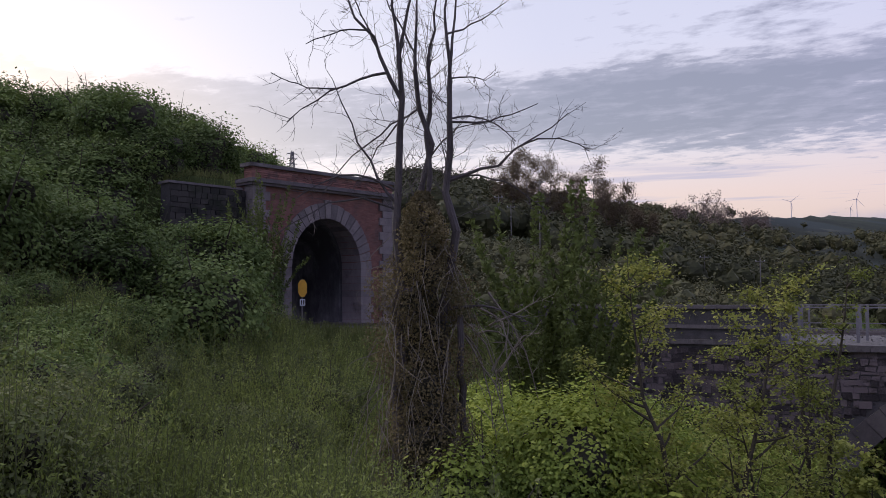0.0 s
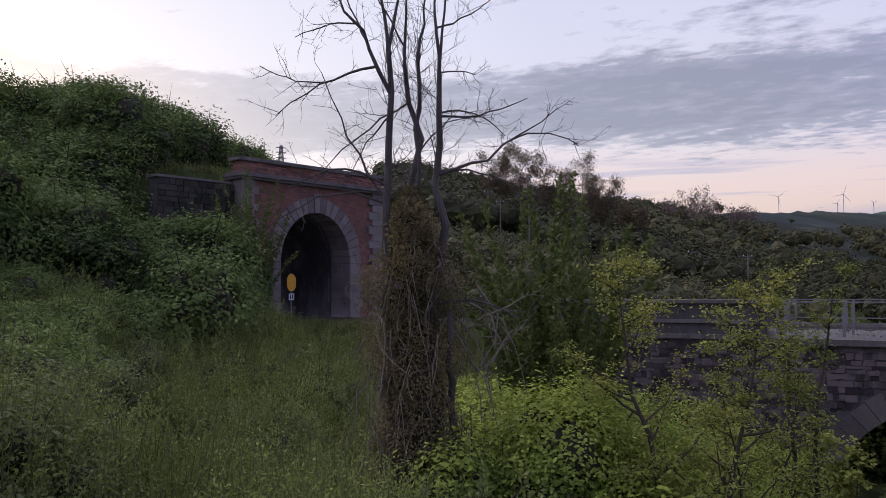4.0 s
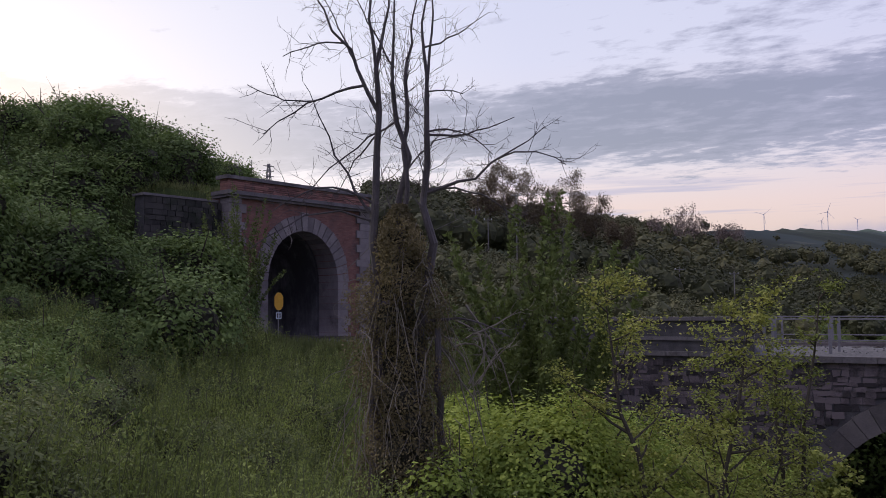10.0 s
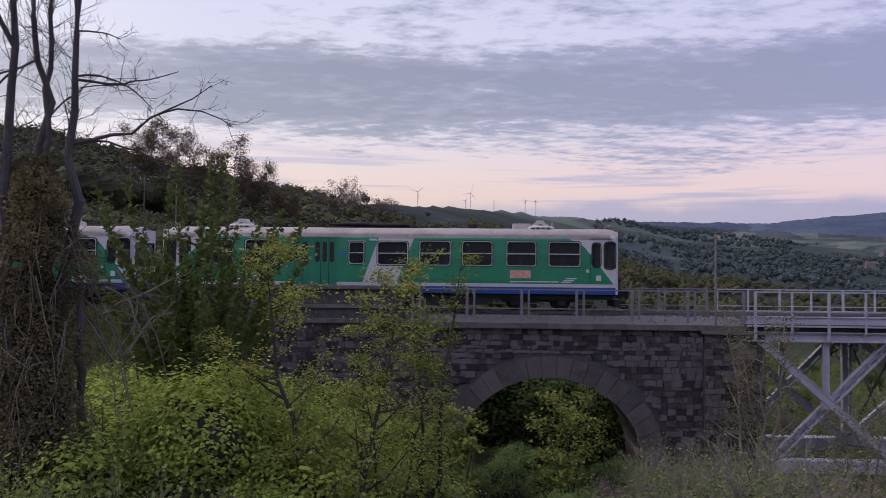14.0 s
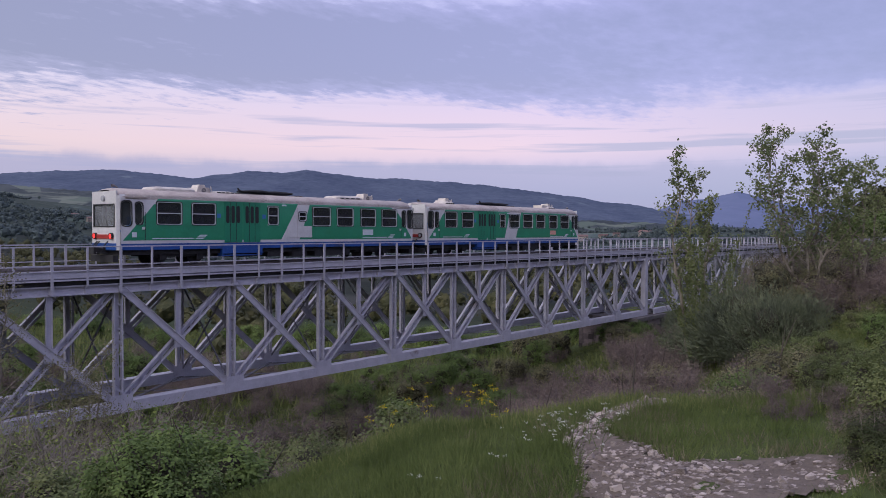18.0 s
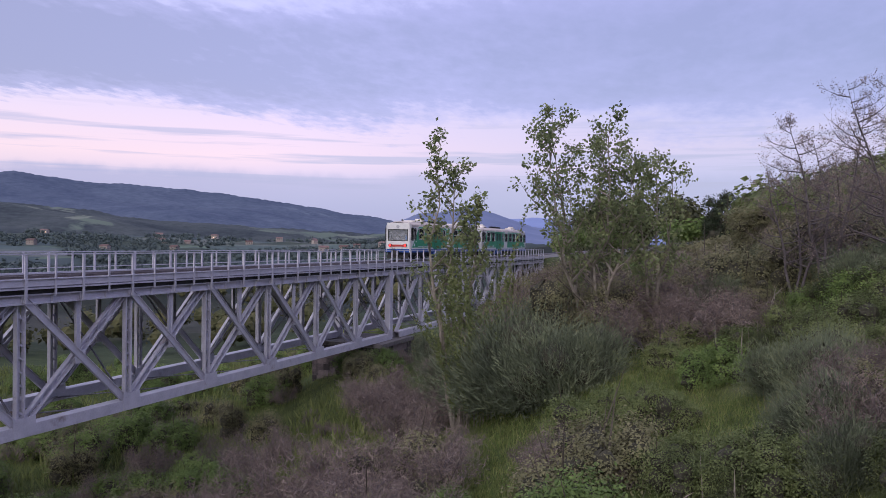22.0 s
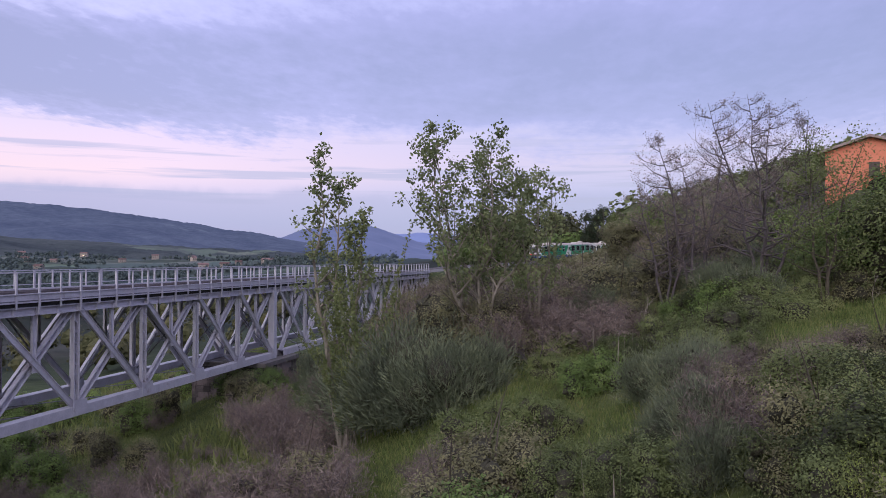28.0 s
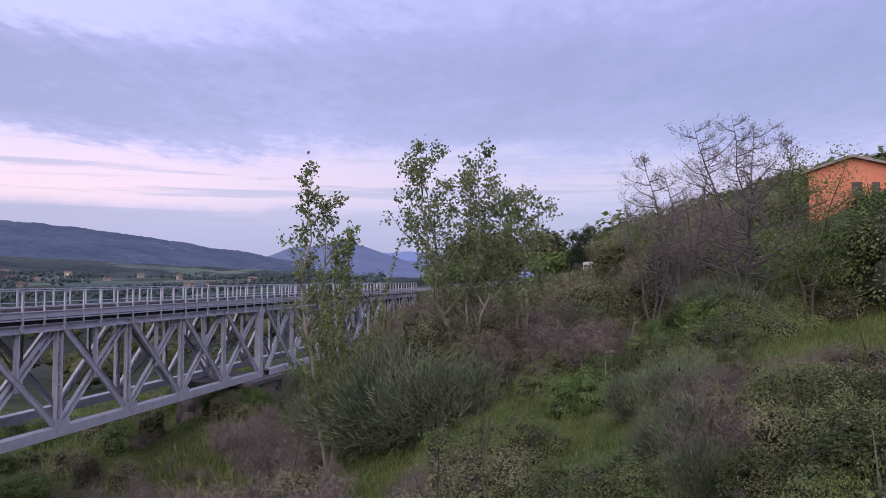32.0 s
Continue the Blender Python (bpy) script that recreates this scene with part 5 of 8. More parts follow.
def railcar(label, second):
    """A railcar on its rails: x along, the side seen at -y."""
    car = thing("railcar", label, "railcar", "railcars of the train")
    L = CAR_L / 2
    # shell: sides, ends and a cambered roof
    prof = [(-1.22, 0.72), (-1.25, 1.3), (-1.25, 2.3), (-1.2, 2.95), (-1.12, 3.15), (-0.9, 3.32), (-0.5, 3.43), (0, 3.46)]
    prof += [(-y, z) for y, z in prof[-2::-1]]
    xs = [-L, -L + 0.12, -L + 0.35, L - 0.35, L - 0.12, L]
    pinch = [0.86, 0.93, 1.0, 1.0, 0.93, 0.86]
    nose = [0.10, 0.04, 0, 0, 0.04, 0.10]
    roof, n = Geo(), len(prof)
    v = [(x, y * p, z - (o if z > 3.0 else 0)) for x, p, o in zip(xs, pinch, nose) for y, z in prof]
    roof.add(v, [(i * n + j, i * n + j + 1, (i + 1) * n + j + 1, (i + 1) * n + j) for i in range(5) for j in range(3, n - 4)])
    part("roof", roof, "roofpaint", car, "dusty pinkish-white curved roof", smooth=True)
    # openings on each side, cut out of the wall by building it in cells
    cabs = [(-9.36, -8.92, 1.78, 2.86), (-8.72, -8.40, 1.84, 2.82), (8.46, 8.78, 1.84, 2.82), (8.95, 9.38, 1.78, 2.86)]
    wins = [(a, b, 1.86, 2.86) for a, b in WINDOWS] + [(-1.58, -0.94, 1.90, 2.80)]
    wins += [] if second else [(-0.38, 0.87, 1.86, 2.82)]
    if second:
        wins += [(0.42, 0.92, 2.12, 2.58)]
    holes = sorted(wins + cabs)
    for s in (-1, 1):
        g = Geo()
        edges = [-L + 0.12] + [e for h in holes for e in h[:2]] + [L - 0.12]
        zs = [(-1.22, 0.72), (-1.25, 1.3), (-1.25, 2.3), (-1.2, 2.95), (-1.12, 3.15)]

        def wall_y(z):
            return -float(np.interp(z, [q[1] for q in zs], [-q[0] for q in zs]))

        def cell(xa, xb, za, zb):
            g.add([(xa, wall_y(za), za), (xb, wall_y(za), za), (xb, wall_y(zb), zb), (xa, wall_y(zb), zb)], [(0, 1, 2, 3)])
            g.add([(xa, wall_y(za) + 0.05, za), (xb, wall_y(za) + 0.05, za), (xb, wall_y(zb) + 0.05, zb), (xa, wall_y(zb) + 0.05, zb)], [(3, 2, 1, 0)])

        k = 0
        for xa, xb in zip(edges, edges[1:]):
            if k % 2 == 0:
                for za, zb in ((0.72, 1.3), (1.3, 2.3), (2.3, 2.95), (2.95, 3.15)):
                    cell(xa, xb, za, zb)
            else:
                h = holes[k // 2]
                for za, zb in ((0.72, 1.3), (1.3, h[2]), (h[3], 2.95), (2.95, 3.15)):
                    cell(xa, xb, za, zb)
            k += 1
        part("side_wall", mirrored(g, s), "white", car)
        yw = -1.252
        # green field with slanting ends, built round the windows
        g = Geo()
        z0, z1 = 1.14, 3.0

        def slant(xa, xb, za, zb):
            xs_ = np.linspace(xa, xb, 2)
            g.add([(xs_[0], wall_y(za) - 0.004, za), (xs_[1], wall_y(za) - 0.004, za), (xs_[1], wall_y(zb) - 0.004, zb), (xs_[0], wall_y(zb) - 0.004, zb)], [(0, 1, 2, 3)])

        def green_left(z):
            return -9.32 + (z - 1.14) / 1.86 * 1.7 if z < 2.75 else -7.85 + (z - 2.75) * 0.9

        def green_right(z):
            return 9.32 - (z - 1.14) / 1.86 * 1.45 if z < 2.62 else 8.17 - (z - 2.62) * 1.8

        slash = (lambda z: -1.0 + (z - 1.14) / 1.86 * 0.66, lambda z: 0.42 + (z - 1.14) / 1.86 * 0.72) if not second else (lambda z: -0.75 + (z - 1.14) / 1.86 * 1.15, lambda z: 0.45 + (z - 1.14) / 1.86 * 0.75)
        zl = [1.14, 1.3, 1.5, 1.7, 1.86, 2.1, 2.36, 2.62, 2.75, 2.86, 2.95, 3.0]
        for za, zb in zip(zl, zl[1:]):
            for lo, hi in ((green_left, slash[0]), (slash[1], green_right)):
                cuts = [(max(h[0] - 0.04, lo(za) if False else -99), h[1] + 0.04) for h in holes if h[2] - 0.03 < (za + zb) / 2 < h[3] + 0.03]
                spans, a = [], None
                pos_a, pos_b = lo(za), lo(zb)
                for c0, c1 in sorted(cuts):
                    if c1 <= max(pos_a, pos_b) - 0.0 or c0 >= hi((za + zb) / 2):
                        continue
                    if c0 > max(pos_a, pos_b):
                        spans.append((pos_a, pos_b, c0, c0))
                    pos_a = pos_b = c1
                if pos_a < hi(za) or pos_b < hi(zb):
                    spans.append((pos_a, pos_b, max(hi(za), pos_a), max(hi(zb), pos_b)))
                for a0, a1, b0, b1 in spans:
                    g.add([(a0, wall_y(za) - 0.004, za), (b0, wall_y(za) - 0.004, za), (b1, wall_y(zb) - 0.004, zb), (a1, wall_y(zb) - 0.004, zb)], [(0, 1, 2, 3)])
        part("green_panel", mirrored(g, s), "green", car, "green livery band with slanting ends")
        part("blue_skirt", mirrored(Geo().box(-L + 0.13, L - 0.13, -1.262, -1.2, 0.72, 1.0), s), "blue", car)
        # windows: seal, aluminium frame, transom, glass
        for h in wins + cabs:
            a, b, c, d = h
            cab = h in cabs
            o = rounded(a + 0.02, b - 0.02, c + 0.02, d - 0.02, 0.16 if cab else 0.1)
            w = part("window", mirrored(plate(o, yw + 0.035, yw + 0.043), s), "pane", car, "cab window with dark glass" if cab else "passenger window with dark glass")
            w.visible_shadow = False
            turned = bmesh.new()
            turned.from_mesh(w.data)
            bmesh.ops.recalc_face_normals(turned, faces=turned.faces)
            turned.to_mesh(w.data)
            turned.free()
            part("seal", mirrored(rim(rounded(a - 0.005, b + 0.005, c - 0.005, d + 0.005, 0.17 if cab else 0.11), 0.035, yw - 0.016, yw + 0.03), s), "rubber", w)
            if not cab:
                part("frame", mirrored(rim(o, 0.028, yw - 0.022, yw + 0.03), s), "alu", w)
                part("transom", mirrored(Geo().box(a + 0.03, b - 0.03, yw - 0.018, yw + 0.03, (c + d) / 2 - 0.02, (c + d) / 2 + 0.02), s), "alu", w)
        # folding doors with slots of glass
        for k, (a, b) in enumerate(((-4.2, -3.16), (-3.08, -2.06))):
            dr = part("door", mirrored(Geo().box(a + 0.02, b - 0.02, yw - 0.012, yw + 0.01, 1.02, 2.98), s), "green_door", car, "green folding door with slim windows")
            for q in range(3):
                x = a + 0.1 + q * 0.3
                part("door_pane", mirrored(plate(rounded(x, x + 0.19, 1.95, 2.8, 0.09), yw - 0.02, yw - 0.0125), s), "rubber", dr)
            for q in (0.33, 0.66):
                x = a + (b - a) * q
                part("door_fold", mirrored(Geo().box(x - 0.012, x + 0.012, yw - 0.016, yw - 0.0125, 1.03, 2.97), s), "rubber", dr)
        part("door_step", mirrored(Geo().box(-4.3, -1.95, -1.24, -0.85, 0.36, 0.42).box(-4.3, -4.24, -1.24, -0.85, 0.42, 0.72).box(-2.0, -1.95, -1.24, -0.85, 0.42, 0.72).box(-4.3, -1.95, -1.27, -1.245, 0.48, 0.72), s), "blue", car)
        part("door_gutter", mirrored(Geo().box(-4.35, -1.9, yw - 0.05, yw, 3.0, 3.03), s), "roofpaint", car)
        for a, b in ((-9.3, -8.2), (8.35, 9.3)):
            part("cab_gutter", mirrored(Geo().box(a, b, -1.27, -1.2, 3.02, 3.05), s), "roofpaint", car)
            x = a if a < 0 else b
            m = -8.28 if a < 0 else 8.36
            part("door_seam", mirrored(Geo().box(m - 0.012, m + 0.012, yw - 0.008, yw - 0.0045, 1.15, 2.4), s), "rubber", car)
            part("cab_handle", mirrored(Geo().box(m - 0.16, m - 0.04, yw - 0.05, yw - 0.005, 1.62, 1.74), s), "alu", car)
            part("cab_label", mirrored(Geo().box(m - 0.62 if a < 0 else m + 0.25, m - 0.4 if a < 0 else m + 0.45, yw - 0.009, yw - 0.0045, 1.28, 1.5), s), "label", car)
        # plain bars where lettering stands, and the slanted emblem
        for a, b in ((-7.95, -5.85), (5.1, 7.1)):
            part("letter_bar", mirrored(Geo().box(a, b, yw - 0.008, yw - 0.0045, 1.2, 1.245), s), "label", car)
            for k in range(3):
                x, z = b + 0.05 + 0.1 * k, 1.19 + 0.075 * k
                part("emblem_bar", mirrored(Geo().prism([(x, z), (x + 0.42, z), (x + 0.5, z + 0.05), (x + 0.08, z + 0.05)], yw - 0.008, yw - 0.0045), s), "label", car)
        part("number_bar", mirrored(Geo().box(-0.72, -0.42, yw - 0.006, yw - 0.0045, 2.86, 2.94), s), "label", car)
        for x in (-4.5, -1.85):
            part("door_sign", mirrored(Geo().box(x - 0.1, x + 0.1, yw - 0.009, yw - 0.0045, 2.2, 2.4), s), "label_blue", car)
        part("sprayed_patch", mirrored(Geo().box(5.1, 5.95, yw - 0.009, yw - 0.0045, 1.36, 1.68), s), "label" if second else "graffiti", car, "pale sprayed patch" if second else "red and white sprayed patch")
        if second:
            part("grille_panel", mirrored(Geo().box(-0.35, 1.3, yw - 0.01, yw - 0.0045, 1.24, 1.84), s), "white", car)
            part("panel_seam", mirrored(Geo().box(0.28, 0.30, yw - 0.012, yw - 0.0045, 1.24, 2.9), s), "roofpaint", car)
    # seats and inner lining behind the glass
    part("floor_pan", Geo().box(-L + 0.2, L - 0.2, -1.15, 1.15, 0.95, 1.05), "inside", car)
    # added dark sheet along the middle, so the windows look unlit
    part("inner_wall", Geo().box(-8.2, 8.2, 0.02, 0.06, 1.05, 3.0), "inside", car)
    part("ceiling_lining", Geo().box(-L + 0.2, L - 0.2, -1.12, 1.12, 3.0, 3.05), "inside", car)
    for x in (-7.1, -5.3, 2.0, 3.75, 5.55, 7.3):
        for s in (-1, 1):
            part("seat_back", Geo().box(x - 0.07, x + 0.07, s * 0.62 - 0.5, s * 0.62 + 0.5, 1.05, 2.2).box(x - 0.1, x + 0.1, s * 0.62 - 0.16, s * 0.62 + 0.16, 2.2, 2.42), "seat", car)
    for x in (-8.27, 8.27):
        part("partition", Geo().box(x - 0.03, x + 0.03, -1.15, 1.15, 1.05, 3.0), "cab", car, "pale cab partition")
        part("driver_seat", Geo().box(x * 1.06 - 0.25, x * 1.06 + 0.25, -0.75, -0.25, 1.5, 1.62).box(x * 1.035 - 0.05, x * 1.035 + 0.05, -0.75, -0.25, 1.62, 2.2), "label_blue", car, "blue driver's seat")
    part("partition", Geo().box(-4.35, -4.3, -1.15, 1.15, 1.05, 3.0), "inside", car)
    # ends
    for s in (-1, 1):
        x = s * (L - 0.005)

        def end(y0, y1, z0, z1, d0, d1):
            a, b = sorted((s * (L + d0), s * (L + d1)))
            return Geo().box(a, b, y0, y1, z0, z1)

        g = end(-1.07, 1.07, 1.02, 1.72, -0.06, 0.0)
        for v0, v1, v2, v3 in ((-1.07, 1.07, 2.74, 3.3), (-1.07, -0.94, 1.72, 2.74), (0.94, 1.07, 1.72, 2.74)):
            q = end(v0, v1, v2, v3, -0.06, 0.0)
            g.add(q.v[0], q.f[0])
        for sy in (-1, 1):
            pts = [(s * (L - 0.12), sy * 1.163, z) for z in (0.72, 3.1)] + [(s * (L + 0.0), sy * 1.07, z) for z in (0.72, 3.1)]
            g.add(pts, [(0, 2, 3, 1)])
        part("end_wall", g, "white", car)
        part("end_skirt", end(-1.07, 1.07, 0.72, 1.02, -0.06, 0.0), "blue", car)
        for y in (0.0,):
            w = part("windscreen", end(y - 0.9, y + 0.9, 1.76, 2.7, -0.04, -0.03), "screen", car, "clear windscreen pane")
            w.visible_shadow = False
            fr = Geo()
            for v0, v1, v2, v3 in ((-0.95, 0.95, 1.72, 1.77), (-0.95, 0.95, 2.69, 2.74), (-0.95, -0.89, 1.77, 2.69), (0.89, 0.95, 1.77, 2.69)):
                q = end(y + v0, y + v1, v2, v3, -0.03, 0.015)
                fr.add(q.v[0], q.f[0])
            part("seal", fr, "rubber", w)
            for q in (-0.4, 0.35):
                part("wiper", Geo().beam((s * (L + 0.03), q, 1.74), (s * (L + 0.03), q + 0.3, 2.2), 0.02, 0.02), "rubber", w)
        part("valance", end(-0.85, 0.85, 1.22, 1.4, 0.0, 0.06), "red", car, "red lamp valance")
        lit = "tail" if (second and s < 0) else ("head" if (not second and s > 0) else "lamp_off")
        for y in (-0.72, 0.72):
            la = part("lamp_housing", Geo().disc((s * (L + 0.06), y, 1.33), (1, 0, 0), 0.15, 0.1, 14, 0.11), "black", car)
            part("lamp_glass", Geo().disc((s * (L + 0.08), y, 1.33), (1, 0, 0), 0.11, 0.04, 14, 0.0), lit, la)
        part("top_lamp", Geo().disc((s * (L + 0.02), 0, 2.98), (1, 0, 0), 0.13, 0.12, 14), "lamp_off", car)
        part("coupler", Geo().box(*sorted((s * (L - 0.1), s * (L + 0.55))), -0.13, 0.13, 0.62, 0.84), "black", car)
        part("buffer_plate", Geo().box(*sorted((s * (L + 0.5), s * (L + 0.6))), -0.26, 0.26, 0.55, 0.9), "black", car)
        for y in (-0.45, 0.3, 0.5):
            a = np.linspace(0, 1, 7)
            part("hose", Geo().tube(np.stack([s * (L + 0.06 + 0.3 * np.sin(np.pi * a)), y + 0.0 * a, 1.1 - 0.55 * a - 0.15 * np.sin(np.pi * a)], -1), [0.03] * 7, 6), "rubber", car)
        part("rail_guard", Geo().box(*sorted((s * (L - 0.12), s * (L + 0.12))), -1.0, 1.0, 0.2, 0.5), "black", car)
        part("horn", Geo().tube([(s * (L - 0.5), -0.3, 3.45), (s * (L - 0.35), -0.3, 3.55), (s * (L - 0.2), -0.3, 3.55)], [0.03, 0.04, 0.08], 7), "pole", car)
    # underframe and bogies
    part("underframe", Geo().box(-L + 0.2, L - 0.2, -1.05, 1.05, 0.5, 0.74), "black", car)
    rng = random.Random(8)
    for k, x in enumerate((-3.0, -1.0, 0.6, 2.4, 3.6)):
        w = rng.uniform(0.45, 0.75)
        part("equipment_box", Geo().box(x - w, x + w, -1.08, 1.08, 0.2 + rng.uniform(0, 0.1), 0.52), "black", car)
    for bx in (-6.3, 6.3):
        b = part("bogie", Geo().box(bx - 1.5, bx + 1.5, -0.9, -0.78, 0.38, 0.6).box(bx - 1.5, bx + 1.5, 0.78, 0.9, 0.38, 0.6).box(bx - 0.3, bx + 0.3, -0.8, 0.8, 0.4, 0.55), "black", car)
        for wx in (bx - 0.95, bx + 0.95):
            g = Geo().tube([(0, -0.6, 0), (0, 0.6, 0)], [0.06, 0.06], 8)
            for y in (-0.5, 0.5):
                g.disc((0, y, 0), (0, 1, 0), 0.38, 0.1, 18)
                for q in range(3):
                    ang = q * math.pi / 3
                    g.beam((0.3 * math.cos(ang), y, 0.3 * math.sin(ang)), (-0.3 * math.cos(ang), y, -0.3 * math.sin(ang)), 0.112, 0.05)
            part("wheelset", g, "black", b, at=pose(wx, 0, 0.38))
            part("axle_box", Geo().box(wx - 0.17, wx + 0.17, -0.98, -0.86, 0.25, 0.52), "black", b)
            part("spring", Geo().tube([(wx, -0.86, 0.5), (wx, -0.86, 0.72)], [0.09, 0.09], 8), "black", b)
    # on the roof: fans, cowls and the exhaust silencer
    def cowl(x0, x1, w, h):
        g = Geo()
        xs_ = [x0, x0 + 0.12, x0 + 0.35, x1 - 0.35, x1 - 0.12, x1]
        prof_ = [(-1, 0.0), (-0.97, 0.6), (-0.7, 1.0), (0.7, 1.0), (0.97, 0.6), (1, 0.0)]
        v_ = [(x, y * w * q, 3.36 + z * h * q) for x, q in zip(xs_, (0.55, 0.85, 1, 1, 0.85, 0.55)) for y, z in prof_]
        n_ = len(prof_)
        g.add(v_, [(i * n_ + j, i * n_ + j + 1, (i + 1) * n_ + j + 1, (i + 1) * n_ + j) for i in range(5) for j in range(n_ - 1)] + [(0, 5, 4, 1), (1, 4, 3, 2), (30, 31, 34, 35), (31, 32, 33, 34)])
        return g

    sets = ((-7.0, -5.8, None, None), (5.8, 7.0, None, None)) if not second else ((-7.6, -5.2, -4.3, -2.9), (3.6, 5.9, None, None))
    for x0, x1, x2, x3 in sets:
        c = part("roof_cowl", cowl(x0, x1, 0.62, 0.24), "cream", car, "low cream ventilation cowl")
        x = x1 + 0.4 if second else (x0 + x1) / 2
        fan = part("fan_box", Geo().prism([(x - 0.42, 3.38), (x + 0.42, 3.38), (x + 0.3, 3.66), (x - 0.3, 3.66)], -0.45, 0.45).prism([(x - 0.22, 3.66), (x + 0.22, 3.66), (x + 0.14, 3.8), (x - 0.14, 3.8)], -0.3, 0.3), "cream", car, "cream roof fan housing")
        part("fan_grille", Geo().disc((x, -0.46, 3.52), (0, 1, 0), 0.12, 0.03, 12, 0.04), "pole", fan)
        part("lifting_eye", Geo().tube([(x + 0.4, -0.3, 3.4), (x + 0.5, -0.3, 3.72), (x + 0.55, -0.3, 3.5)], [0.03, 0.03, 0.03], 5), "cream", fan)
        if x2:
            c = part("roof_cowl", cowl(x2, x3, 0.55, 0.16), "cream", car, "low slotted cream cowl")
            x0, x1 = x2, x3
        for q in range(4):
            xa = x0 + (x1 - x0) * (0.16 + 0.18 * q)
            part("slot", Geo().box(xa, xa + (x1 - x0) * 0.12, -0.632 if not x2 else -0.562, -0.5, 3.43, 3.48), "rubber", c)
    if not second:
        part("roof_box", Geo().box(5.25, 6.0, -0.4, 0.4, 3.42, 3.66), "cream", car)
    ex = part("silencer_tray", Geo().box(-2.8, 1.3, -0.5, 0.5, 3.43, 3.47), "black", car, "sooty exhaust tray")
    a = np.linspace(0, 1, 9)
    for y in (-0.25, 0.25):
        part("silencer", Geo().tube(np.stack([-2.4 + 3.2 * a, y + 0 * a, 3.58 + 0.02 * np.sin(6 * a)], -1), [0.04, 0.07, 0.09, 0.09, 0.06, 0.1, 0.1, 0.08, 0.04], 9), "black", ex)
    part("exhaust_pipe", Geo().tube([(-2.4, -0.25, 3.58), (-2.6, -0.25, 3.6), (-2.7, -0.25, 3.72)], [0.05, 0.05, 0.05], 7), "black", ex)
    return car


CAR_A = railcar("green, white and blue diesel railcar with lit headlamps", False)
CAR_B = railcar("green, white and blue diesel railcar with red tail lamps", True)
WHEELS = [(c, w) for c in (CAR_A, CAR_B) for w in c.children_recursive if w.name.startswith("wheelset")]
# the front end's place along the line, second by second
RUN = [(0, -136.5), (5, -88.5), (9, -49.4), (11, -29.1), (12, -18.4), (13, -6.6), (14, 5.6), (15, 17.75), (16, 30.3), (17, 43.0), (18, 56.1), (19, 69.5), (20, 83.3), (21, 97.4), (22, 112.4), (23, 132.0), (24, 153.5), (25, 171.5), (26, 184.0), (27, 193.5), (28, 203.5), (29, 210.4), (30, 216.3), (31, 221.4), (32, 226.6)]


def motions():
    """The train runs out of the tunnel and over the bridges; its wheels roll."""
    walk(CAR_A, [(t, on_line(x - CAR_L / 2)) for t, x in RUN])
    walk(CAR_B, [(t, on_line(x - CAR_L * 1.5 - 1.25)) for t, x in RUN])
    ts, xs = zip(*RUN)
    for c, w in WHEELS:
        m = w.matrix_basis.translation.copy()
        keys = np.linspace(0, 32, 1441)
        turn = np.interp(keys, ts, xs) / 0.38
        walk(w, [(float(t), Matrix.Translation(m) @ Matrix.Rotation(float(a), 4, "Y")) for t, a in zip(keys, turn)])


# ---- plants ----
def rand_dirs(rng, n, up=0.0):
    d = rng.normal(size=(n, 3))
    d[:, 2] += up
    return unit(d)


def foliage_at(g, rng, at, size, narrow=0.55, up=0.2, vary=0.35):
    n = len(at)
    a = rand_dirs(rng, n, up)
    c = unit(np.cross(a, rand_dirs(rng, n)))
    s = size * rng.uniform(1 - vary, 1 + vary, n)
    g.leaves(at, a, c, s, s * narrow)


def lobes(rng, n, w, h):
    """Middles and radii of the rounded masses that make up a bush."""
    a, r = rng.uniform(0, 2 * np.pi, n), np.sqrt(rng.uniform(0, 1, n)) * w * 0.36
    z = h * rng.uniform(0.25, 0.72, n) * (1 - 0.35 * (r / (w * 0.5)) ** 2)
    return np.stack([r * np.cos(a), r * np.sin(a), z], -1), rng.uniform(0.16, 0.3, n) * min(w, h * 1.3)


def blob(g, rng, c, r, flat=1.0, rings=6, sides=7):
    """A rough rounded mass, closed at both ends."""
    t = np.linspace(-1, 1, rings)
    pts = np.asarray(c, float) + np.stack([0 * t, 0 * t, t * r * flat], -1)
    n = len(g.v)
    g.tube(pts, r * np.sqrt(np.maximum(1 - t * t, 0.02)), sides)
    g.v[n] = g.v[n] + rng.normal(size=g.v[n].shape) * 0.09 * r


def facing(g, rng, at, out, size, narrow, loose=0.5):
    """Leaves that lie over a surface: each points outwards and down, its face turned out and up."""
    n = len(at)
    face = unit(out + (0, 0, 0.75) + rng.normal(size=(n, 3)) * loose)
    along = rng.normal(size=(n, 3)) + out * 0.8 - np.array((0, 0, 0.25))
    along = unit(along - face * (along * face).sum(-1, keepdims=True))
    k = size * rng.uniform(0.65, 1.3, n)
    g.leaves(at, along, np.cross(face, along), k, k * narrow)


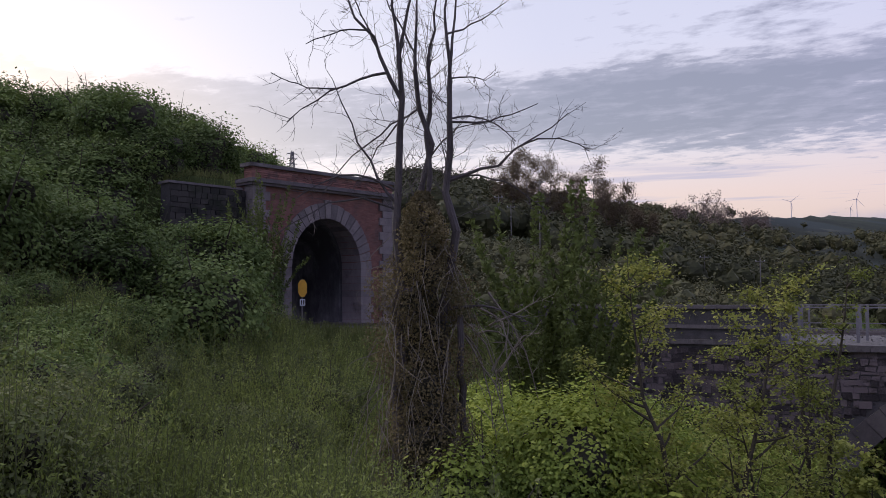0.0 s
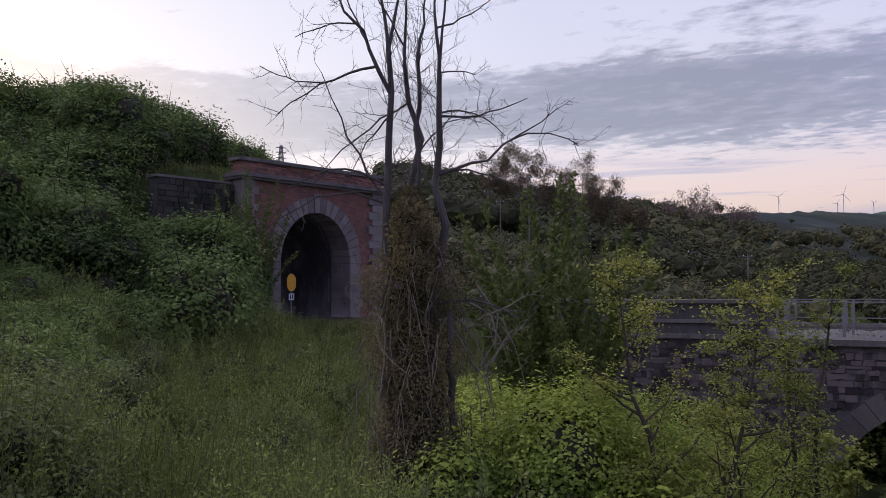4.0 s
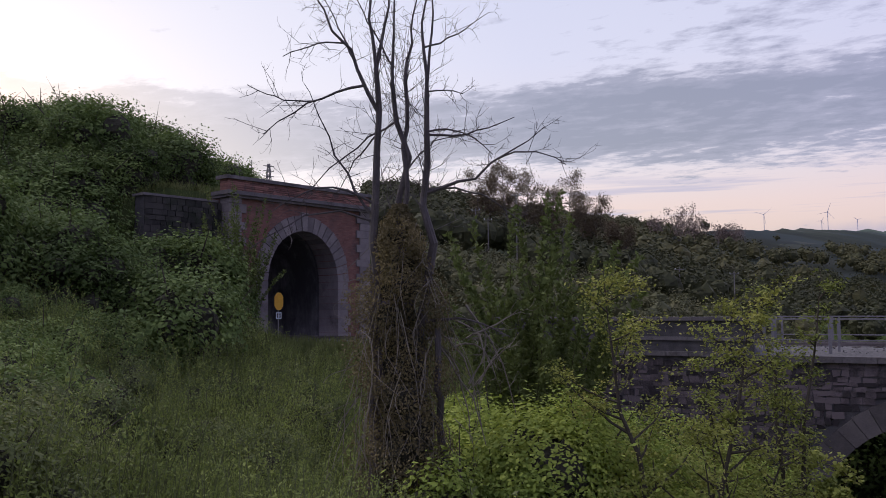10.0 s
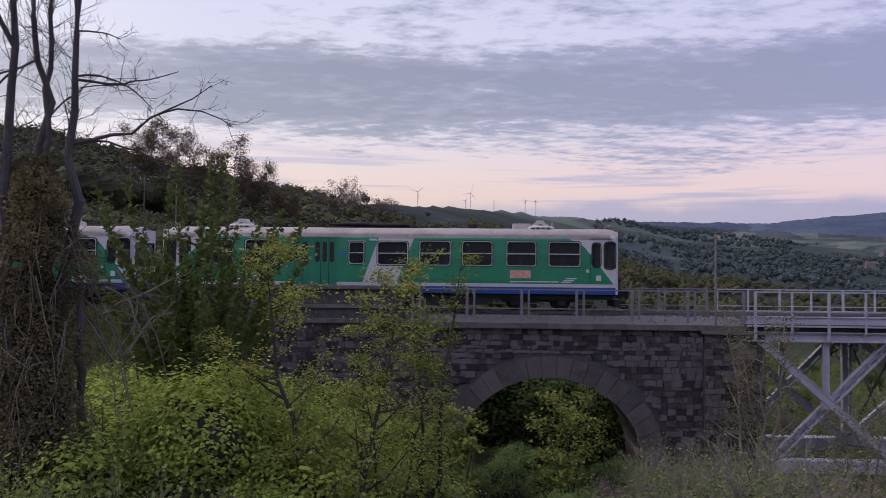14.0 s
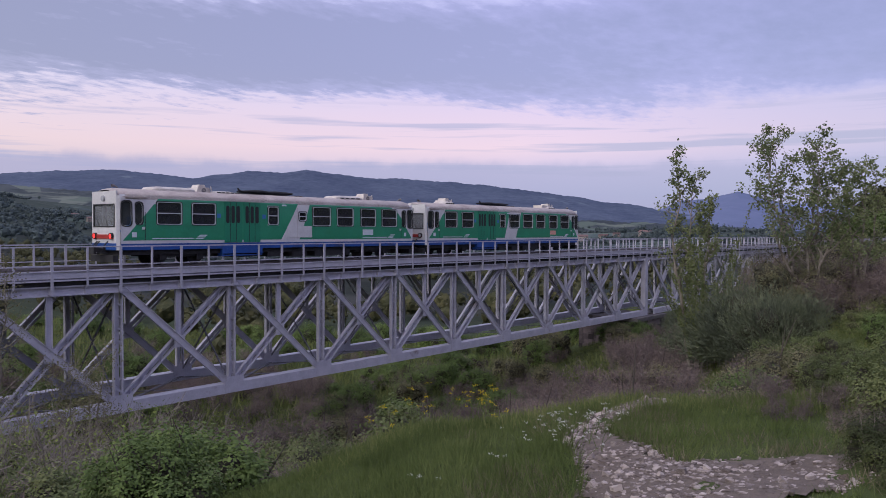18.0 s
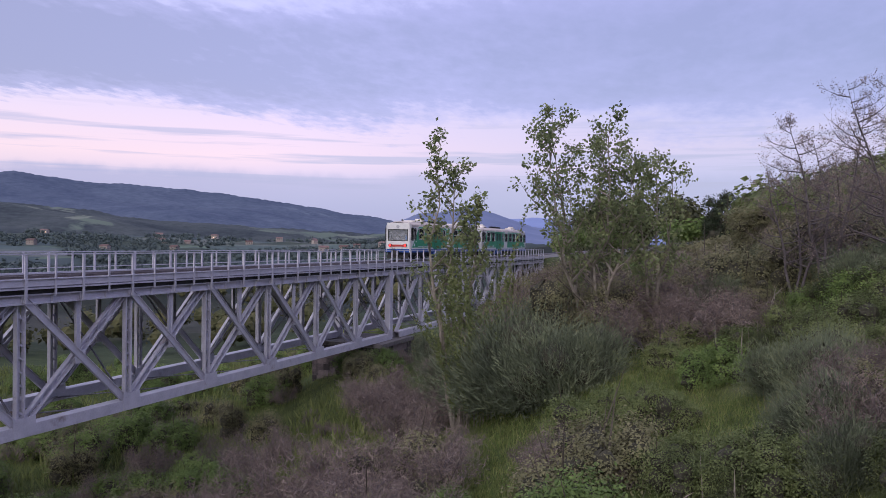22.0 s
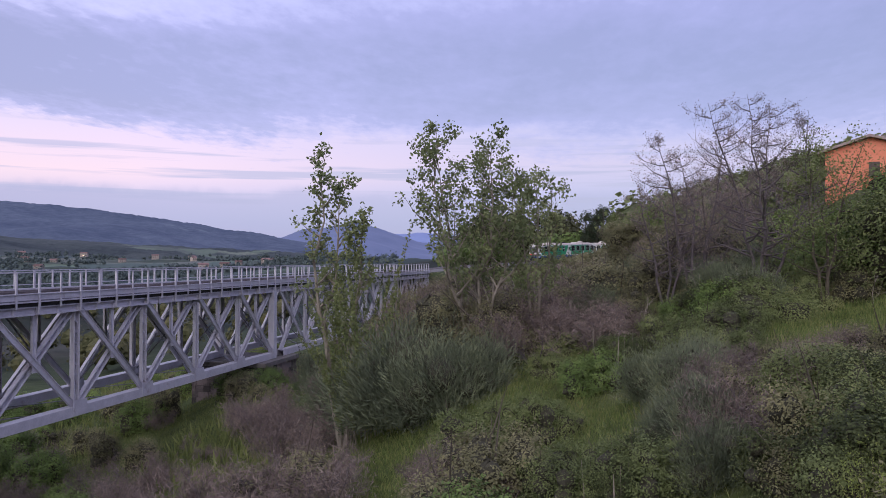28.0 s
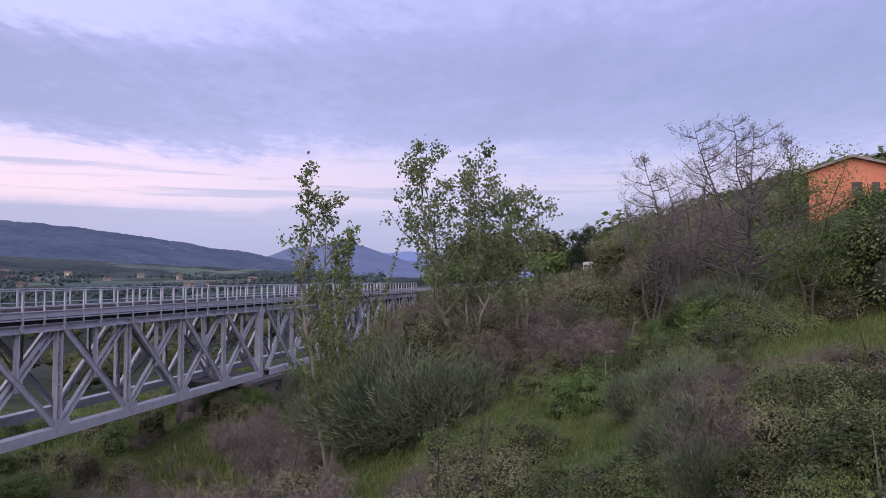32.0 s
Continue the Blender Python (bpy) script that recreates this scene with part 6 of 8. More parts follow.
def round_bush(seed, w, h, leaves, size, leaf, narrow=0.6, stem="stem"):
    """Bramble or hedge: tufts of leaves in uneven masses over a close tangle of stems."""
    rng = np.random.default_rng(seed)
    c, r = lobes(rng, 9, w, h)
    per, leaves = 20, int(leaves * 1.5)
    d = rand_dirs(rng, 9 * per, 0.45)
    lobe = np.repeat(np.arange(9), per)
    tuft = c[lobe] + d * (r[lobe] * rng.uniform(0.72, 1.08, 9 * per))[:, None]
    wide = r[lobe] * rng.uniform(0.12, 0.34, 9 * per)
    k = rng.integers(0, len(tuft), leaves)
    at = tuft[k] + rng.normal(size=(leaves, 3)) * wide[k][:, None] * (1, 1, 0.7)
    loose = rng.uniform(size=leaves) < 0.35
    at[loose] = (c[lobe[k]] + rand_dirs(rng, leaves, 0.25) * (r[lobe[k]] * rng.uniform(0.66, 1.0, leaves))[:, None])[loose]
    out = unit(at - c[lobe[k]])
    # a skirt of leaves down to the ground
    m = leaves // 5
    a, q = rng.uniform(0, 2 * np.pi, m), np.sqrt(rng.uniform(0.35, 1, m)) * w * 0.47
    skirt = np.stack([q * np.cos(a), q * np.sin(a), rng.uniform(0, 0.4, m) * h], -1)
    at, out = np.concatenate([at, skirt]), np.concatenate([out, unit(skirt * (1, 1, 0.3))])
    at[:, 2] = np.maximum(at[:, 2], 0.03)
    g = Geo()
    facing(g, rng, at, out, size * 1.2, narrow)
    s = Geo()
    for i in range(11):
        e = c[i % len(c)] + rng.normal(size=3) * w * 0.12
        b = np.array([rng.uniform(-0.12, 0.12) * w, rng.uniform(-0.12, 0.12) * w, -0.15])
        s.tube([b, (b + e) / 2 + rng.normal(size=3) * 0.08 * w, e + (0, 0, r.mean() * 0.8)], [0.025 * h, 0.016 * h, 0.004], 4)
    # the close inner mass, coloured dark for the shade between the leaves
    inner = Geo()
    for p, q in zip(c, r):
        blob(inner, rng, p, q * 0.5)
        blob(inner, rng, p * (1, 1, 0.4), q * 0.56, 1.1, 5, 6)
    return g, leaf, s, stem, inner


def shoot_bush(seed, w, h, shoots, per, size, leaf, stem="stem", lean=0.35, narrow=0.32):
    """Upright leafy shoots from one foot, leaves along each."""
    rng = np.random.default_rng(seed)
    g, s = Geo(), Geo()
    for i in range(shoots):
        a = rng.uniform(0, 2 * np.pi)
        q = np.sqrt(rng.uniform()) * w * 0.42
        b = np.array([q * np.cos(a), q * np.sin(a), -0.1])
        out = np.array([np.cos(a), np.sin(a), 0]) * lean * q / (w * 0.42) + rng.normal(size=3) * 0.12
        top = h * rng.uniform(0.55, 1.05) * (1 - 0.35 * q / (w * 0.5))
        t = np.linspace(0, 1, 5)[:, None]
        pts = b + np.array([0, 0, 1.0]) * top * t + out * top * t**1.8
        s.tube(pts, np.linspace(0.011, 0.003, 5), 3)
        f = rng.uniform(0.12, 1.0, per) ** 0.8
        at = b + np.array([0, 0, 1.0]) * (top * f)[:, None] + out * (top * f**1.8)[:, None] + rng.normal(size=(per, 3)) * 0.035
        foliage_at(g, rng, at, size, narrow, 0.7)
    return g, leaf, s, stem


def broom(seed, w, h, blades, leaf, stem="stem"):
    """Broom: a dense brush of thin green rods from the foot outwards."""
    rng = np.random.default_rng(seed)
    g, s = Geo(), Geo()
    c, r = lobes(rng, 8, w, h)
    k = rng.integers(0, len(c), blades)
    foot = c[k] * (0.55, 0.55, 0.25) + rng.normal(size=(blades, 3)) * 0.1 * w
    d = unit(c[k] - (0, 0, 0.1 * h) + rng.normal(size=(blades, 3)) * 0.32 * w + (0, 0, 0.55 * h))
    at = foot + d * (r[k] * rng.uniform(0.2, 1.5, blades))[:, None]
    at[:, 2] = np.maximum(at[:, 2], 0.02)
    d = unit(d + rng.normal(size=(blades, 3)) * 0.3)
    length = rng.uniform(0.08, 0.2, blades) * (h / 2.2)
    g.leaves(at, d, unit(np.cross(d, rand_dirs(rng, blades))), length, np.full(blades, 0.014 * (h / 2.0)))
    for i in range(10):
        e = c[i % len(c)]
        s.tube([(e[0] * 0.2, e[1] * 0.2, -0.1), e * 0.6, e], [0.03, 0.02, 0.006], 4)
    # dark lumps stand for the shade inside the brush
    inner = Geo()
    for p, q in zip(c, r):
        blob(inner, rng, p * (0.8, 0.8, 0.8), q * 0.55)
    return g, leaf, s, stem, inner


def twiggy(seed, w, h, leaf, leaves, size, stem="twig", forks=3, limbs=9, narrow=0.5):
    """A mostly bare shrub: forking grey twigs with few small leaves."""
    rng = np.random.default_rng(seed)
    s, g, ends = Geo(), Geo(), []

    def grow(p, d, length, r, level):
        q = p + d * length * 0.5 + rng.normal(size=3) * 0.05 * length
        e = p + d * length
        s.tube([p, q, e], [r, r * 0.8, r * 0.55], 4 if level < 2 else 3)
        ends.append(e), ends.append(q)
        if level < forks:
            for _ in range(3):
                grow(e if rng.uniform() < 0.6 else q, unit(d + rng.normal(size=3) * 0.55 + (0, 0, 0.12)), length * rng.uniform(0.5, 0.75), r * 0.55, level + 1)

    for _ in range(limbs):
        a = rng.uniform(0, 2 * np.pi)
        grow(np.array([0.1 * w * np.cos(a), 0.1 * w * np.sin(a), -0.1]), unit(np.array([np.cos(a) * w / h * 0.6, np.sin(a) * w / h * 0.6, 1.0])), h * 0.42, 0.012 * h, 0)
    ends = np.array(ends)
    at = ends[rng.integers(0, len(ends), leaves)] + rng.normal(size=(leaves, 3)) * 0.09 * h * 0.6
    at[:, 2] = np.maximum(at[:, 2], 0.05)
    foliage_at(g, rng, at, size, narrow, 0.35)
    return g, leaf, s, stem


def plant(name, made, label, category, group, at):
    g, leaf, s, stem, *inner = made
    t = thing(name, label, category, group, at=at)
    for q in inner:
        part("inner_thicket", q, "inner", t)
    if s.n:
        tagged(part("stem", s, stem, t), kind="stuff")
    part("foliage", g, leaf, t)
    return t


PLACED = {}


def scatter(key, name, makers, label, category, group, places, scale, seed, sink=0.05, tilt=5):
    """Plants of a few kinds, each built once and then copied."""
    rng = random.Random(seed)
    for p in places:
        # a bare strip leads down to the foot of the bridge pier
        if 33 < p[0] < 62 and abs(p[1] - 15.4 - 0.572 * (p[0] - 28.2)) < 2.4 and scale[1] > 0.62:
            continue
        k = rng.randrange(len(makers))
        s = rng.uniform(*scale)
        m = Matrix.Translation((p[0], p[1], p[2] - sink)) @ pose(0, 0, 0, rng.uniform(-tilt, tilt), rng.uniform(-tilt, tilt), rng.uniform(0, 360)) @ Matrix.Diagonal((s * rng.uniform(0.85, 1.2), s, s * rng.uniform(0.85, 1.15), 1))
        if (key, k) not in PLACED:
            PLACED[key, k] = plant(name, makers[k](), label, category, group, m)
        else:
            c = copy_thing(PLACED[key, k], Matrix())
            c.matrix_basis = m


def clear_of(places, spots):
    """Those places that keep off the given spots (x, y, radius)."""
    keep = np.ones(len(places), bool)
    for x, y, r in spots:
        keep &= np.hypot(places[:, 0] - x, places[:, 1] - y) > r
    return places[keep]


# the grassy shelf on the far slope
SHELF = [(36, 8.6, 2.6), (38.5, 8.0, 2.6), (40.5, 7.2, 2.0), (34, 6.2, 1.8), (34.5, 12.5, 2.4), (37.5, 14.0, 2.6), (40.5, 16.0, 2.4), (32, 10.8, 2.0), (38.0, -1.6, 2.2), (35.5, -0.6, 2.0), (31, 6.0, 1.8)]
# the way that the camera takes, the line and the tunnel stay clear
WAY = [(11.1 * k / 10, 5.7 * k / 10, 2.6) for k in range(11)] + [(15, 5, 2.5), (19, 4.5, 2.0), (14, 8, 2)]


def off_line(p, wide=3.2):
    return p[(np.abs(p[:, 1] - LINE_Y) > wide)]


HEDGE = [lambda k=k: round_bush(100 + k, 3.4, 2.6, 6500, 0.095, "leaf_dark") for k in range(3)]
BRAMBLE = [lambda k=k: round_bush(120 + k, 2.4, 1.5, 8000, 0.044, "leaf_mid") for k in range(3)]
FRESH = [lambda k=k: round_bush(140 + k, 2.2, 1.9, 5200, 0.07, "leaf_bright") for k in range(3)]
SHOOTS = [lambda k=k: shoot_bush(160 + k, 1.7, 2.1, 36, 66, 0.075, "leaf_olive") for k in range(3)]
WISP = [lambda k=k: shoot_bush(165 + k, 1.7, 2.0, 74, 70, 0.05, "leaf_olive", "stem_green", lean=0.3, narrow=0.36) for k in range(3)]
SHOOTS_G = [lambda k=k: shoot_bush(170 + k, 1.5, 1.9, 32, 76, 0.08, "leaf_mid", narrow=0.4) for k in range(2)]
BROOM = [lambda k=k: broom(180 + k, 2.6, 2.6, 22000, "leaf_broom") for k in range(3)]
DRY = [lambda k=k: twiggy(200 + k, 2.4, 1.8, "leaf_dry", 4200, 0.17, forks=3, limbs=9, narrow=0.07) for k in range(3)]
THORN = [lambda k=k: round_bush(250 + k, 2.2, 1.5, 8000, 0.042, "leaf_thorn", stem="stem_pale") for k in range(3)]
LIME = [lambda k=k: round_bush(150 + k, 2.4, 1.5, 8000, 0.044, "leaf_lime") for k in range(2)]
BRANCH = [lambda k=k: twiggy(230 + k, 2.2, 1.6, "leaf_dry", 12, 0.04, "branch_pale", 3, 1) for k in range(3)]
SCRUB = [lambda k=k: round_bush(190 + k, 2.4, 1.7, 3200, 0.066, "leaf_scrub", narrow=0.5) for k in range(3)]
BARE = [lambda k=k: twiggy(210 + k, 2.6, 3.0, "leaf_olive", 500, 0.07, "stem_pale") for k in range(2)]

T_HEDGE = ("dense dark-green leafy bush on the hillside", "bush", "dark hedge bushes")
T_LIME = ("yellow-green bramble bush in fresh leaf", "bush", "yellow-green brambles")
T_BRANCH = ("bleached dead branches lying on the slope", "dead branch", "dead branches")
T_THORN = ("dark green bramble thicket with pale canes", "bush", "bramble thickets")
T_SHOOT = ("olive-green bush of upright leafy shoots", "bush", "leafy shoot bushes")
T_FRESH = ("fresh bright-green leafy bush on the slope", "bush", "bright green bushes")
T_BRAMBLE = ("low green bramble bush with arching stems", "bush", "brambles")
T_BARE = ("half-bare shrub of pale grey twigs", "shrub", "half-bare shrubs")
T_DRY = ("dry shrub of grey-brown twigs", "shrub", "dry shrubs")
T_SCRUB = ("dry brown-green scrub bush on the slope", "bush", "dry scrub bushes")
T_BROOM = ("dark grey-green broom bush of thin rods", "bush", "broom bushes")


def hedge(p, scale, seed):
    scatter("hedge", "thicket_bush", HEDGE, *T_HEDGE, p, scale, seed)


def shoots_on(p, scale, seed):
    scatter("shoots", "shoot_bush", SHOOTS + SHOOTS_G, *T_SHOOT, p, scale, seed)


def wisps(p, scale, seed):
    scatter("wisp", "shoot_bush", WISP, *T_SHOOT, p, scale, seed)


def fresh(p, scale, seed):
    scatter("fresh", "elder_bush", FRESH, *T_FRESH, p, scale, seed)


def brambles(p, scale, seed):
    scatter("bramble", "bramble_bush", BRAMBLE, *T_BRAMBLE, p, scale, seed)


def bare(p, scale, seed):
    scatter("bare", "bare_shrub", BARE, *T_BARE, p, scale, seed)


def dry(p, scale, seed):
    scatter("dry", "dry_shrub", DRY, *T_DRY, p, scale, seed)


def brooms(p, scale, seed):
    scatter("broom", "broom_bush", BROOM, *T_BROOM, p, scale, seed)


def scrub(p, scale, seed):
    scatter("scrub", "scrub_bush", SCRUB, *T_SCRUB, p, scale, seed)


def set_out(kind, spots, seed):
    """Plants of one kind at chosen spots: x, y and size."""
    key, name, makers, text = kind
    for k, (x, y, s) in enumerate(spots):
        scatter(key, name, makers, *text, [(x, y, float(height(x, y)))], (s, s), seed + k, tilt=50 if key == "branch" else 5)


K_BROOM, K_DRY = ("broom", "broom_bush", BROOM, T_BROOM), ("dry", "dry_shrub", DRY, T_DRY)
K_LIME, K_BRAMBLE = ("lime", "bramble_bush", LIME, T_LIME), ("bramble", "bramble_bush", BRAMBLE, T_BRAMBLE)
K_HEDGE, K_FRESH = ("hedge", "thicket_bush", HEDGE, T_HEDGE), ("fresh", "elder_bush", FRESH, T_FRESH)
K_THORN = ("thorn", "bramble_bush", THORN, T_THORN)
K_BRANCH = ("branch", "dead_branch", BRANCH, T_BRANCH)

# hill beside the tunnel: a close thicket
p = clear_of(off_line(spread(170, (39, 27), (66, 62), 1), 4.5), [(-26.5, 33, 5.5), (-24, 33, 5)])
p = p[~((p[:, 0] > -31) & (p[:, 1] > 26) & (p[:, 0] < -20))]
def below_wall(p):
    """Low plants only at the foot of the portal's wing wall."""
    r, th = np.hypot(p[:, 0], p[:, 1]), np.degrees(np.arctan2(-p[:, 0], p[:, 1]))
    return p[~((th < 47) & (r < 34)) & ~((th < 50) & (r < 40) & ((p[:, 2] + 2.4) / r > math.tan(radians(5.2))))]


hedge(below_wall(p), (0.8, 1.5), 1)
hedge(spread(50, (47, 46), (64, 66), 31), (0.7, 1.1), 2)
hedge(spread(30, (46.5, 43), (55.5, 55), 77), (1.15, 1.75), 78)
# slope below the tunnel
p = off_line(spread(185, (26, 8), (66, 34), 3), 4.0)
p = p[p[:, 1] < 27.5]
wisps(clear_of(p, [(-20, 27, 3)]), (0.75, 1.2), 3)
def below_parapet(p):
    """Only plants that leave the viaduct's wall in view."""
    r, th = np.hypot(p[:, 0], p[:, 1]), np.degrees(np.arctan2(-p[:, 0], p[:, 1]))
    return p[~((th < 19) & (r > 16) & (p[:, 2] + 0.4 > -0.14 * r))]


wisps(spread(46, (26, 8), (60, 13), 15), (0.7, 1.0), 16)
shoots_on(below_parapet(spread(60, (4, 8), (30, 25), 5)), (0.7, 1.1), 4)
fresh(below_parapet(spread(60, (4, 10), (27, 26), 6)), (0.8, 1.45), 5)
brambles(spread(22, (54, 9), (66, 18), 7), (0.8, 1.3), 6)
brambles(spread(14, (36, 16), (60, 26), 17), (0.7, 1.1), 18)
shoots_on(spread(26, (37, 18), (48, 31), 92), (0.8, 1.3), 93)
hedge(spread(14, (47, 14), (60, 27), 41), (0.6, 0.9), 42)
set_out(K_HEDGE, [(-25.8, 24.6, 1.5), (-25.2, 26.4, 1.25), (-26.6, 22.6, 1.5), (-24.4, 25.4, 1.0)], 1030)
# gully below the arch and the bridge
def below_arch(p):
    """Before the arch only plants that stay low in the gully."""
    r, th = np.hypot(p[:, 0], p[:, 1]), np.degrees(np.arctan2(-p[:, 0], p[:, 1]))
    return p[~((th > -11) & (th < 2) & ((p[:, 2] + 0.3) / r > math.tan(radians(-15.5))))]


bare(clear_of(below_arch(spread(60, (-34, 17), (0, 29.5), 8)), WAY), (0.7, 1.3), 7)
dry(clear_of(below_arch(spread(60, (-50, 14), (0, 29), 45)), WAY), (0.7, 1.3), 46)
brambles(clear_of(below_arch(spread(90, (-50, 13), (0, 29), 9)), WAY), (0.8, 1.6), 8)
shoots_on(clear_of(below_arch(spread(36, (-40, 13), (2, 28), 43)), WAY), (0.7, 1.1), 44)
fresh(clear_of(below_arch(spread(16, (-18, 18), (0, 29), 47)), WAY), (0.8, 1.2), 48)
dry(clear_of(off_line(spread(70, (-66, 26), (-8, 75), 10), 5.5), WAY), (0.9, 1.7), 9)
hedge(off_line(spread(60, (-60, 40), (8, 100), 11), 6.0), (0.7, 1.3), 10)
dry(clear_of(off_line(spread(60, (-66, 24), (-30, 60), 49), 5.0), WAY), (0.9, 1.5), 50)
set_out(K_DRY, [(36.5, 19.6, 0.6), (39.0, 21.6, 0.55), (41.5, 22.4, 0.6), (43.5, 24.6, 0.5), (46.0, 25.2, 0.5), (48.5, 27.4, 0.4), (38.0, 20.0, 0.6), (44.8, 23.6, 0.55), (50.5, 28.6, 0.35), (35.0, 18.8, 0.6)], 1050)
# far slope at the end of the first span: a great broom thicket, then dry scrub, grass shelf, brambles
set_out(K_BROOM, [(47.7, 18.2, 1.5), (43.4, 15.2, 1.85), (40.5, 13.0, 1.9), (39.1, 11.3, 1.7), (40.0, 10.7, 1.2), (45.0, 16.9, 1.65), (42.0, 14.0, 1.85), (52.8, 16.4, 1.3), (51.1, 14.4, 1.15), (60.4, 24.6, 1.4), (63.0, 21.9, 1.3)], 800)
set_out(K_BROOM, [(53.0, 3.9, 1.1), (53.0, 3.2, 1.1), (45.7, 1.9, 1.0), (42.2, 1.2, 1.0), (40.0, 0.8, 0.9), (34.7, 4.4, 0.85), (31.9, 3.7, 0.85), (28.9, 3.4, 0.85), (27.4, 3.7, 0.75), (46.8, 6.2, 1.0), (52.3, 5.4, 0.9), (28.9, 0.8, 0.55), (33.2, 3.2, 0.7), (30.2, 4.2, 0.6)], 820)
set_out(K_DRY, [(43.9, 11.1, 1.5), (43.2, 9.8, 1.5), (42.5, 8.6, 1.4), (43.4, 7.5, 1.45), (55.9, 12.1, 1.3), (55.8, 10.1, 1.3), (53.3, 8.1, 1.4), (42.5, 6.5, 1.5), (45.8, 6.2, 1.3), (45.4, 20.3, 1.4), (43.8, 20.4, 1.3), (46.3, 19.8, 1.0), (45.0, 8.8, 1.5), (46.0, 10.4, 1.5), (48.5, 9.2, 1.5), (50.0, 7.2, 1.4), (47.5, 7.6, 1.5), (49.5, 11.6, 1.5)], 840)
set_out(K_DRY, [(32.4, 10.6, 0.75), (29.8, 8.6, 0.5), (29.0, 8.0, 0.45), (27.8, 2.9, 1.0), (29.3, 3.0, 0.9), (30.1, 2.1, 0.85), (31.1, 1.1, 0.6), (31.7, 0.2, 0.6), (32.1, -0.8, 0.7), (42.0, 5.2, 1.0), (54.4, 2.7, 1.4), (61.9, 5.0, 1.2), (28.6, 2.3, 0.9), (30.6, 2.9, 0.8)], 870)
set_out(K_LIME, [(34.1, 9.7, 1.15), (33.6, 8.6, 1.0), (32.8, 7.5, 0.85), (33.9, 7.1, 0.7), (48.1, -1.0, 1.4), (52.9, -3.2, 1.4), (53.3, 8.1, 0.8), (33.0, 9.0, 0.9)], 890)
set_out(K_BRAMBLE, [(28.0, 5.9, 0.85), (27.9, 5.1, 1.0), (27.6, 4.3, 0.9), (28.6, 1.7, 1.0), (27.9, 1.2, 1.1), (27.0, 0.9, 1.0), (24.4, 1.8, 0.9), (28.0, 6.5, 0.85), (28.5, 7.0, 0.6), (39.7, 3.7, 0.85), (35.3, 2.7, 0.85), (30.6, 0.9, 0.7), (26.4, 1.5, 1.0), (24.8, 0.9, 1.0)], 910)
set_out(K_HEDGE, [(38.0, 5.7, 0.6), (38.2, 6.4, 0.55), (39.4, 5.1, 0.5), (44.2, -2.0, 1.05), (44.4, -3.3, 0.95), (42.2, -3.8, 1.0), (57.5, -3.9, 1.05), (41.7, 3.1, 0.5), (39.5, 1.8, 0.65), (46.5, -4.6, 1.1), (48.5, -2.8, 1.2)], 930)
set_out(K_LIME, [(38.1, 0.8, 1.3), (43.4, -0.8, 1.2)], 945)
set_out(K_BRAMBLE, [(36.4, 1.9, 1.0), (36.9, 2.9, 1.0), (34.4, 1.8, 0.7), (40.2, -1.0, 1.1)], 948)
set_out(K_BRANCH, [(43.0, 7.0, 1.2), (42.5, 4.2, 1.15), (45.0, 4.5, 0.95), (36.5, 2.6, 0.95), (33.0, 10.3, 0.75), (48.1, 22.0, 1.3), (39.2, -3.1, 0.8), (42.5, 9.0, 0.9), (53.0, 15.5, 1.0), (31.7, 0.8, 0.6), (30.0, 8.3, 0.5), (29.0, 2.4, 0.7)], 955)
brooms(clear_of(off_line(spread(12, (-96, 44), (-78, 62), 12), 5.0), WAY), (0.8, 1.4), 11)
brambles(clear_of(off_line(spread(26, (-98, 40), (-76, 62), 13), 5.0), WAY), (0.6, 1.3), 12)
scrub(clear_of(off_line(spread(60, (-98, 18), (-78, 62), 71), 5.0), WAY + SHELF), (0.4, 0.9), 72)
scrub(clear_of(off_line(spread(30, (-92, 46), (-72, 66), 73), 5.0), WAY), (1.0, 1.9), 74)
scrub(clear_of(spread(30, (-66, 18), (-40, 30), 75), WAY), (0.8, 1.5), 76)
scrub(below_parapet(spread(20, (2, 10), (30, 26), 77)), (0.6, 1.0), 78)
dry(clear_of(off_line(spread(34, (-88, 50), (-68, 72), 14), 5.0), WAY), (1.0, 1.9), 13)
dry(clear_of(off_line(spread(46, (-68, 18), (-50, 46), 51), 5.0), WAY), (0.9, 1.6), 52)
shoots_on(clear_of(spread(14, (-98, 20), (-80, 48), 53), WAY + SHELF), (0.4, 0.7), 54)
# on the gully floor under the bridge
rng = np.random.default_rng(95)
q = np.stack([rng.uniform(14, 78, 120), rng.uniform(26, 46, 120)], -1)
q = np.c_[q, height(q[:, 0], q[:, 1])]
dry(q[:40], (0.7, 1.2), 96)
scrub(q[40:84], (0.8, 1.4), 97)
hedge(q[84:], (0.5, 1.0), 98)
# below the bridge: dry scrub and dark bushes down into the gully
dry(clear_of(off_line(spread(60, (-74, 17), (-54, 38), 85), 4.0), WAY + SHELF), (0.8, 1.3), 86)
scrub(clear_of(off_line(spread(50, (-74, 17), (-50, 38), 87), 4.0), WAY + SHELF), (0.8, 1.3), 88)
hedge(clear_of(off_line(spread(16, (-72, 20), (-46, 40), 89), 4.0), WAY), (0.5, 0.9), 90)
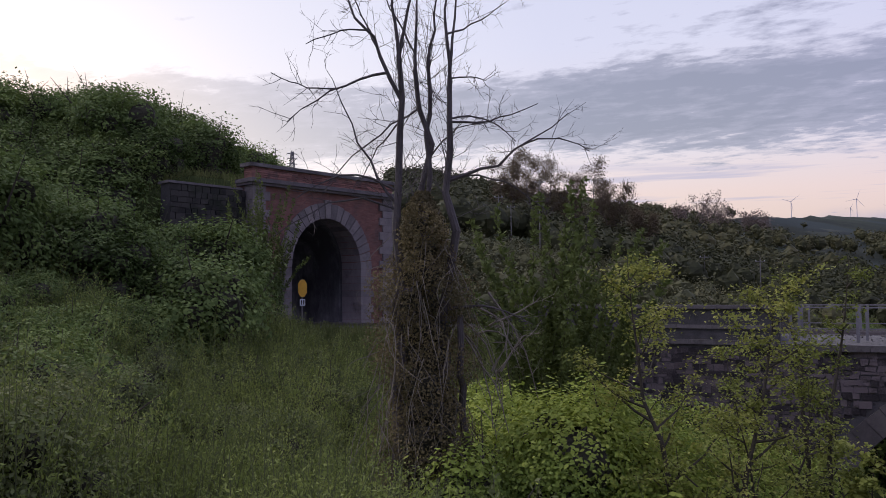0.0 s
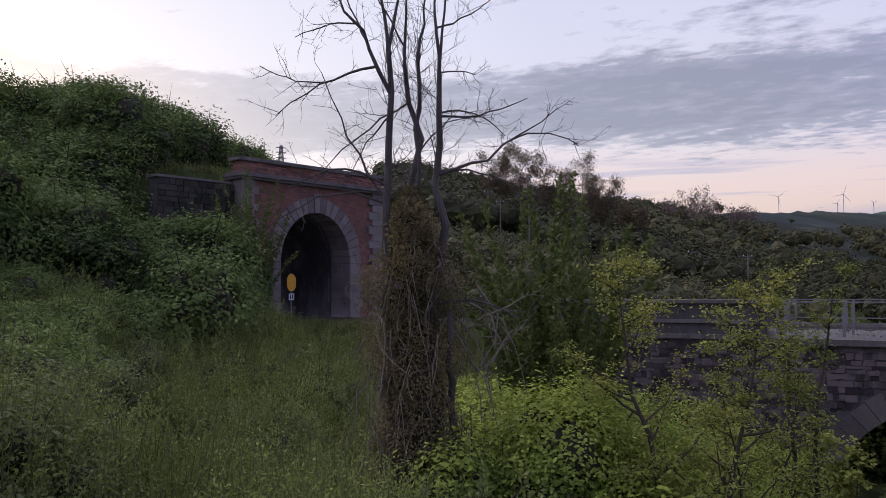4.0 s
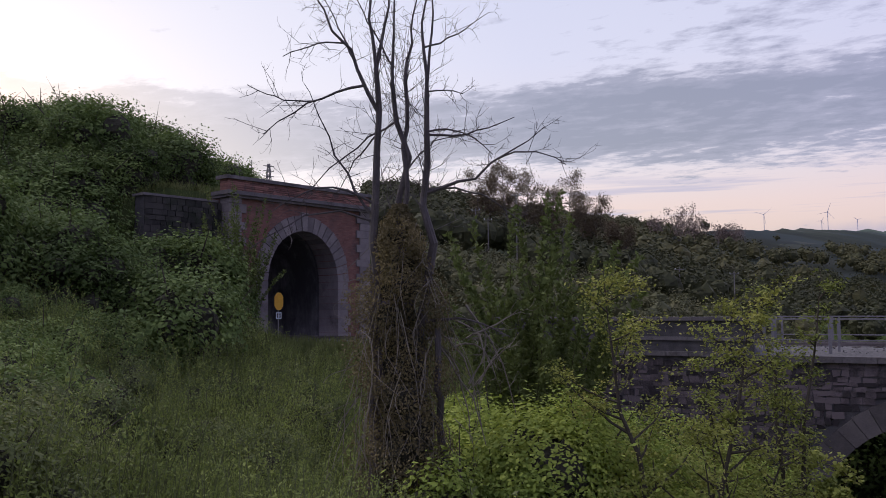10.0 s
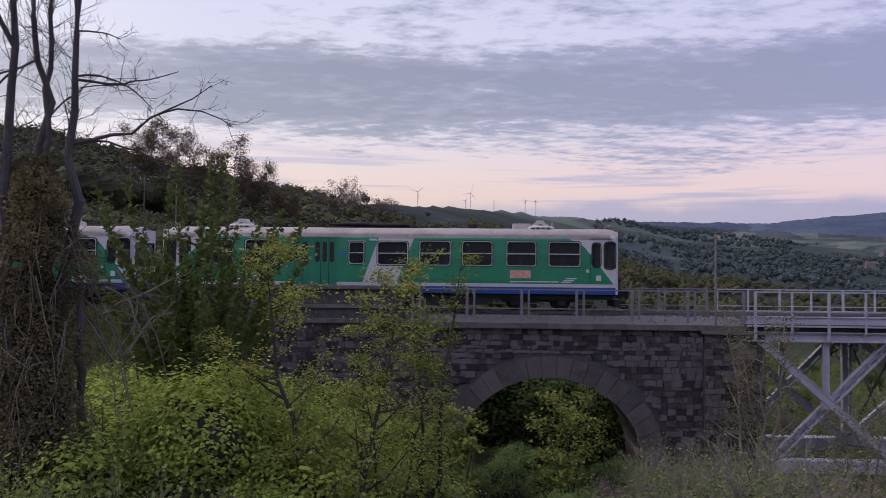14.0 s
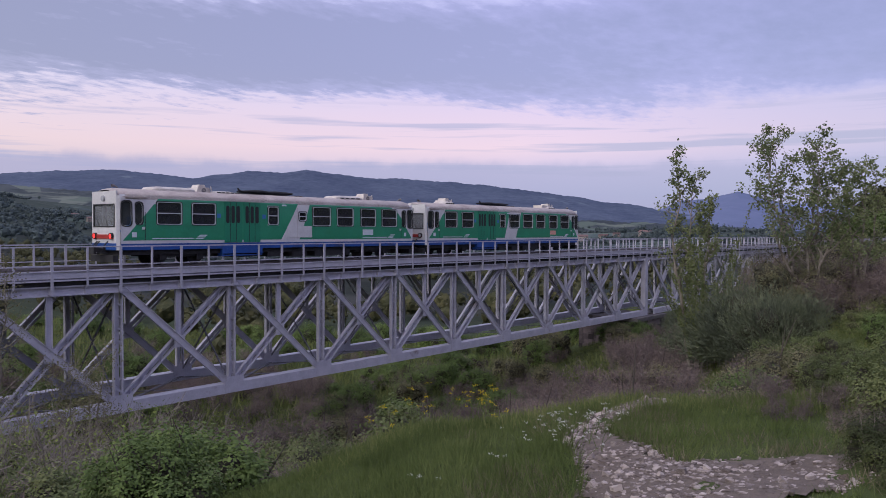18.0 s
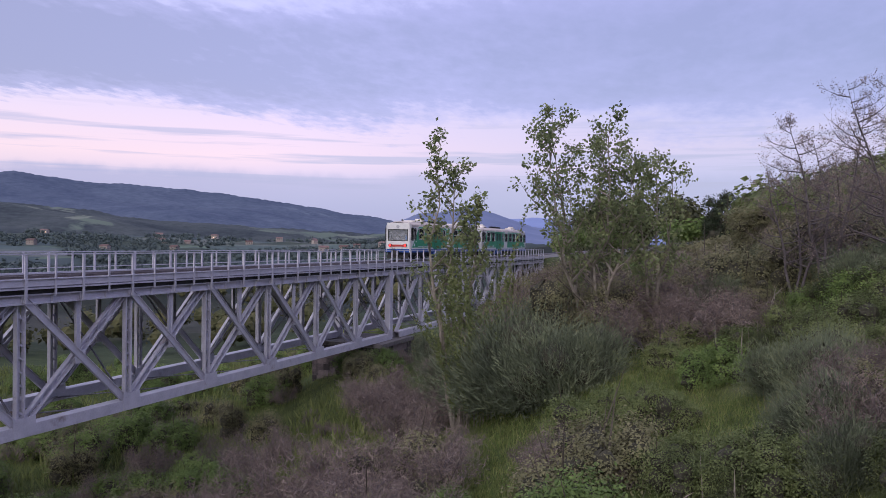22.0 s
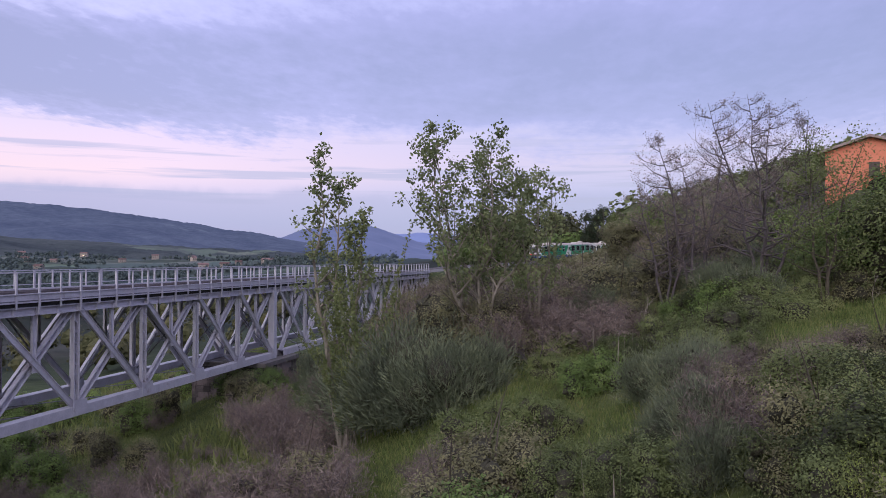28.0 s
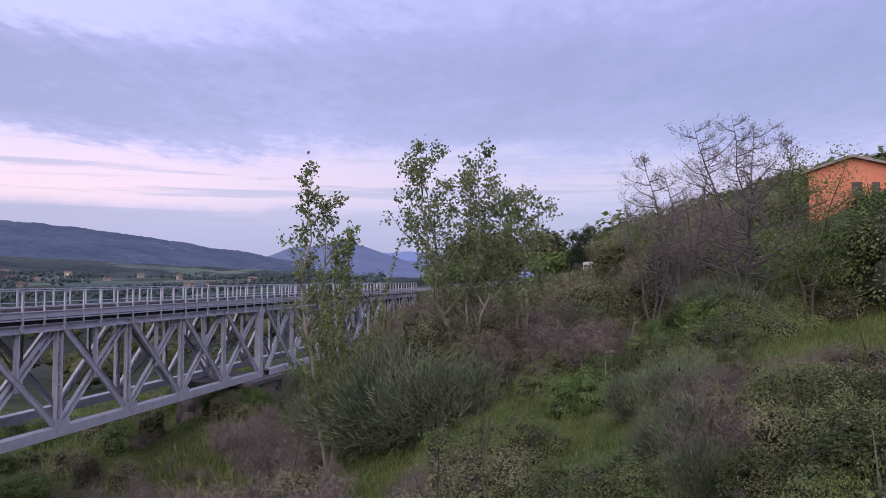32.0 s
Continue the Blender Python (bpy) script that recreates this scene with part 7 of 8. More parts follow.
# scrub along the crest, and low bushes in the gully before the arch
scatter("scrub", "scrub_bush", SCRUB, *T_SCRUB, [(x, y, float(height(x, y))) for x, y in ((49, 9), (50, 7.5), (48, 5.5), (52, 5.0), (50, 3.8), (47, 3.4), (54, 2.4), (50, 1.6))], (1.3, 1.6), 994)
set_out(K_HEDGE, [(-1.2, 26.5, 0.6), (0.8, 25.4, 0.55), (2.4, 27.0, 0.6), (4.2, 26.0, 0.6), (6.0, 27.2, 0.65), (1.6, 28.6, 0.6), (4.8, 28.8, 0.6), (-0.4, 23.4, 0.5), (2.8, 22.8, 0.5), (5.2, 23.6, 0.5)], 996)
set_out(K_BRAMBLE, [(0.2, 20.6, 0.8), (2.0, 19.6, 0.8), (3.8, 20.4, 0.8), (1.2, 17.4, 0.8), (3.0, 17.0, 0.8), (-0.8, 18.4, 0.8), (4.8, 18.2, 0.8)], 1010)
# dense dark bushes behind the arch
set_out(K_HEDGE, [(-1.5, 40.0, 1.7), (1.0, 39.4, 1.8), (3.4, 40.2, 1.7), (5.8, 39.4, 1.8), (8.2, 40.5, 1.7), (2.2, 43.0, 2.0), (6.4, 43.4, 2.0), (-0.5, 44.0, 2.0), (10.5, 42.0, 1.6), (-3.5, 42.0, 1.6)], 960)
brambles(clear_of(spread(26, (-97, 9), (-77, 18), 81), WAY), (0.35, 0.7), 82)
scrub(clear_of(spread(22, (-97, 9), (-74, 20), 83), WAY), (0.3, 0.6), 84)
# brambles beside the way, above the standing place
set_out(K_THORN, [(6.0, 0.75, 0.3), (6.6, 1.15, 0.28), (7.3, 0.5, 0.4), (5.4, 0.35, 0.28), (8.0, 0.3, 0.45), (7.0, 0.0, 0.45), (8.6, 0.6, 0.42), (9.2, -0.4, 0.5), (6.2, 0.45, 0.24), (5.5, 0.0, 0.24), (5.2, -0.6, 0.29), (6.7, 0.85, 0.24), (4.6, -1.0, 0.29), (6.0, -1.0, 0.36), (5.0, -0.2, 0.20), (5.9, 0.5, 0.19), (6.5, 0.5, 0.26), (5.6, -0.5, 0.29), (7.6, 0.9, 0.26), (8.8, 1.3, 0.29), (9.4, 2.2, 0.2), (10.8, 1.9, 0.3), (11.6, 2.4, 0.3), (10.0, 1.5, 0.36), (7.0, 0.75, 0.32), (7.4, 0.2, 0.39), (6.6, 0.1, 0.31), (8.2, 0.9, 0.36), (8.4, 0.0, 0.47), (9.2, 1.0, 0.42), (6.0, -0.4, 0.26), (7.4, -0.8, 0.42), (9.6, -0.2, 0.52), (10.6, 1.0, 0.52), (10.8, -0.4, 0.58), (12.4, 0.8, 0.46), (13.0, -0.4, 0.58)], 975)
set_out(K_DRY, [(7.8, 0.6, 0.3), (9.0, 0.4, 0.32), (8.0, -0.4, 0.34), (7.3, 1.15, 0.22), (8.6, 2.4, 0.2), (9.6, 2.9, 0.24), (10.6, 2.4, 0.26), (9.0, 1.8, 0.22), (11.4, 3.2, 0.26), (8.2, 1.7, 0.18)], 985)
set_out(K_THORN, [(25.8, 2.6, 1.0), (24.6, 1.3, 1.1), (27.2, 0.4, 1.0), (28.4, 4.9, 0.8), (27.0, 5.6, 0.7), (38.4, 5.4, 1.0), (41.0, 2.2, 1.1), (39.0, 1.2, 1.1)], 990)
# near the standing place, where the path ends
brambles(spread(14, (-100, 8.5), (-80, 14), 57), (0.5, 0.9), 58)
brooms(spread(5, (-98, 9), (-82, 14), 59), (0.4, 0.6), 60)
brambles(spread(8, (-34, 9), (-22, 14), 61), (0.6, 0.9), 62)
hedge(spread(9, (-36, 9.5), (-20, 14), 63), (0.4, 0.65), 64)


# ---- trees ----
def limb(g, p, e, r0, r1, bow, rng, n=6, sides=6):
    """A bent, tapering limb from p to e; returns its points."""
    t = np.linspace(0, 1, n)[:, None]
    p, e = np.asarray(p, float), np.asarray(e, float)
    side = np.asarray(bow, float)
    pts = p + (e - p) * t + side * np.sin(np.pi * t) + rng.normal(size=(n, 3)) * 0.012 * np.linalg.norm(e - p) * np.sin(np.pi * t)
    g.tube(pts, np.linspace(r0, r1, n), sides)
    return pts


def twigs(g, rng, pts, count, length, r, up=0.15, forks=2, tips=None):
    """Side twigs along a limb, which fork again."""
    for _ in range(count):
        k = rng.uniform(0.25, 1.0) * (len(pts) - 1)
        i = min(int(k), len(pts) - 2)
        p = pts[i] + (pts[i + 1] - pts[i]) * (k - i)
        d = unit(unit(pts[i + 1] - pts[i]) * 0.6 + rng.normal(size=3) * 0.65 + (0, 0, up))
        l_ = length * rng.uniform(0.5, 1.2)
        m = p + d * l_ * 0.5 + rng.normal(size=3) * 0.06 * l_
        e = p + d * l_ + (0, 0, 0.05 * l_)
        g.tube([p, m, e], [r, r * 0.7, r * 0.35], 3)
        if tips is not None:
            tips += [m, e]
        if forks:
            twigs(g, rng, np.array([p, m, e]), 2, length * 0.55, r * 0.6, up, forks - 1, tips)


def tree(name, label, group, at, seed, h, stems, spread_w, leaf, leaves, size, bark="stem", first=0.25, narrow=0.7, cluster=0.16, limbs=9, layered=False, twig_n=4, up=0.5, tops=None):
    """A tree with one or more tapering stems, limbs that fork, and a loose crown of leaves."""
    rng = np.random.default_rng(seed)
    g, tips = Geo(), []
    for k in range(stems):
        a = 2 * np.pi * k / stems + rng.uniform(-0.4, 0.4)
        out = spread_w * (0.28 if stems > 1 else 0.05)
        top = np.array([out * np.cos(a), out * np.sin(a), h * rng.uniform(0.82, 1.0)]) if tops is None else np.array(tops[k], float)
        pts = limb(g, (0.05 * np.cos(a), 0.05 * np.sin(a), -0.3), top, 0.016 * h / stems**0.4, 0.004, rng.normal(size=3) * (0.03 * h, 0.03 * h, 0), rng, 9, 6)
        tips.append(top)
        for i in range(limbs):
            f = first + (0.97 - first) * (i + rng.uniform(0, 0.8)) / limbs
            b = pts[int(f * 8)] + (pts[min(8, int(f * 8) + 1)] - pts[int(f * 8)]) * (f * 8 - int(f * 8))
            w = spread_w * 0.5 * (1 - 0.75 * max(0, (f - 0.35)) / 0.65) * rng.uniform(0.55, 1.1) * (0.7 if stems > 1 else 1)
            q = rng.uniform(0, 2 * np.pi)
            e = b + np.array([w * np.cos(q), w * np.sin(q), w * up * rng.uniform(0.5, 1.4)])
            lp = limb(g, b, e, 0.0065 * h * (1 - 0.6 * f), 0.004, (0, 0, -0.08 * w), rng, 5, 4)
            tips.append(e)
            tips += list(lp[2:])
            twigs(g, rng, lp, twig_n, 0.3 * w + 0.15, 0.0035 * max(1.0, h / 6), 0.2, 1, tips)
    t = thing(name, label, "tree", group, at=at)
    part("trunk", g, bark, t)
    if leaves:
        tips = np.array(tips)
        c = Geo()
        at_ = tips[rng.integers(0, len(tips), leaves)] + rng.normal(size=(leaves, 3)) * cluster * ((1, 1, 0.35) if layered else (1, 1, 1))
        if layered:
            facing(c, rng, at_, rand_dirs(rng, leaves) * 0.4, size, narrow, 0.35)
        else:
            foliage_at(c, rng, at_, size, narrow, 0.0)
        part("crown", c, leaf, t)
    return t


def stand(th, r, dz=0.0):
    """A place on the ground at a heading and a distance."""
    x, y = -math.sin(radians(th)) * r, math.cos(radians(th)) * r
    return pose(x, y, float(height(x, y)) + dz)


def dead_tree():
    """A dead tree of three tall stems over a column of ivy; u runs across, z up, from its foot."""
    th, r = 31.9, 13.2
    x, y = -math.sin(radians(th)) * r, math.cos(radians(th)) * r
    foot = -2.4
    t = thing("dead_tree", "leafless dead tree with three tall stems and an ivy-choked foot", "tree", at=pose(x, y, foot, 0, 0, th))
    rng = np.random.default_rng(77)
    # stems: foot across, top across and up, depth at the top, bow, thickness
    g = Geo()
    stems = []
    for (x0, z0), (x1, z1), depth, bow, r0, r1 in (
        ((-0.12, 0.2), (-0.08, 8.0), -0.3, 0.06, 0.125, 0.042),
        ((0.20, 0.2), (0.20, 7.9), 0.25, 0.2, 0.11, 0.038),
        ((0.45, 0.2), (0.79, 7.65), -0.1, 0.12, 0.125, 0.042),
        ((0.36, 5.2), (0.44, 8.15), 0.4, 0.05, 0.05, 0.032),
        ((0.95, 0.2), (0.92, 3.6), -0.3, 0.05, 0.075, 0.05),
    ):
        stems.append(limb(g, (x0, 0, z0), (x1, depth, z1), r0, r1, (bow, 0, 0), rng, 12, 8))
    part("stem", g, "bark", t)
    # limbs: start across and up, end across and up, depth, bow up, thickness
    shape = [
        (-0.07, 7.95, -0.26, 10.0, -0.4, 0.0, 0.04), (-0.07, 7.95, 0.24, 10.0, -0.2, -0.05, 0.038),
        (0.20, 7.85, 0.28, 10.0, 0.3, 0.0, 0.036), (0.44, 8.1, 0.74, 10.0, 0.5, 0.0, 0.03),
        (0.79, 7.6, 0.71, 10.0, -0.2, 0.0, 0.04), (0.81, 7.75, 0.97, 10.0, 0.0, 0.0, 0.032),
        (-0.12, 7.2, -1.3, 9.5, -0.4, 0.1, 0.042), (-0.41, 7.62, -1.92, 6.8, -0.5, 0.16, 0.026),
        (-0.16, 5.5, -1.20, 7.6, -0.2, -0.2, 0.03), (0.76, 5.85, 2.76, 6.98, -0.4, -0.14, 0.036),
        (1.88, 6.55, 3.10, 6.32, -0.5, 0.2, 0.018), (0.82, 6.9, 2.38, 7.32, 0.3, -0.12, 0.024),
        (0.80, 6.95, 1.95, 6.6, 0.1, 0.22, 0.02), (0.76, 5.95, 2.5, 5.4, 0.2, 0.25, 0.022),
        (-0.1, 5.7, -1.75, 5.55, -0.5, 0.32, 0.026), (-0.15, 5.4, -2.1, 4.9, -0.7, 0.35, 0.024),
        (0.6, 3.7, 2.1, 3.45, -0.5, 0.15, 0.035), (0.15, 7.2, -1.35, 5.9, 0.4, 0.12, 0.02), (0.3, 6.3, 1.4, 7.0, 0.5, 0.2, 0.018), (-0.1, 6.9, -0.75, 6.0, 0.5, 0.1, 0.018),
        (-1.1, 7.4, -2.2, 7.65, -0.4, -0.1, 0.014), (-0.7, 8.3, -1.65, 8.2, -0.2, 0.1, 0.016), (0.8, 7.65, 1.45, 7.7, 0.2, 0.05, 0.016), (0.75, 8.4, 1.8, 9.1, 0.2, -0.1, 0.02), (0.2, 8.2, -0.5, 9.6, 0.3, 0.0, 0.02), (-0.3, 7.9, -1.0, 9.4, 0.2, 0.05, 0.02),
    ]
    fine = np.linspace(0, 1, 12)[:-1, None]
    wood = [p + (q - p) * f for st in stems for p, q in zip(st, st[1:]) for f in fine]
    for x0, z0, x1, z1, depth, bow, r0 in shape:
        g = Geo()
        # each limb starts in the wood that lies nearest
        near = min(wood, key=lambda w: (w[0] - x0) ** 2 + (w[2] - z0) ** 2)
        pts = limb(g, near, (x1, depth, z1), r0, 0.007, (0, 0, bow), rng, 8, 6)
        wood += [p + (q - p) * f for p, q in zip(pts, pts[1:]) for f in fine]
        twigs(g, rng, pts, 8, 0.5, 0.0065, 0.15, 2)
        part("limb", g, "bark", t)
    for s in stems[:4]:
        g = Geo()
        twigs(g, rng, s[6:], 24, 0.8, 0.008, 0.4, 2)
        part("twig_spray", g, "bark", t)
    # dead lower boughs, fallen to the far side
    for k in range(12):
        g = Geo()
        a = rng.uniform(0.6, 1.8)
        pts = limb(g, (a, rng.uniform(-0.3, 0.3), rng.uniform(2.4, 4.0)), (a + rng.uniform(0.2, 0.9), rng.uniform(-0.6, 0.4), rng.uniform(1.4, 3.9)), 0.022, 0.007, (0.1, 0, rng.uniform(0, 0.3)), rng, 6, 5)
        twigs(g, rng, pts, 5, 0.35, 0.006, -0.1, 1)
        part("fallen_bough", g, "stem_pale", t)
    # ivy: leaves over a column that widens to the ground, and hanging strands
    g, n = Geo(), 46000
    z = rng.uniform(0, 1, n) ** 0.95 * 5.7
    half = np.interp(z, [0, 1.5, 2.6, 3.7, 4.6, 5.1, 5.7], [0.86, 0.84, 0.8, 0.72, 0.62, 0.5, 0.12]) * (1 + 0.13 * np.sin(z * 5))
    mid = np.interp(z, [0, 2, 5.5], [0.36, 0.33, 0.30])
    a = rng.uniform(0, 2 * np.pi, n)
    q = half * rng.uniform(0.5, 1.05, n) * (1 + 0.36 * np.sin(a * 3 + z * 2.3) * np.sin(z * 4.1 + a) + 0.14 * np.sin(z * 2.1 + a * 2))
    at = np.stack([mid + q * np.cos(a), q * np.sin(a), z], -1)
    out = np.stack([np.cos(a), np.sin(a), 0 * a], -1)
    facing(g, rng, at, out, 0.046, 0.62, 0.9)
    # core lumps: dead vines, with the shade inside the ivy painted in
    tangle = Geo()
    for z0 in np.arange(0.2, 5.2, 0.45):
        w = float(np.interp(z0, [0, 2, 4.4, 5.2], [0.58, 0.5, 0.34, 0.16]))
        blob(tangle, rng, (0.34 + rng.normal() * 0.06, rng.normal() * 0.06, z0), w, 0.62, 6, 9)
    part("vine_tangle", tangle, "inner", t, "brown core for dead vines and the shade among them")
    part("ivy", g, "leaf_ivy", t, "brownish green ivy and dead clematis")
    g = Geo()
    for k in range(130):
        z0 = rng.uniform(1.4, 5.4)
        a = rng.uniform(0, 2 * np.pi)
        w = float(np.interp(z0, [0, 2, 3.8, 5.6], [0.86, 0.82, 0.72, 0.3])) * rng.uniform(0.85, 1.12)
        p = np.array([0.33 + w * np.cos(a), w * np.sin(a), z0])
        e = p + (np.cos(a) * 0.12 + rng.normal() * 0.34, np.sin(a) * 0.12 + rng.normal() * 0.25, -rng.uniform(0.3, 2.2))
        limb(g, p, e, 0.0085, 0.004, (rng.normal() * 0.2, rng.normal() * 0.2, rng.normal() * 0.1), rng, 7, 3)
    part("strand", g, "stem_pale", t, "hanging dead clematis strands")
    return t


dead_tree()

# a leafy young tree beside it, and yellow-green saplings before the viaduct
plant("young_willow", shoot_bush(301, 2.6, 8.4, 64, 420, 0.15, "leaf_willow", "stem", 0.2, 0.5), "young olive-green leafy tree with upright branches", "tree", "", stand(20.4, 20.0))
tree("yellow_sapling", "yellow-green spring maple sapling", "yellow saplings", stand(10.8, 13.0), 401, 5.9, 2, 4.0, "leaf_yellow", 10500, 0.062, first=0.2, cluster=0.11, limbs=20, up=0.7, layered=True)
tree("yellow_sapling", "thin tall yellow-green maple sapling with a bare lower stem", "yellow saplings", stand(3.5, 14.0), 403, 6.3, 2, 1.9, "leaf_yellow", 3200, 0.062, first=0.35, cluster=0.1, limbs=10, up=1.0, layered=True)
tree("yellow_sapling", "low yellow-green maple sapling in the gully", "yellow saplings", stand(7.4, 13.6), 404, 4.6, 3, 3.2, "leaf_yellow", 5200, 0.062, first=0.2, cluster=0.12, limbs=9, layered=True)
tree("fig_bush", "bright green young tree under the arch", "", stand(-6.5, 26.0), 405, 4.2, 3, 3.4, "leaf_yellow", 2600, 0.12, first=0.2, cluster=0.16, limbs=9, layered=True)
tree("fig_bush", "small yellow-green sapling before the arch", "", stand(1.5, 22.0), 406, 3.6, 2, 2.0, "leaf_yellow", 1500, 0.14, first=0.25, cluster=0.1, limbs=8, up=0.9, layered=True)
plant("elder_tree", round_bush(407, 4.2, 3.9, 17000, 0.085, "leaf_bright"), "broad bright-green elder before the wall", "tree", "", stand(20.2, 14.2))
plant("elder_tree", round_bush(408, 3.4, 3.2, 12000, 0.085, "leaf_bright"), "broad bright-green elder before the wall", "tree", "", stand(15.6, 16.2))
plant("portal_tree", shoot_bush(409, 2.6, 7.0, 40, 260, 0.12, "leaf_willow", "stem", 0.2, 0.5), "thin olive-green tree before the portal", "tree", "", pose(-25.2, 27.6, float(height(-25.2, 27.6))))
tree("gully_tree", "thin half-bare grey tree beside the abutment", "", pose(9.4, 27.5, float(height(9.4, 27.5))), 410, 8.0, 4, 3.8, "leaf_scrub", 6000, 0.065, "stem_pale", 0.3, cluster=0.22, limbs=10, up=0.8)
tree("gully_tree", "thin half-bare grey tree beside the bridge", "", pose(12.6, 27.0, float(height(12.6, 27.0))), 411, 5.6, 4, 3.4, "leaf_scrub", 4500, 0.065, "stem_pale", 0.3, cluster=0.22, limbs=9, up=0.8)

# trees on the ridge
for k, (th, r, h, w) in enumerate(((24.0, 118, 14.0, 8.0), (21.8, 116, 15.5, 9.0), (19.0, 118, 15.0, 10.0), (16.6, 122, 12.5, 8.0), (14.6, 126, 8.5, 6.0))):
    tree("ridge_tree", "half-leafed spring tree on the ridge", "ridge trees", stand(th, r), 420 + k, h, 3, w, "leaf_rust", 11000, 0.17, "twig", 0.4, cluster=0.42, limbs=14)
for k, (th, r, h) in enumerate(((10.3, 300, 15), (9.4, 305, 12), (7.4, 330, 11), (6.6, 330, 10), (12.0, 290, 8))):
    tree("ridge_tree", "bare spring tree on the far ridge", "far ridge trees", stand(th, r), 430 + k, h, 4, h * 1.1, "leaf_dry", 1500, 0.5, "twig", 0.3, cluster=0.8, limbs=8)

# trees at the far end of the bridge
tree("poplar", "slender young poplar with sparse leaves", "poplars", pose(41.8, 16.5, float(height(41.8, 16.5))), 440, 12.6, 3, 4.0, "leaf_poplar", 3600, 0.16, "stem_pale", 0.45, cluster=0.12, limbs=16, up=1.1, tops=((-0.2, 0.7, 12.6), (0.1, -0.15, 11.5), (0.2, -0.8, 10.0)))
tree("poplar", "broad young poplar clump with sparse leaves", "poplars", pose(43.2, 11.2, float(height(43.2, 11.2))), 441, 10.3, 5, 6.4, "leaf_poplar", 7600, 0.15, "stem_pale", 0.30, cluster=0.13, limbs=16, up=1.1)
tree("poplar", "young poplar in a clump, with sparse leaves", "poplars", pose(44.2, 8.9, float(height(44.2, 8.9))), 442, 8.4, 3, 4.2, "leaf_poplar", 3400, 0.15, "stem_pale", 0.30, cluster=0.13, limbs=12, up=1.1)
plant("poplar_undergrowth", shoot_bush(443, 3.2, 8.6, 60, 330, 0.11, "leaf_lime", "stem_pale", 0.25, 0.6), "olive-green leafy undergrowth below the poplars", "bush", "", pose(42.1, 15.7, float(height(42.1, 15.7))))
plant("poplar_undergrowth", round_bush(444, 6.0, 3.9, 16000, 0.07, "leaf_scrub"), "olive-green leafy undergrowth below the poplars", "bush", "", pose(43.7, 11.1, float(height(43.7, 11.1))))
for k, (x, y, h) in enumerate(((266.0, 12.0, 21.0), (270.0, 8.0, 24.0))):
    plant("stone_pine", round_bush(450 + k, h * 0.36, h, 5200, 0.5, "leaf_pine", narrow=0.3), "dark green pine on the slope", "tree", "pines", pose(x, y, float(height(x, y)) - 0.5))
tree("bare_tree", "bare wide-crowned tree with purplish twigs", "", pose(42.4, 0.1, float(height(42.4, 0.1))), 460, 8.3, 4, 7.0, "leaf_dry", 9000, 0.05, "twig", 0.25, cluster=0.05, limbs=22, twig_n=15)
tree("bare_tree", "half-bare tree with purplish twigs", "", pose(43.6, 2.4, float(height(43.6, 2.4))), 461, 7.2, 3, 6.0, "leaf_dry", 8000, 0.05, "twig", 0.2, cluster=0.05, limbs=20, twig_n=15)
tree("bare_tree", "leaning half-bare shrub tree", "", pose(44.8, 3.4, float(height(44.8, 3.4))), 462, 6.2, 3, 4.4, "leaf_dry", 5000, 0.05, "twig", 0.25, cluster=0.05, limbs=16, twig_n=13)
tree("spring_tree", "olive-green spring tree before the house", "", pose(40.0, -1.6, float(height(40.0, -1.6))), 463, 6.6, 3, 4.6, "leaf_lime", 7000, 0.075, "stem", 0.2, cluster=0.25, limbs=11)
plant("spring_bush", round_bush(464, 5.0, 4.0, 6500, 0.11, "leaf_mid"), "broad green bush below the house", "bush", "", pose(41.0, -4.4, float(height(41.0, -4.4))))
plant("spring_bush", round_bush(465, 4.4, 4.0, 6000, 0.11, "leaf_dark"), "broad dark bush below the house", "bush", "", pose(46.0, -6.4, float(height(46.0, -6.4))))

for x, y, h, w in ((60.0, 13.2, 4.2, 3.6), (63.0, 12.4, 4.6, 3.8)):
    plant("holm_oak", round_bush(int(470 + x), w, h, 15000, 0.1, "leaf_dark"), "dark green round tree behind the slope", "tree", "dark round trees", pose(x, y, float(height(x, y)) - 0.7))
for k, (x, y, w, h, leaf) in enumerate(((56.4, 4.2, 3.4, 5.6, "leaf_scrub"), (58.6, 2.0, 3.8, 6.2, "leaf_dark"), (54.6, 1.6, 3.4, 5.2, "leaf_lime"), (52.0, 2.2, 3.0, 4.2, "leaf_scrub"))):
    plant("crest_bush", round_bush(490 + k, w, h, 14000, 0.085, leaf), "tall olive-green bush on the crest of the slope", "bush", "crest bushes", pose(x, y, float(height(x, y)) - 0.3))
for k, (x, y, h) in enumerate(((57.5, 2.6, 5.2), (60.0, 0.8, 5.8), (56.0, 0.2, 5.4), (62.0, -1.6, 6.4), (53.0, -0.8, 5.2), (50.0, -2.6, 5.6))):
    tree("bare_shrub_tree", "half-bare shrubby tree with purplish twigs", "bare shrubby trees", pose(x, y, float(height(x, y))), 480 + k, h, 3, h * 0.9, "leaf_dry", 5000, 0.06, "twig", 0.12, cluster=0.08, limbs=16, twig_n=11)


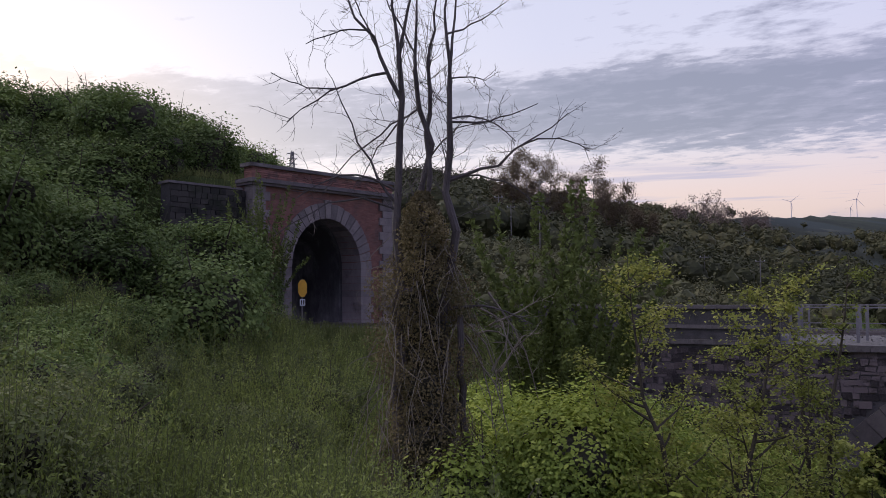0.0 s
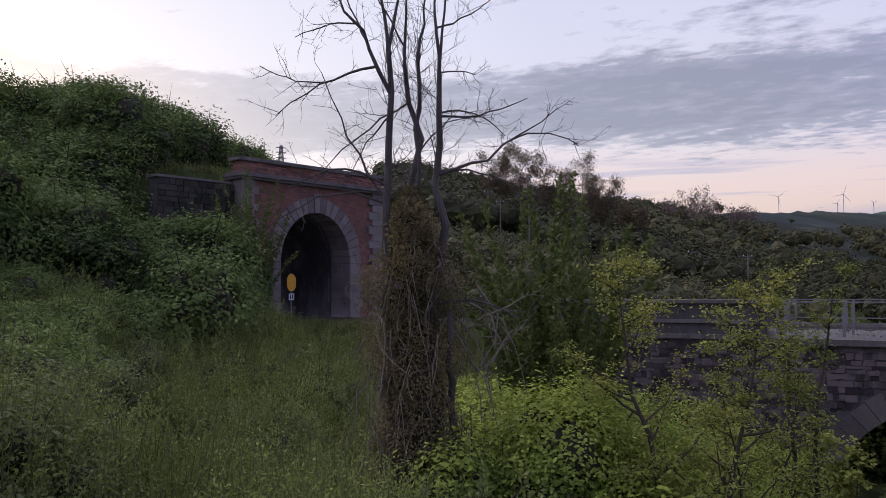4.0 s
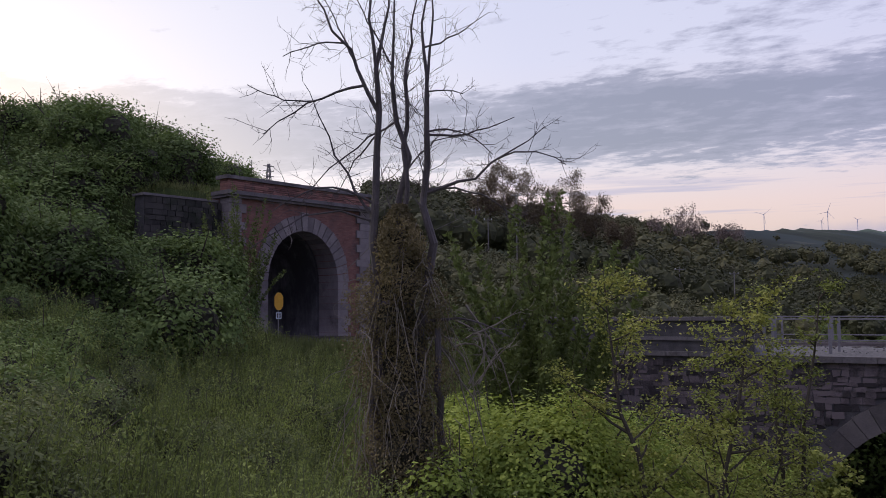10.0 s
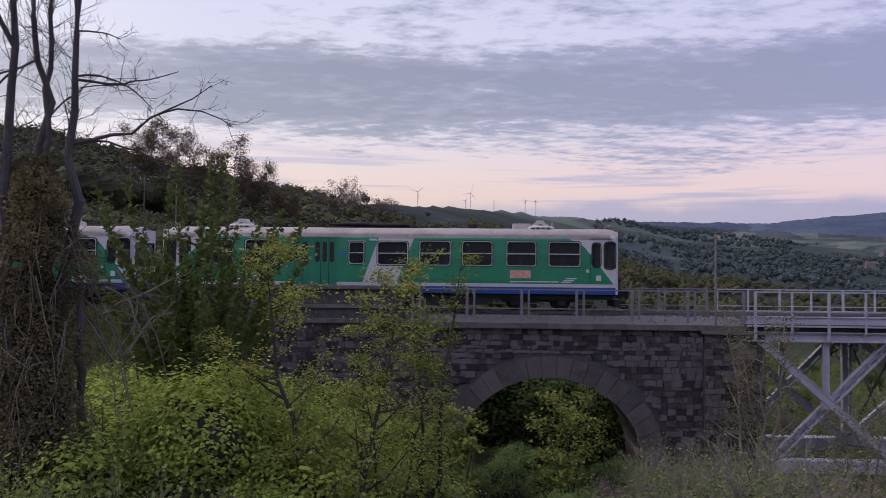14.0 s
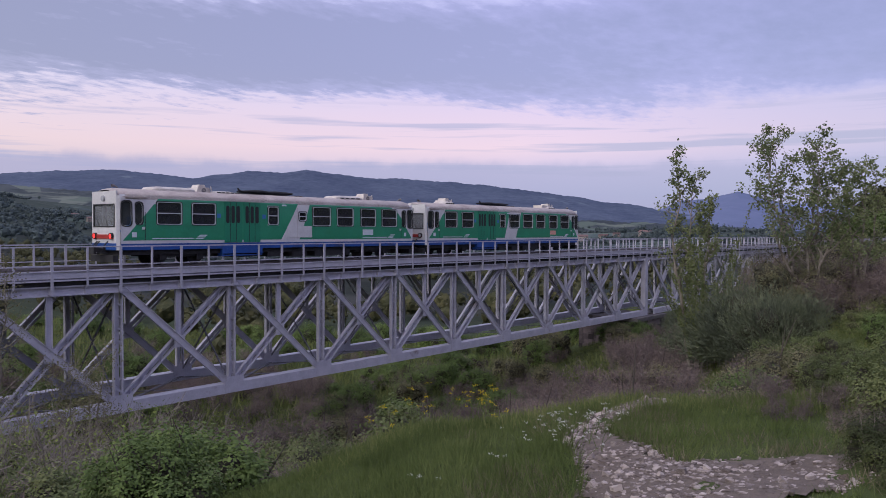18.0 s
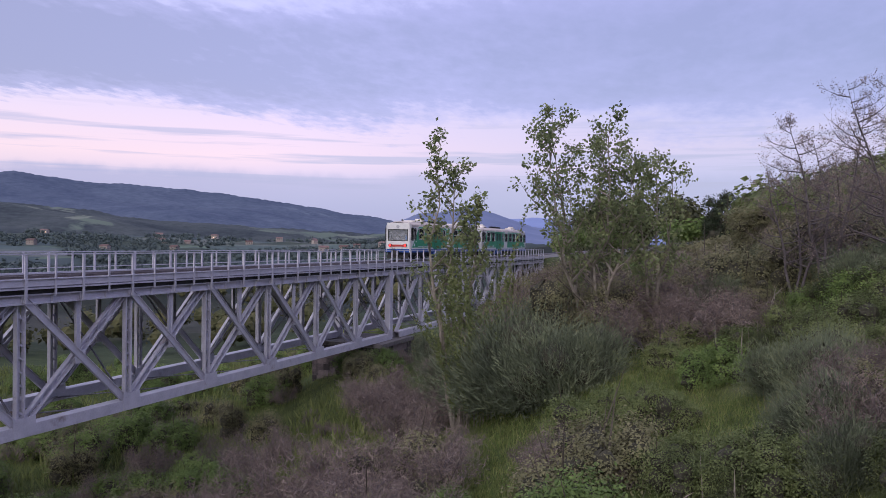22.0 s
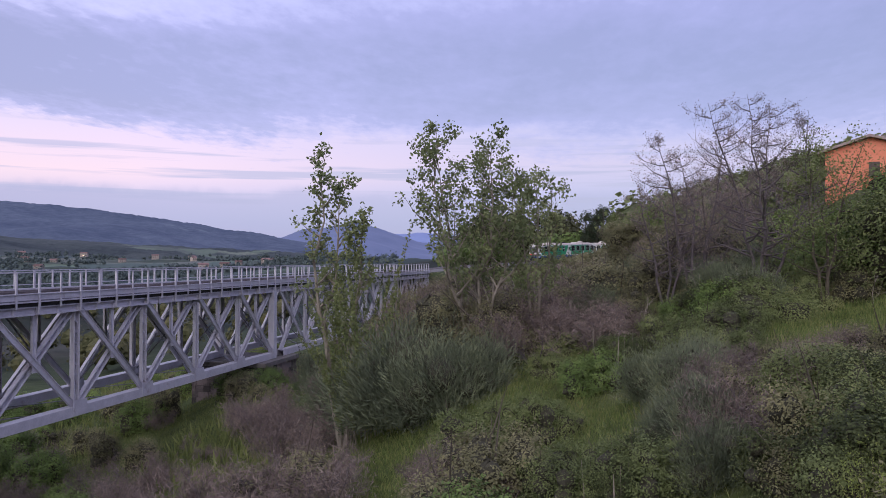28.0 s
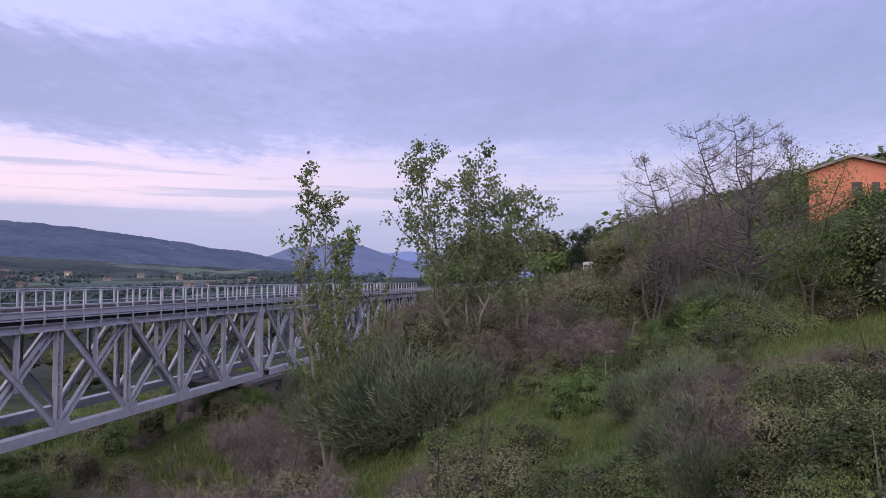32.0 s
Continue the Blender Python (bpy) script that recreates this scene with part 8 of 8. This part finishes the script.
def woods(name, label, lo, hi, n, seed, size, leaf, per=70, tall=(4, 9), groves=0.0, core=0.25):
    """Far trees that nobody could count: crowns of loose leaf clumps, in one mesh."""
    rng = np.random.default_rng(seed)
    p = off_line(spread(n, lo, hi, seed), 6.0)
    if groves:
        p = p[bumps(p[:, 0], p[:, 1], groves, seed) + 0.4 * bumps(p[:, 0], p[:, 1], groves * 0.3, seed) > 0.0]
    m = len(p)
    h = rng.uniform(*tall, m)
    k = np.repeat(np.arange(m), per)
    d = rand_dirs(rng, m * per)
    q = p[k] + d * (h[k] * rng.uniform(0.2, 0.42, m * per))[:, None] * (1, 1, 0.95) + np.stack([0 * h[k], 0 * h[k], h[k] * 0.5], -1)
    g = Geo()
    facing(g, rng, q, d, size, 0.75, 0.6)
    for p_, h_ in zip(p, h):
        blob(g, rng, p_ + (0, 0, h_ * 0.42), h_ * core, 1.05, 5, 6)
    return tagged(part(name, g, leaf), label, "woods", kind="stuff")


woods("wood_on_ridge", "dark spring wood on the near ridge", (-4, 85), (33, 240), 640, 501, 0.5, "woods", 110)
woods("wood_on_far_ridge", "dark spring wood along the far ridge", (-18, 140), (22, 480), 2400, 502, 1.0, "woods", 46, (4, 9), 50.0)
woods("scrub_beyond_line", "brown-green scrub beyond the line", (2, 44), (36, 88), 420, 503, 0.26, "leaf_brush", 170, (2, 4.5))
woods("wood_in_valley", "scattered dark trees in the valley", (-66, 75), (-4, 460), 1700, 504, 0.6, "woods", 60, (3, 8), 45.0)
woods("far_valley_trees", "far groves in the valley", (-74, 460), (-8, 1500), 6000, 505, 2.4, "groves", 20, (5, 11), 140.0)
woods("scrub_on_crest", "brown-green scrub along the crest of the slope", (-90, 56), (-70, 120), 240, 508, 0.22, "leaf_scrub", 120, (1.2, 2.6))
woods("wood_beyond_line", "dark wood on the far side of the line", (-86, 286), (-79.5, 340), 110, 509, 1.5, "woods", 420, (12, 23), core=0.16)
woods("thicket_beyond_line", "dark undergrowth on the far side of the line", (-91, 270), (-77, 300), 130, 510, 1.2, "leaf_dark", 160, (5, 11), core=0.2)
woods("wood_behind_house", "green wooded slope behind the house", (-104, 95), (-88, 170), 150, 506, 0.8, "leaf_mid", 60, (4, 9))
woods("hill_top_scrub", "dark scrub along the hill top", (44, 56), (66, 78), 110, 507, 0.3, "leaf_dark", 120, (1.5, 3))


# ---- farther things ----
def turbine(th, r, hub, spin):
    x, y = -math.sin(radians(th)) * r, math.cos(radians(th)) * r
    base = float(height(x, y))
    hub = hub + 1.6 + r * math.tan(radians(4.75)) - base
    span = (hub + base - 1.6 - r * math.tan(radians(4.75))) * 0.62
    t = thing("wind_turbine", "white three-bladed wind turbine on the far ridge", "wind turbine", "wind turbines", at=pose(x, y, base, 0, 0, th))
    part("tower", Geo().tube([(0, 0, -1), (0, 0, hub)], [2.6, 1.5], 8), "turbine", t)
    part("nacelle", Geo().box(-1.8, 1.8, -4, 5, hub - 1.6, hub + 2.0), "turbine", t)
    for k in range(3):
        a = radians(spin + 120 * k)
        g = Geo()
        L = span
        d = Vector((math.sin(a), 0, math.cos(a)))
        n = Vector((math.cos(a), 0, -math.sin(a)))
        c = Vector((0, -4.5, hub))
        g.add([c - n * 1.2, c + n * 1.2, c + d * L + n * 0.3, c + d * L - n * 0.3, c - n * 1.2 + Vector((0, 0.8, 0)), c + n * 1.2 + Vector((0, 0.8, 0)), c + d * L + n * 0.3 + Vector((0, 0.3, 0)), c + d * L - n * 0.3 + Vector((0, 0.3, 0))], [(0, 1, 2, 3), (7, 6, 5, 4), (0, 4, 5, 1), (1, 5, 6, 2), (2, 6, 7, 3), (3, 7, 4, 0)])
        part("blade", g, "turbine", t)
    return t


for th, r, hub, spin in ((4.75, 4300, 84, 50), (0.83, 4300, 80, 20), (-3.2, 4500, 40, 80), (-3.95, 4500, 38, 10), (1.2, 4600, 40, 30), (-0.9, 4600, 36, 70)):
    turbine(th, r, hub, spin)


def pylon(th, r, h):
    x, y = -math.sin(radians(th)) * r, math.cos(radians(th)) * r
    t = thing("power_pylon", "grey lattice power pylon on the hill", "pylon", at=pose(x, y, float(height(x, y)), 0, 0, th + 20))
    g = Geo()
    w = h * 0.055
    for sx in (-1, 1):
        for sy in (-1, 1):
            g.beam((sx * w * 1.6, sy * w * 1.6, 0), (sx * w * 0.35, sy * w * 0.35, h), 0.12, 0.12)
    n = 9
    for k in range(n):
        z0, z1 = h * k / n, h * (k + 1) / n
        a, b = w * (1.6 - 1.25 * k / n), w * (1.6 - 1.25 * (k + 1) / n)
        for s in (-1, 1):
            g.beam((-a, s * a, z0), (b, s * b, z1), 0.07, 0.07).beam((a, s * a, z0), (-b, s * b, z1), 0.07, 0.07)
            g.beam((s * a, -a, z0), (s * b, b, z1), 0.07, 0.07, (1, 0, 0))
    part("lattice_mast", g, "pole", t)
    for z in (0.72, 0.84, 0.95):
        part("cross_arm", Geo().beam((-h * 0.12, 0, h * z), (h * 0.12, 0, h * z), 0.15, 0.15), "pole", t)
    return t


pylon(40.1, 150, 8.5)


def post(name, label, x, y, h, thick=0.07, arms=1, base=None):
    t = thing(name, label, "pole", "poles", at=pose(x, y, float(height(x, y)) if base is None else base, 0, 0, 20))
    part("shaft", Geo().tube([(0, 0, -0.5), (0, 0, h)], [thick, thick * 0.75], 8), "pole", t)
    for k in range(arms):
        part("cross_bar", Geo().box(-0.55, 0.55, -0.04, 0.04, h - 0.3 - 0.45 * k, h - 0.22 - 0.45 * k), "pole", t)
        for q in (-0.45, 0.45):
            part("insulator", Geo().tube([(q, 0, h - 0.22 - 0.45 * k), (q, 0, h - 0.06 - 0.45 * k)], [0.04, 0.03], 6), "label", t)
    return t


def post_at(th, r, h, label, **more):
    return post("utility_pole", label, -math.sin(radians(th)) * r, math.cos(radians(th)) * r, h, **more)


post_at(21.9, 88, 10.2, "weathered wooden utility pole among ridge trees")
post_at(24.9, 96, 7.0, "weathered wooden utility pole on the ridge")
post_at(24.0, 100, 6.0, "weathered wooden utility pole on the ridge")
post_at(6.8, 95, 6.0, "weathered wooden utility pole in the valley")
post_at(10.4, 90, 5.0, "weathered wooden utility pole in the valley")
post_at(41.3, 62, 5.2, "thin lamp post above the tunnel", thick=0.05, arms=0)
post_at(38.9, 62, 5.0, "thin pole above the tunnel", thick=0.05, arms=0)
post_at(38.2, 62, 4.4, "thin pole above the tunnel", thick=0.06, arms=0)
post("signal_post", "dark thin steel post beside the handrail", 9.2, NEAR_Y - 0.05, 3.6, 0.05, 0, -0.42)


def wire(a, b, sag):
    t = np.linspace(0, 1, 14)[:, None]
    pts = np.array(a) + (np.array(b) - np.array(a)) * t - np.array((0, 0, 1.0)) * sag * 4 * t * (1 - t)
    return tagged(part("overhead_wire", Geo().tube(pts, [0.02] * 14, 4), "rubber"), "thin black overhead wire in the sky", "wire")


wire((-62.0, 33.0, 20.6), (-40.0, 32.5, 11.6), 0.3)


def simple_house(name, label, at, w, d, h, wall, roof, lit=0.0, group="", windows=True, seed=0):
    """A house with thick walls, gabled roof, windows with frames."""
    rng = random.Random(seed)
    t = thing(name, label, "house", group, at=at)
    part("wall", Geo().box(-w / 2, w / 2, -d / 2, d / 2, -3, h), wall, t)
    g = Geo()
    ov, rise = 0.05 * w, 0.22 * d
    for s in (-1, 1):
        v = [(-w / 2 - ov, s * (d / 2 + ov), h - 0.1), (w / 2 + ov, s * (d / 2 + ov), h - 0.1), (w / 2 + ov, 0, h + rise), (-w / 2 - ov, 0, h + rise)]
        g.add(v + [(x, y, z + 0.18) for x, y, z in v], [(0, 1, 2, 3), (7, 6, 5, 4), (0, 4, 5, 1), (1, 5, 6, 2), (2, 6, 7, 3), (3, 7, 4, 0)])
    part("roof", g, roof, t)
    for s in (-1, 1):
        part("gable", Geo().add([(s * w / 2, -d / 2, h), (s * w / 2, d / 2, h), (s * w / 2, 0, h + rise - 0.02), (s * w / 2, 0, h + rise - 0.02)], [(0, 1, 2, 3)]), wall, t)
    if windows:
        n = max(2, int(w / 3.2))
        for k in range(n):
            x = -w / 2 + w * (k + 0.5) / n
            for z in ([h * 0.25] if h < 4 else [h * 0.18, h * 0.62]):
                m = "lit" if rng.random() < lit else "shutter"
                part("window", Geo().box(x - 0.05 * w / n * 3, x + 0.05 * w / n * 3, -d / 2 - 0.06, -d / 2 + 0.05, z, z + h * 0.2), m, t)
    return t


# orange farmhouse above the slope, its gable end towards the bridge
farm = thing("farmhouse", "orange plastered farmhouse with a grey tiled gable roof", "house", at=pose(86.4, -16.9, 6.2, 0, 0, -16))
part("wall", Geo().box(-4.5, 4.5, -3.4, 3.4, -4, 4.5), "house", farm)
g = Geo()
for y0, y1, z0, z1 in ((-4.0, 0, 4.35, 5.6), (0, 4.0, 5.6, 4.35)):
    v = [(-5.0, y0, z0), (5.0, y0, z0), (5.0, y1, z1), (-5.0, y1, z1)]
    g.add(v + [(a, b, c + 0.22) for a, b, c in v], [(0, 1, 2, 3), (7, 6, 5, 4), (0, 4, 5, 1), (1, 5, 6, 2), (2, 6, 7, 3), (3, 7, 4, 0)])
part("roof", g, "roof", farm)
for s in (-4.5, 4.5):
    part("gable", Geo().add([(s, -3.4, 4.5), (s, 3.4, 4.5), (s, 0, 5.55), (s, 0, 5.55)], [(0, 1, 2, 3)]), "house", farm)
for y, z, w_, h_ in ((-0.3, 2.4, 0.8, 1.1), (-1.7, 2.4, 0.6, 1.0), (0.2, 0.0, 1.9, 1.2)):
    wn = part("window", Geo().box(-4.56, -4.4, y - w_ / 2, y + w_ / 2, z, z + h_), "shutter", farm)
    part("sill", Geo().box(-4.66, -4.5, y - w_ / 2 - 0.1, y + w_ / 2 + 0.1, z - 0.1, z - 0.005), "coping", wn)
part("chimney", Geo().box(-0.4, 0.4, -1.6, -0.9, 4.9, 6.3), "coping", farm)

simple_house("ridge_cottage", "small dull orange cottage among ridge trees", stand(27.3, 105, 0.6), 4.6, 4.0, 2.9, "villa_roof", "roof", 0.0, "", True, 3)
simple_house("hill_house", "stone house with a low roof above the tunnel", stand(39.0, 74, -2.4), 8, 6, 3.0, "stone", "roof", 0.0, "", True, 4)

# villages in the valley
rng = random.Random(21)
for k in range(34):
    th = rng.choice((rng.uniform(-72, -58), rng.uniform(-58, -40), rng.uniform(-40, -16), rng.gauss(-28, 1.2)))
    r = rng.uniform(950, 1480)
    w_ = rng.uniform(8, 14)
    simple_house("valley_house", rng.choice(("pale plastered house with a terracotta roof", "pale plastered valley house with a lit window")), stand(th, r, 1.5) @ pose(0, 0, 0, 0, 0, th + rng.uniform(-40, 40)), w_, rng.uniform(7, 10), rng.uniform(3.5, 5.5), "villa", "villa_roof", 0.08, "valley houses", True, k)


# ---- grass, flowers, rubble ----
def blades(name, label, p, tall, wide, leaf, seed, lean=0.35):
    rng = np.random.default_rng(seed)
    n = len(p)
    d = unit(rng.normal(size=(n, 3)) * lean + (0, 0, 1))
    g = Geo()
    g.leaves(p - (0, 0, 0.03), d, unit(np.cross(d, rand_dirs(rng, n))), rng.uniform(*tall, n), rng.uniform(*wide, n))
    return tagged(part(name, g, leaf), label, "grass", kind="stuff")


def patchy(p, size, keep, seed):
    return p[bumps(p[:, 0], p[:, 1], size, seed) > keep]


# the stony track that crosses the standing place
TRACK = [(-77.5, 6.6, 0.40), (-73, 6.2, 0.62), (-67, 5.6, 0.68), (-63.5, 6.5, 0.36), (-60.8, 7.8, 0.22), (-62.5, 9.0, 0.2), (-66.0, 9.8, 0.26)]


def on_track(p, grow=1.0):
    hit = np.zeros(len(p), bool)
    for (a0, r0, w0), (a1, r1, w1) in zip(TRACK, TRACK[1:]):
        for f in np.linspace(0, 1, 7):
            a, r, w = radians(a0 + (a1 - a0) * f), r0 + (r1 - r0) * f, w0 + (w1 - w0) * f
            hit |= np.hypot(p[:, 0] + math.sin(a) * r, p[:, 1] - math.cos(a) * r) < w * grow
    return hit


def in_thicket(p):
    """Bare shaded earth under the brambles beside the way."""
    return p[:, 1] < 0.95 - 0.12 * (p[:, 0] - 6) + 0.25 * bumps(p[:, 0], p[:, 1], 0.7, 2)


p = spread(260000, (-104, 2.5), (-22, 11.8), 601)
thin = smooth(3.4, 2.2, p[:, 1] + 0.1 * (p[:, 0] - 6) + 0.5 * bumps(p[:, 0], p[:, 1], 0.9, 6)) * 0.75
p = p[~on_track(p, 0.9) & (~in_thicket(p) | (np.arange(len(p)) % 5 == 0)) & (np.random.default_rng(599).uniform(size=len(p)) > thin)]
blades("grass_at_standing_place", "lush green spring grass on the bank", p, (0.05, 0.2), (0.0035, 0.008), "grass_lush", 602, 0.5)
p = patchy(spread(60000, (-100, 4.5), (-52, 11.8), 631), 0.8, 0.12, 7)
p = p[~on_track(p, 0.8) & (~in_thicket(p) | (np.arange(len(p)) % 3 == 0))]
blades("dry_grass_at_standing_place", "brown dry grass between the green", p, (0.05, 0.2), (0.003, 0.006), "grass_dry", 632, 0.6)
p = patchy(spread(80000, (-98, 9), (-40, 20), 603), 2.5, -0.3, 2)
blades("grass_on_slope", "long green grass on the slope", p, (0.07, 0.26), (0.005, 0.011), "grass", 604)
def shelf_again(p):
    hit = np.zeros(len(p), bool)
    for x, y, w in SHELF:
        hit |= np.hypot(p[:, 0] - x, p[:, 1] - y) < w
    return hit


p = spread(120000, (-99, 16), (-58, 52), 605)
shelf = np.zeros(len(p), bool)
for x, y, w in SHELF:
    shelf |= np.hypot(p[:, 0] - x, p[:, 1] - y) < w * (1 + 0.3 * bumps(p[:, 0], p[:, 1], 0.8))
p = p[shelf | (bumps(p[:, 0], p[:, 1], 3, 5) > 0.4) | (np.arange(len(p)) % 4 == 0)]
tall = p[shelf_again(p)]
blades("grass_on_shelf", "lush green grass on the open shelf", tall, (0.14, 0.36), (0.012, 0.024), "grass_shelf", 633, 0.4)
blades("grass_on_far_slope", "long green grass between the bushes", off_line(p, 4), (0.15, 0.42), (0.010, 0.022), "grass", 606)
p = clear_of(patchy(spread(42000, (-99, 15), (-76, 46), 607), 2.2, 0.15, 9), SHELF)
blades("dry_grass", "tall dry straw-coloured grass stalks", p, (0.3, 0.8), (0.006, 0.014), "grass_dry", 608, 0.25)
p = spread(42000, (14, 24), (46, 40), 609)
p = p[(np.abs(p[:, 1] - LINE_Y) > 2.2) & (p[:, 0] > -25.4)]
blades("grass_on_bank", "green grass on the railway bank", p, (0.3, 0.75), (0.025, 0.05), "grass", 610)
p = spread(26000, (-20, 4), (66, 12), 611)
blades("grass_below", "green grass among the bushes", p, (0.2, 0.5), (0.008, 0.018), "grass", 612)
p = off_line(spread(50000, (-66, 36), (16, 110), 613), 4)
blades("meadow_beyond", "green meadow grass beyond the bridge", p, (0.5, 1.1), (0.07, 0.14), "grass", 614)


p = spread(90000, (-66, 13), (-26, 72), 615)
p = p[(p[:, 0] > 12) & (p[:, 1] < 60)]
blades("grass_in_gully", "rough green grass in the gully", p, (0.2, 0.55), (0.012, 0.026), "grass", 616)
p = spread(16000, (41, 27), (53, 46), 617)
p = p[(p[:, 0] < -26.6 + (p[:, 1] - 33.75) * 0.218) & (p[:, 0] > -36)]
blades("grass_above_portal", "green grass on the slope above the wing wall", p, (0.3, 0.7), (0.02, 0.04), "grass", 618)


def pebble(rng, r):
    """A rough stone of eight uneven corners."""
    c = np.array([(x, y, z) for x in (-1, 1) for y in (-1, 1) for z in (-1, 1)], float) * (1, rng.uniform(0.6, 1), rng.uniform(0.45, 0.8))
    c = c * rng.uniform(0.6, 1.15, (8, 1)) * r
    return Geo().add(c, [(0, 1, 3, 2), (4, 6, 7, 5), (0, 4, 5, 1), (2, 3, 7, 6), (0, 2, 6, 4), (1, 5, 7, 3)])


rng = np.random.default_rng(620)
shapes = [pebble(rng, 1.0).mesh("stone") for _ in range(7)]
path_ = thing("stony_track", "stony track of pale rubble in the grass", "track", kind="structure")
p = spread(330000, (-92, 4), (-55, 11), 621)
p = p[bumps(p[:, 0], p[:, 1], 0.5, 4) > rng.uniform(-0.5, 1.2, len(p))]
p = p[on_track(p)]
rest = Geo()
for k, q in enumerate(p):
    r = 0.004 + 0.02 * rng.uniform() ** 3
    if k < 280:
        r = 0.012 + 0.034 * rng.uniform() ** 3
        part("stone", shapes[k % 7], "rubble", path_, at=Matrix.Translation(Vector(q) + Vector((0, 0, 0.2 * r))) @ pose(0, 0, 0, *rng.uniform(0, 360, 3)) @ Matrix.Scale(r, 4))
    else:
        b = pebble(rng, r)
        rest.add(b.v[0] + q + (0, 0, 0.2 * r), b.f[0])
tagged(part("rubble_bed", rest, "rubble", path_, "small pale rubble and grit"), kind="stuff")
# bare earth under the rubble, a thin sheet over the ground
g = Geo()
cells = [(x, y) for x in np.arange(2, 11.5, 0.1) for y in np.arange(-2, 6.5, 0.1)]
for x, y in cells:
    c = np.array([(x, y), (x + 0.1, y), (x + 0.1, y + 0.1), (x, y + 0.1)])
    if on_track(c + 0.0, 0.95).all():
        z = height(c[:, 0], c[:, 1]) + 0.012
        g.add(np.c_[c, z], [(0, 1, 2, 3)])
MAT["earth"] = surface("gritty_grey_earth", (0.075, 0.055, 0.042), (0.20, 0.155, 0.125), 8, 0.95, 0.7)
part("earth_bed", g, "earth", path_)


def flower(name, label, group, at, h, heads, size, m, seed):
    rng = np.random.default_rng(seed)
    t = thing(name, label, "flower", group, at=at)
    s, g = Geo(), Geo()
    for _ in range(heads):
        e = np.array([rng.normal() * 0.12, rng.normal() * 0.12, h * rng.uniform(0.7, 1.1)])
        s.tube([(0, 0, -0.05), e * (0.4, 0.4, 0.55), e], [0.003, 0.0025, 0.002], 3)
        q = e + rng.normal(size=(14, 3)) * (size, size, size * 0.4)
        foliage_at(g, rng, q, size * 0.8, 0.9, 0.6)
    part("stalk", s, "grass_lush", t)
    part("blossom", g, m, t)
    return t


rng = np.random.default_rng(630)
for k in range(26):
    th, r = rng.uniform(-63, -57) if k < 22 else rng.uniform(-62, -44), rng.uniform(6.8, 8.4) if k < 22 else rng.uniform(5.0, 8.0)
    flower("white_umbel", "white umbel flower in the grass", "white umbels", stand(th, r), 0.26, 3, 0.011, "flower_w", 640 + k)
for k in range(10):
    th, r = rng.uniform(-54, -46), rng.uniform(7.6, 9.2)
    flower("yellow_mustard", "tall yellow mustard flower in the grass", "yellow mustard flowers", stand(th, r), 0.6, 4, 0.017, "flower_y", 700 + k)


motions()
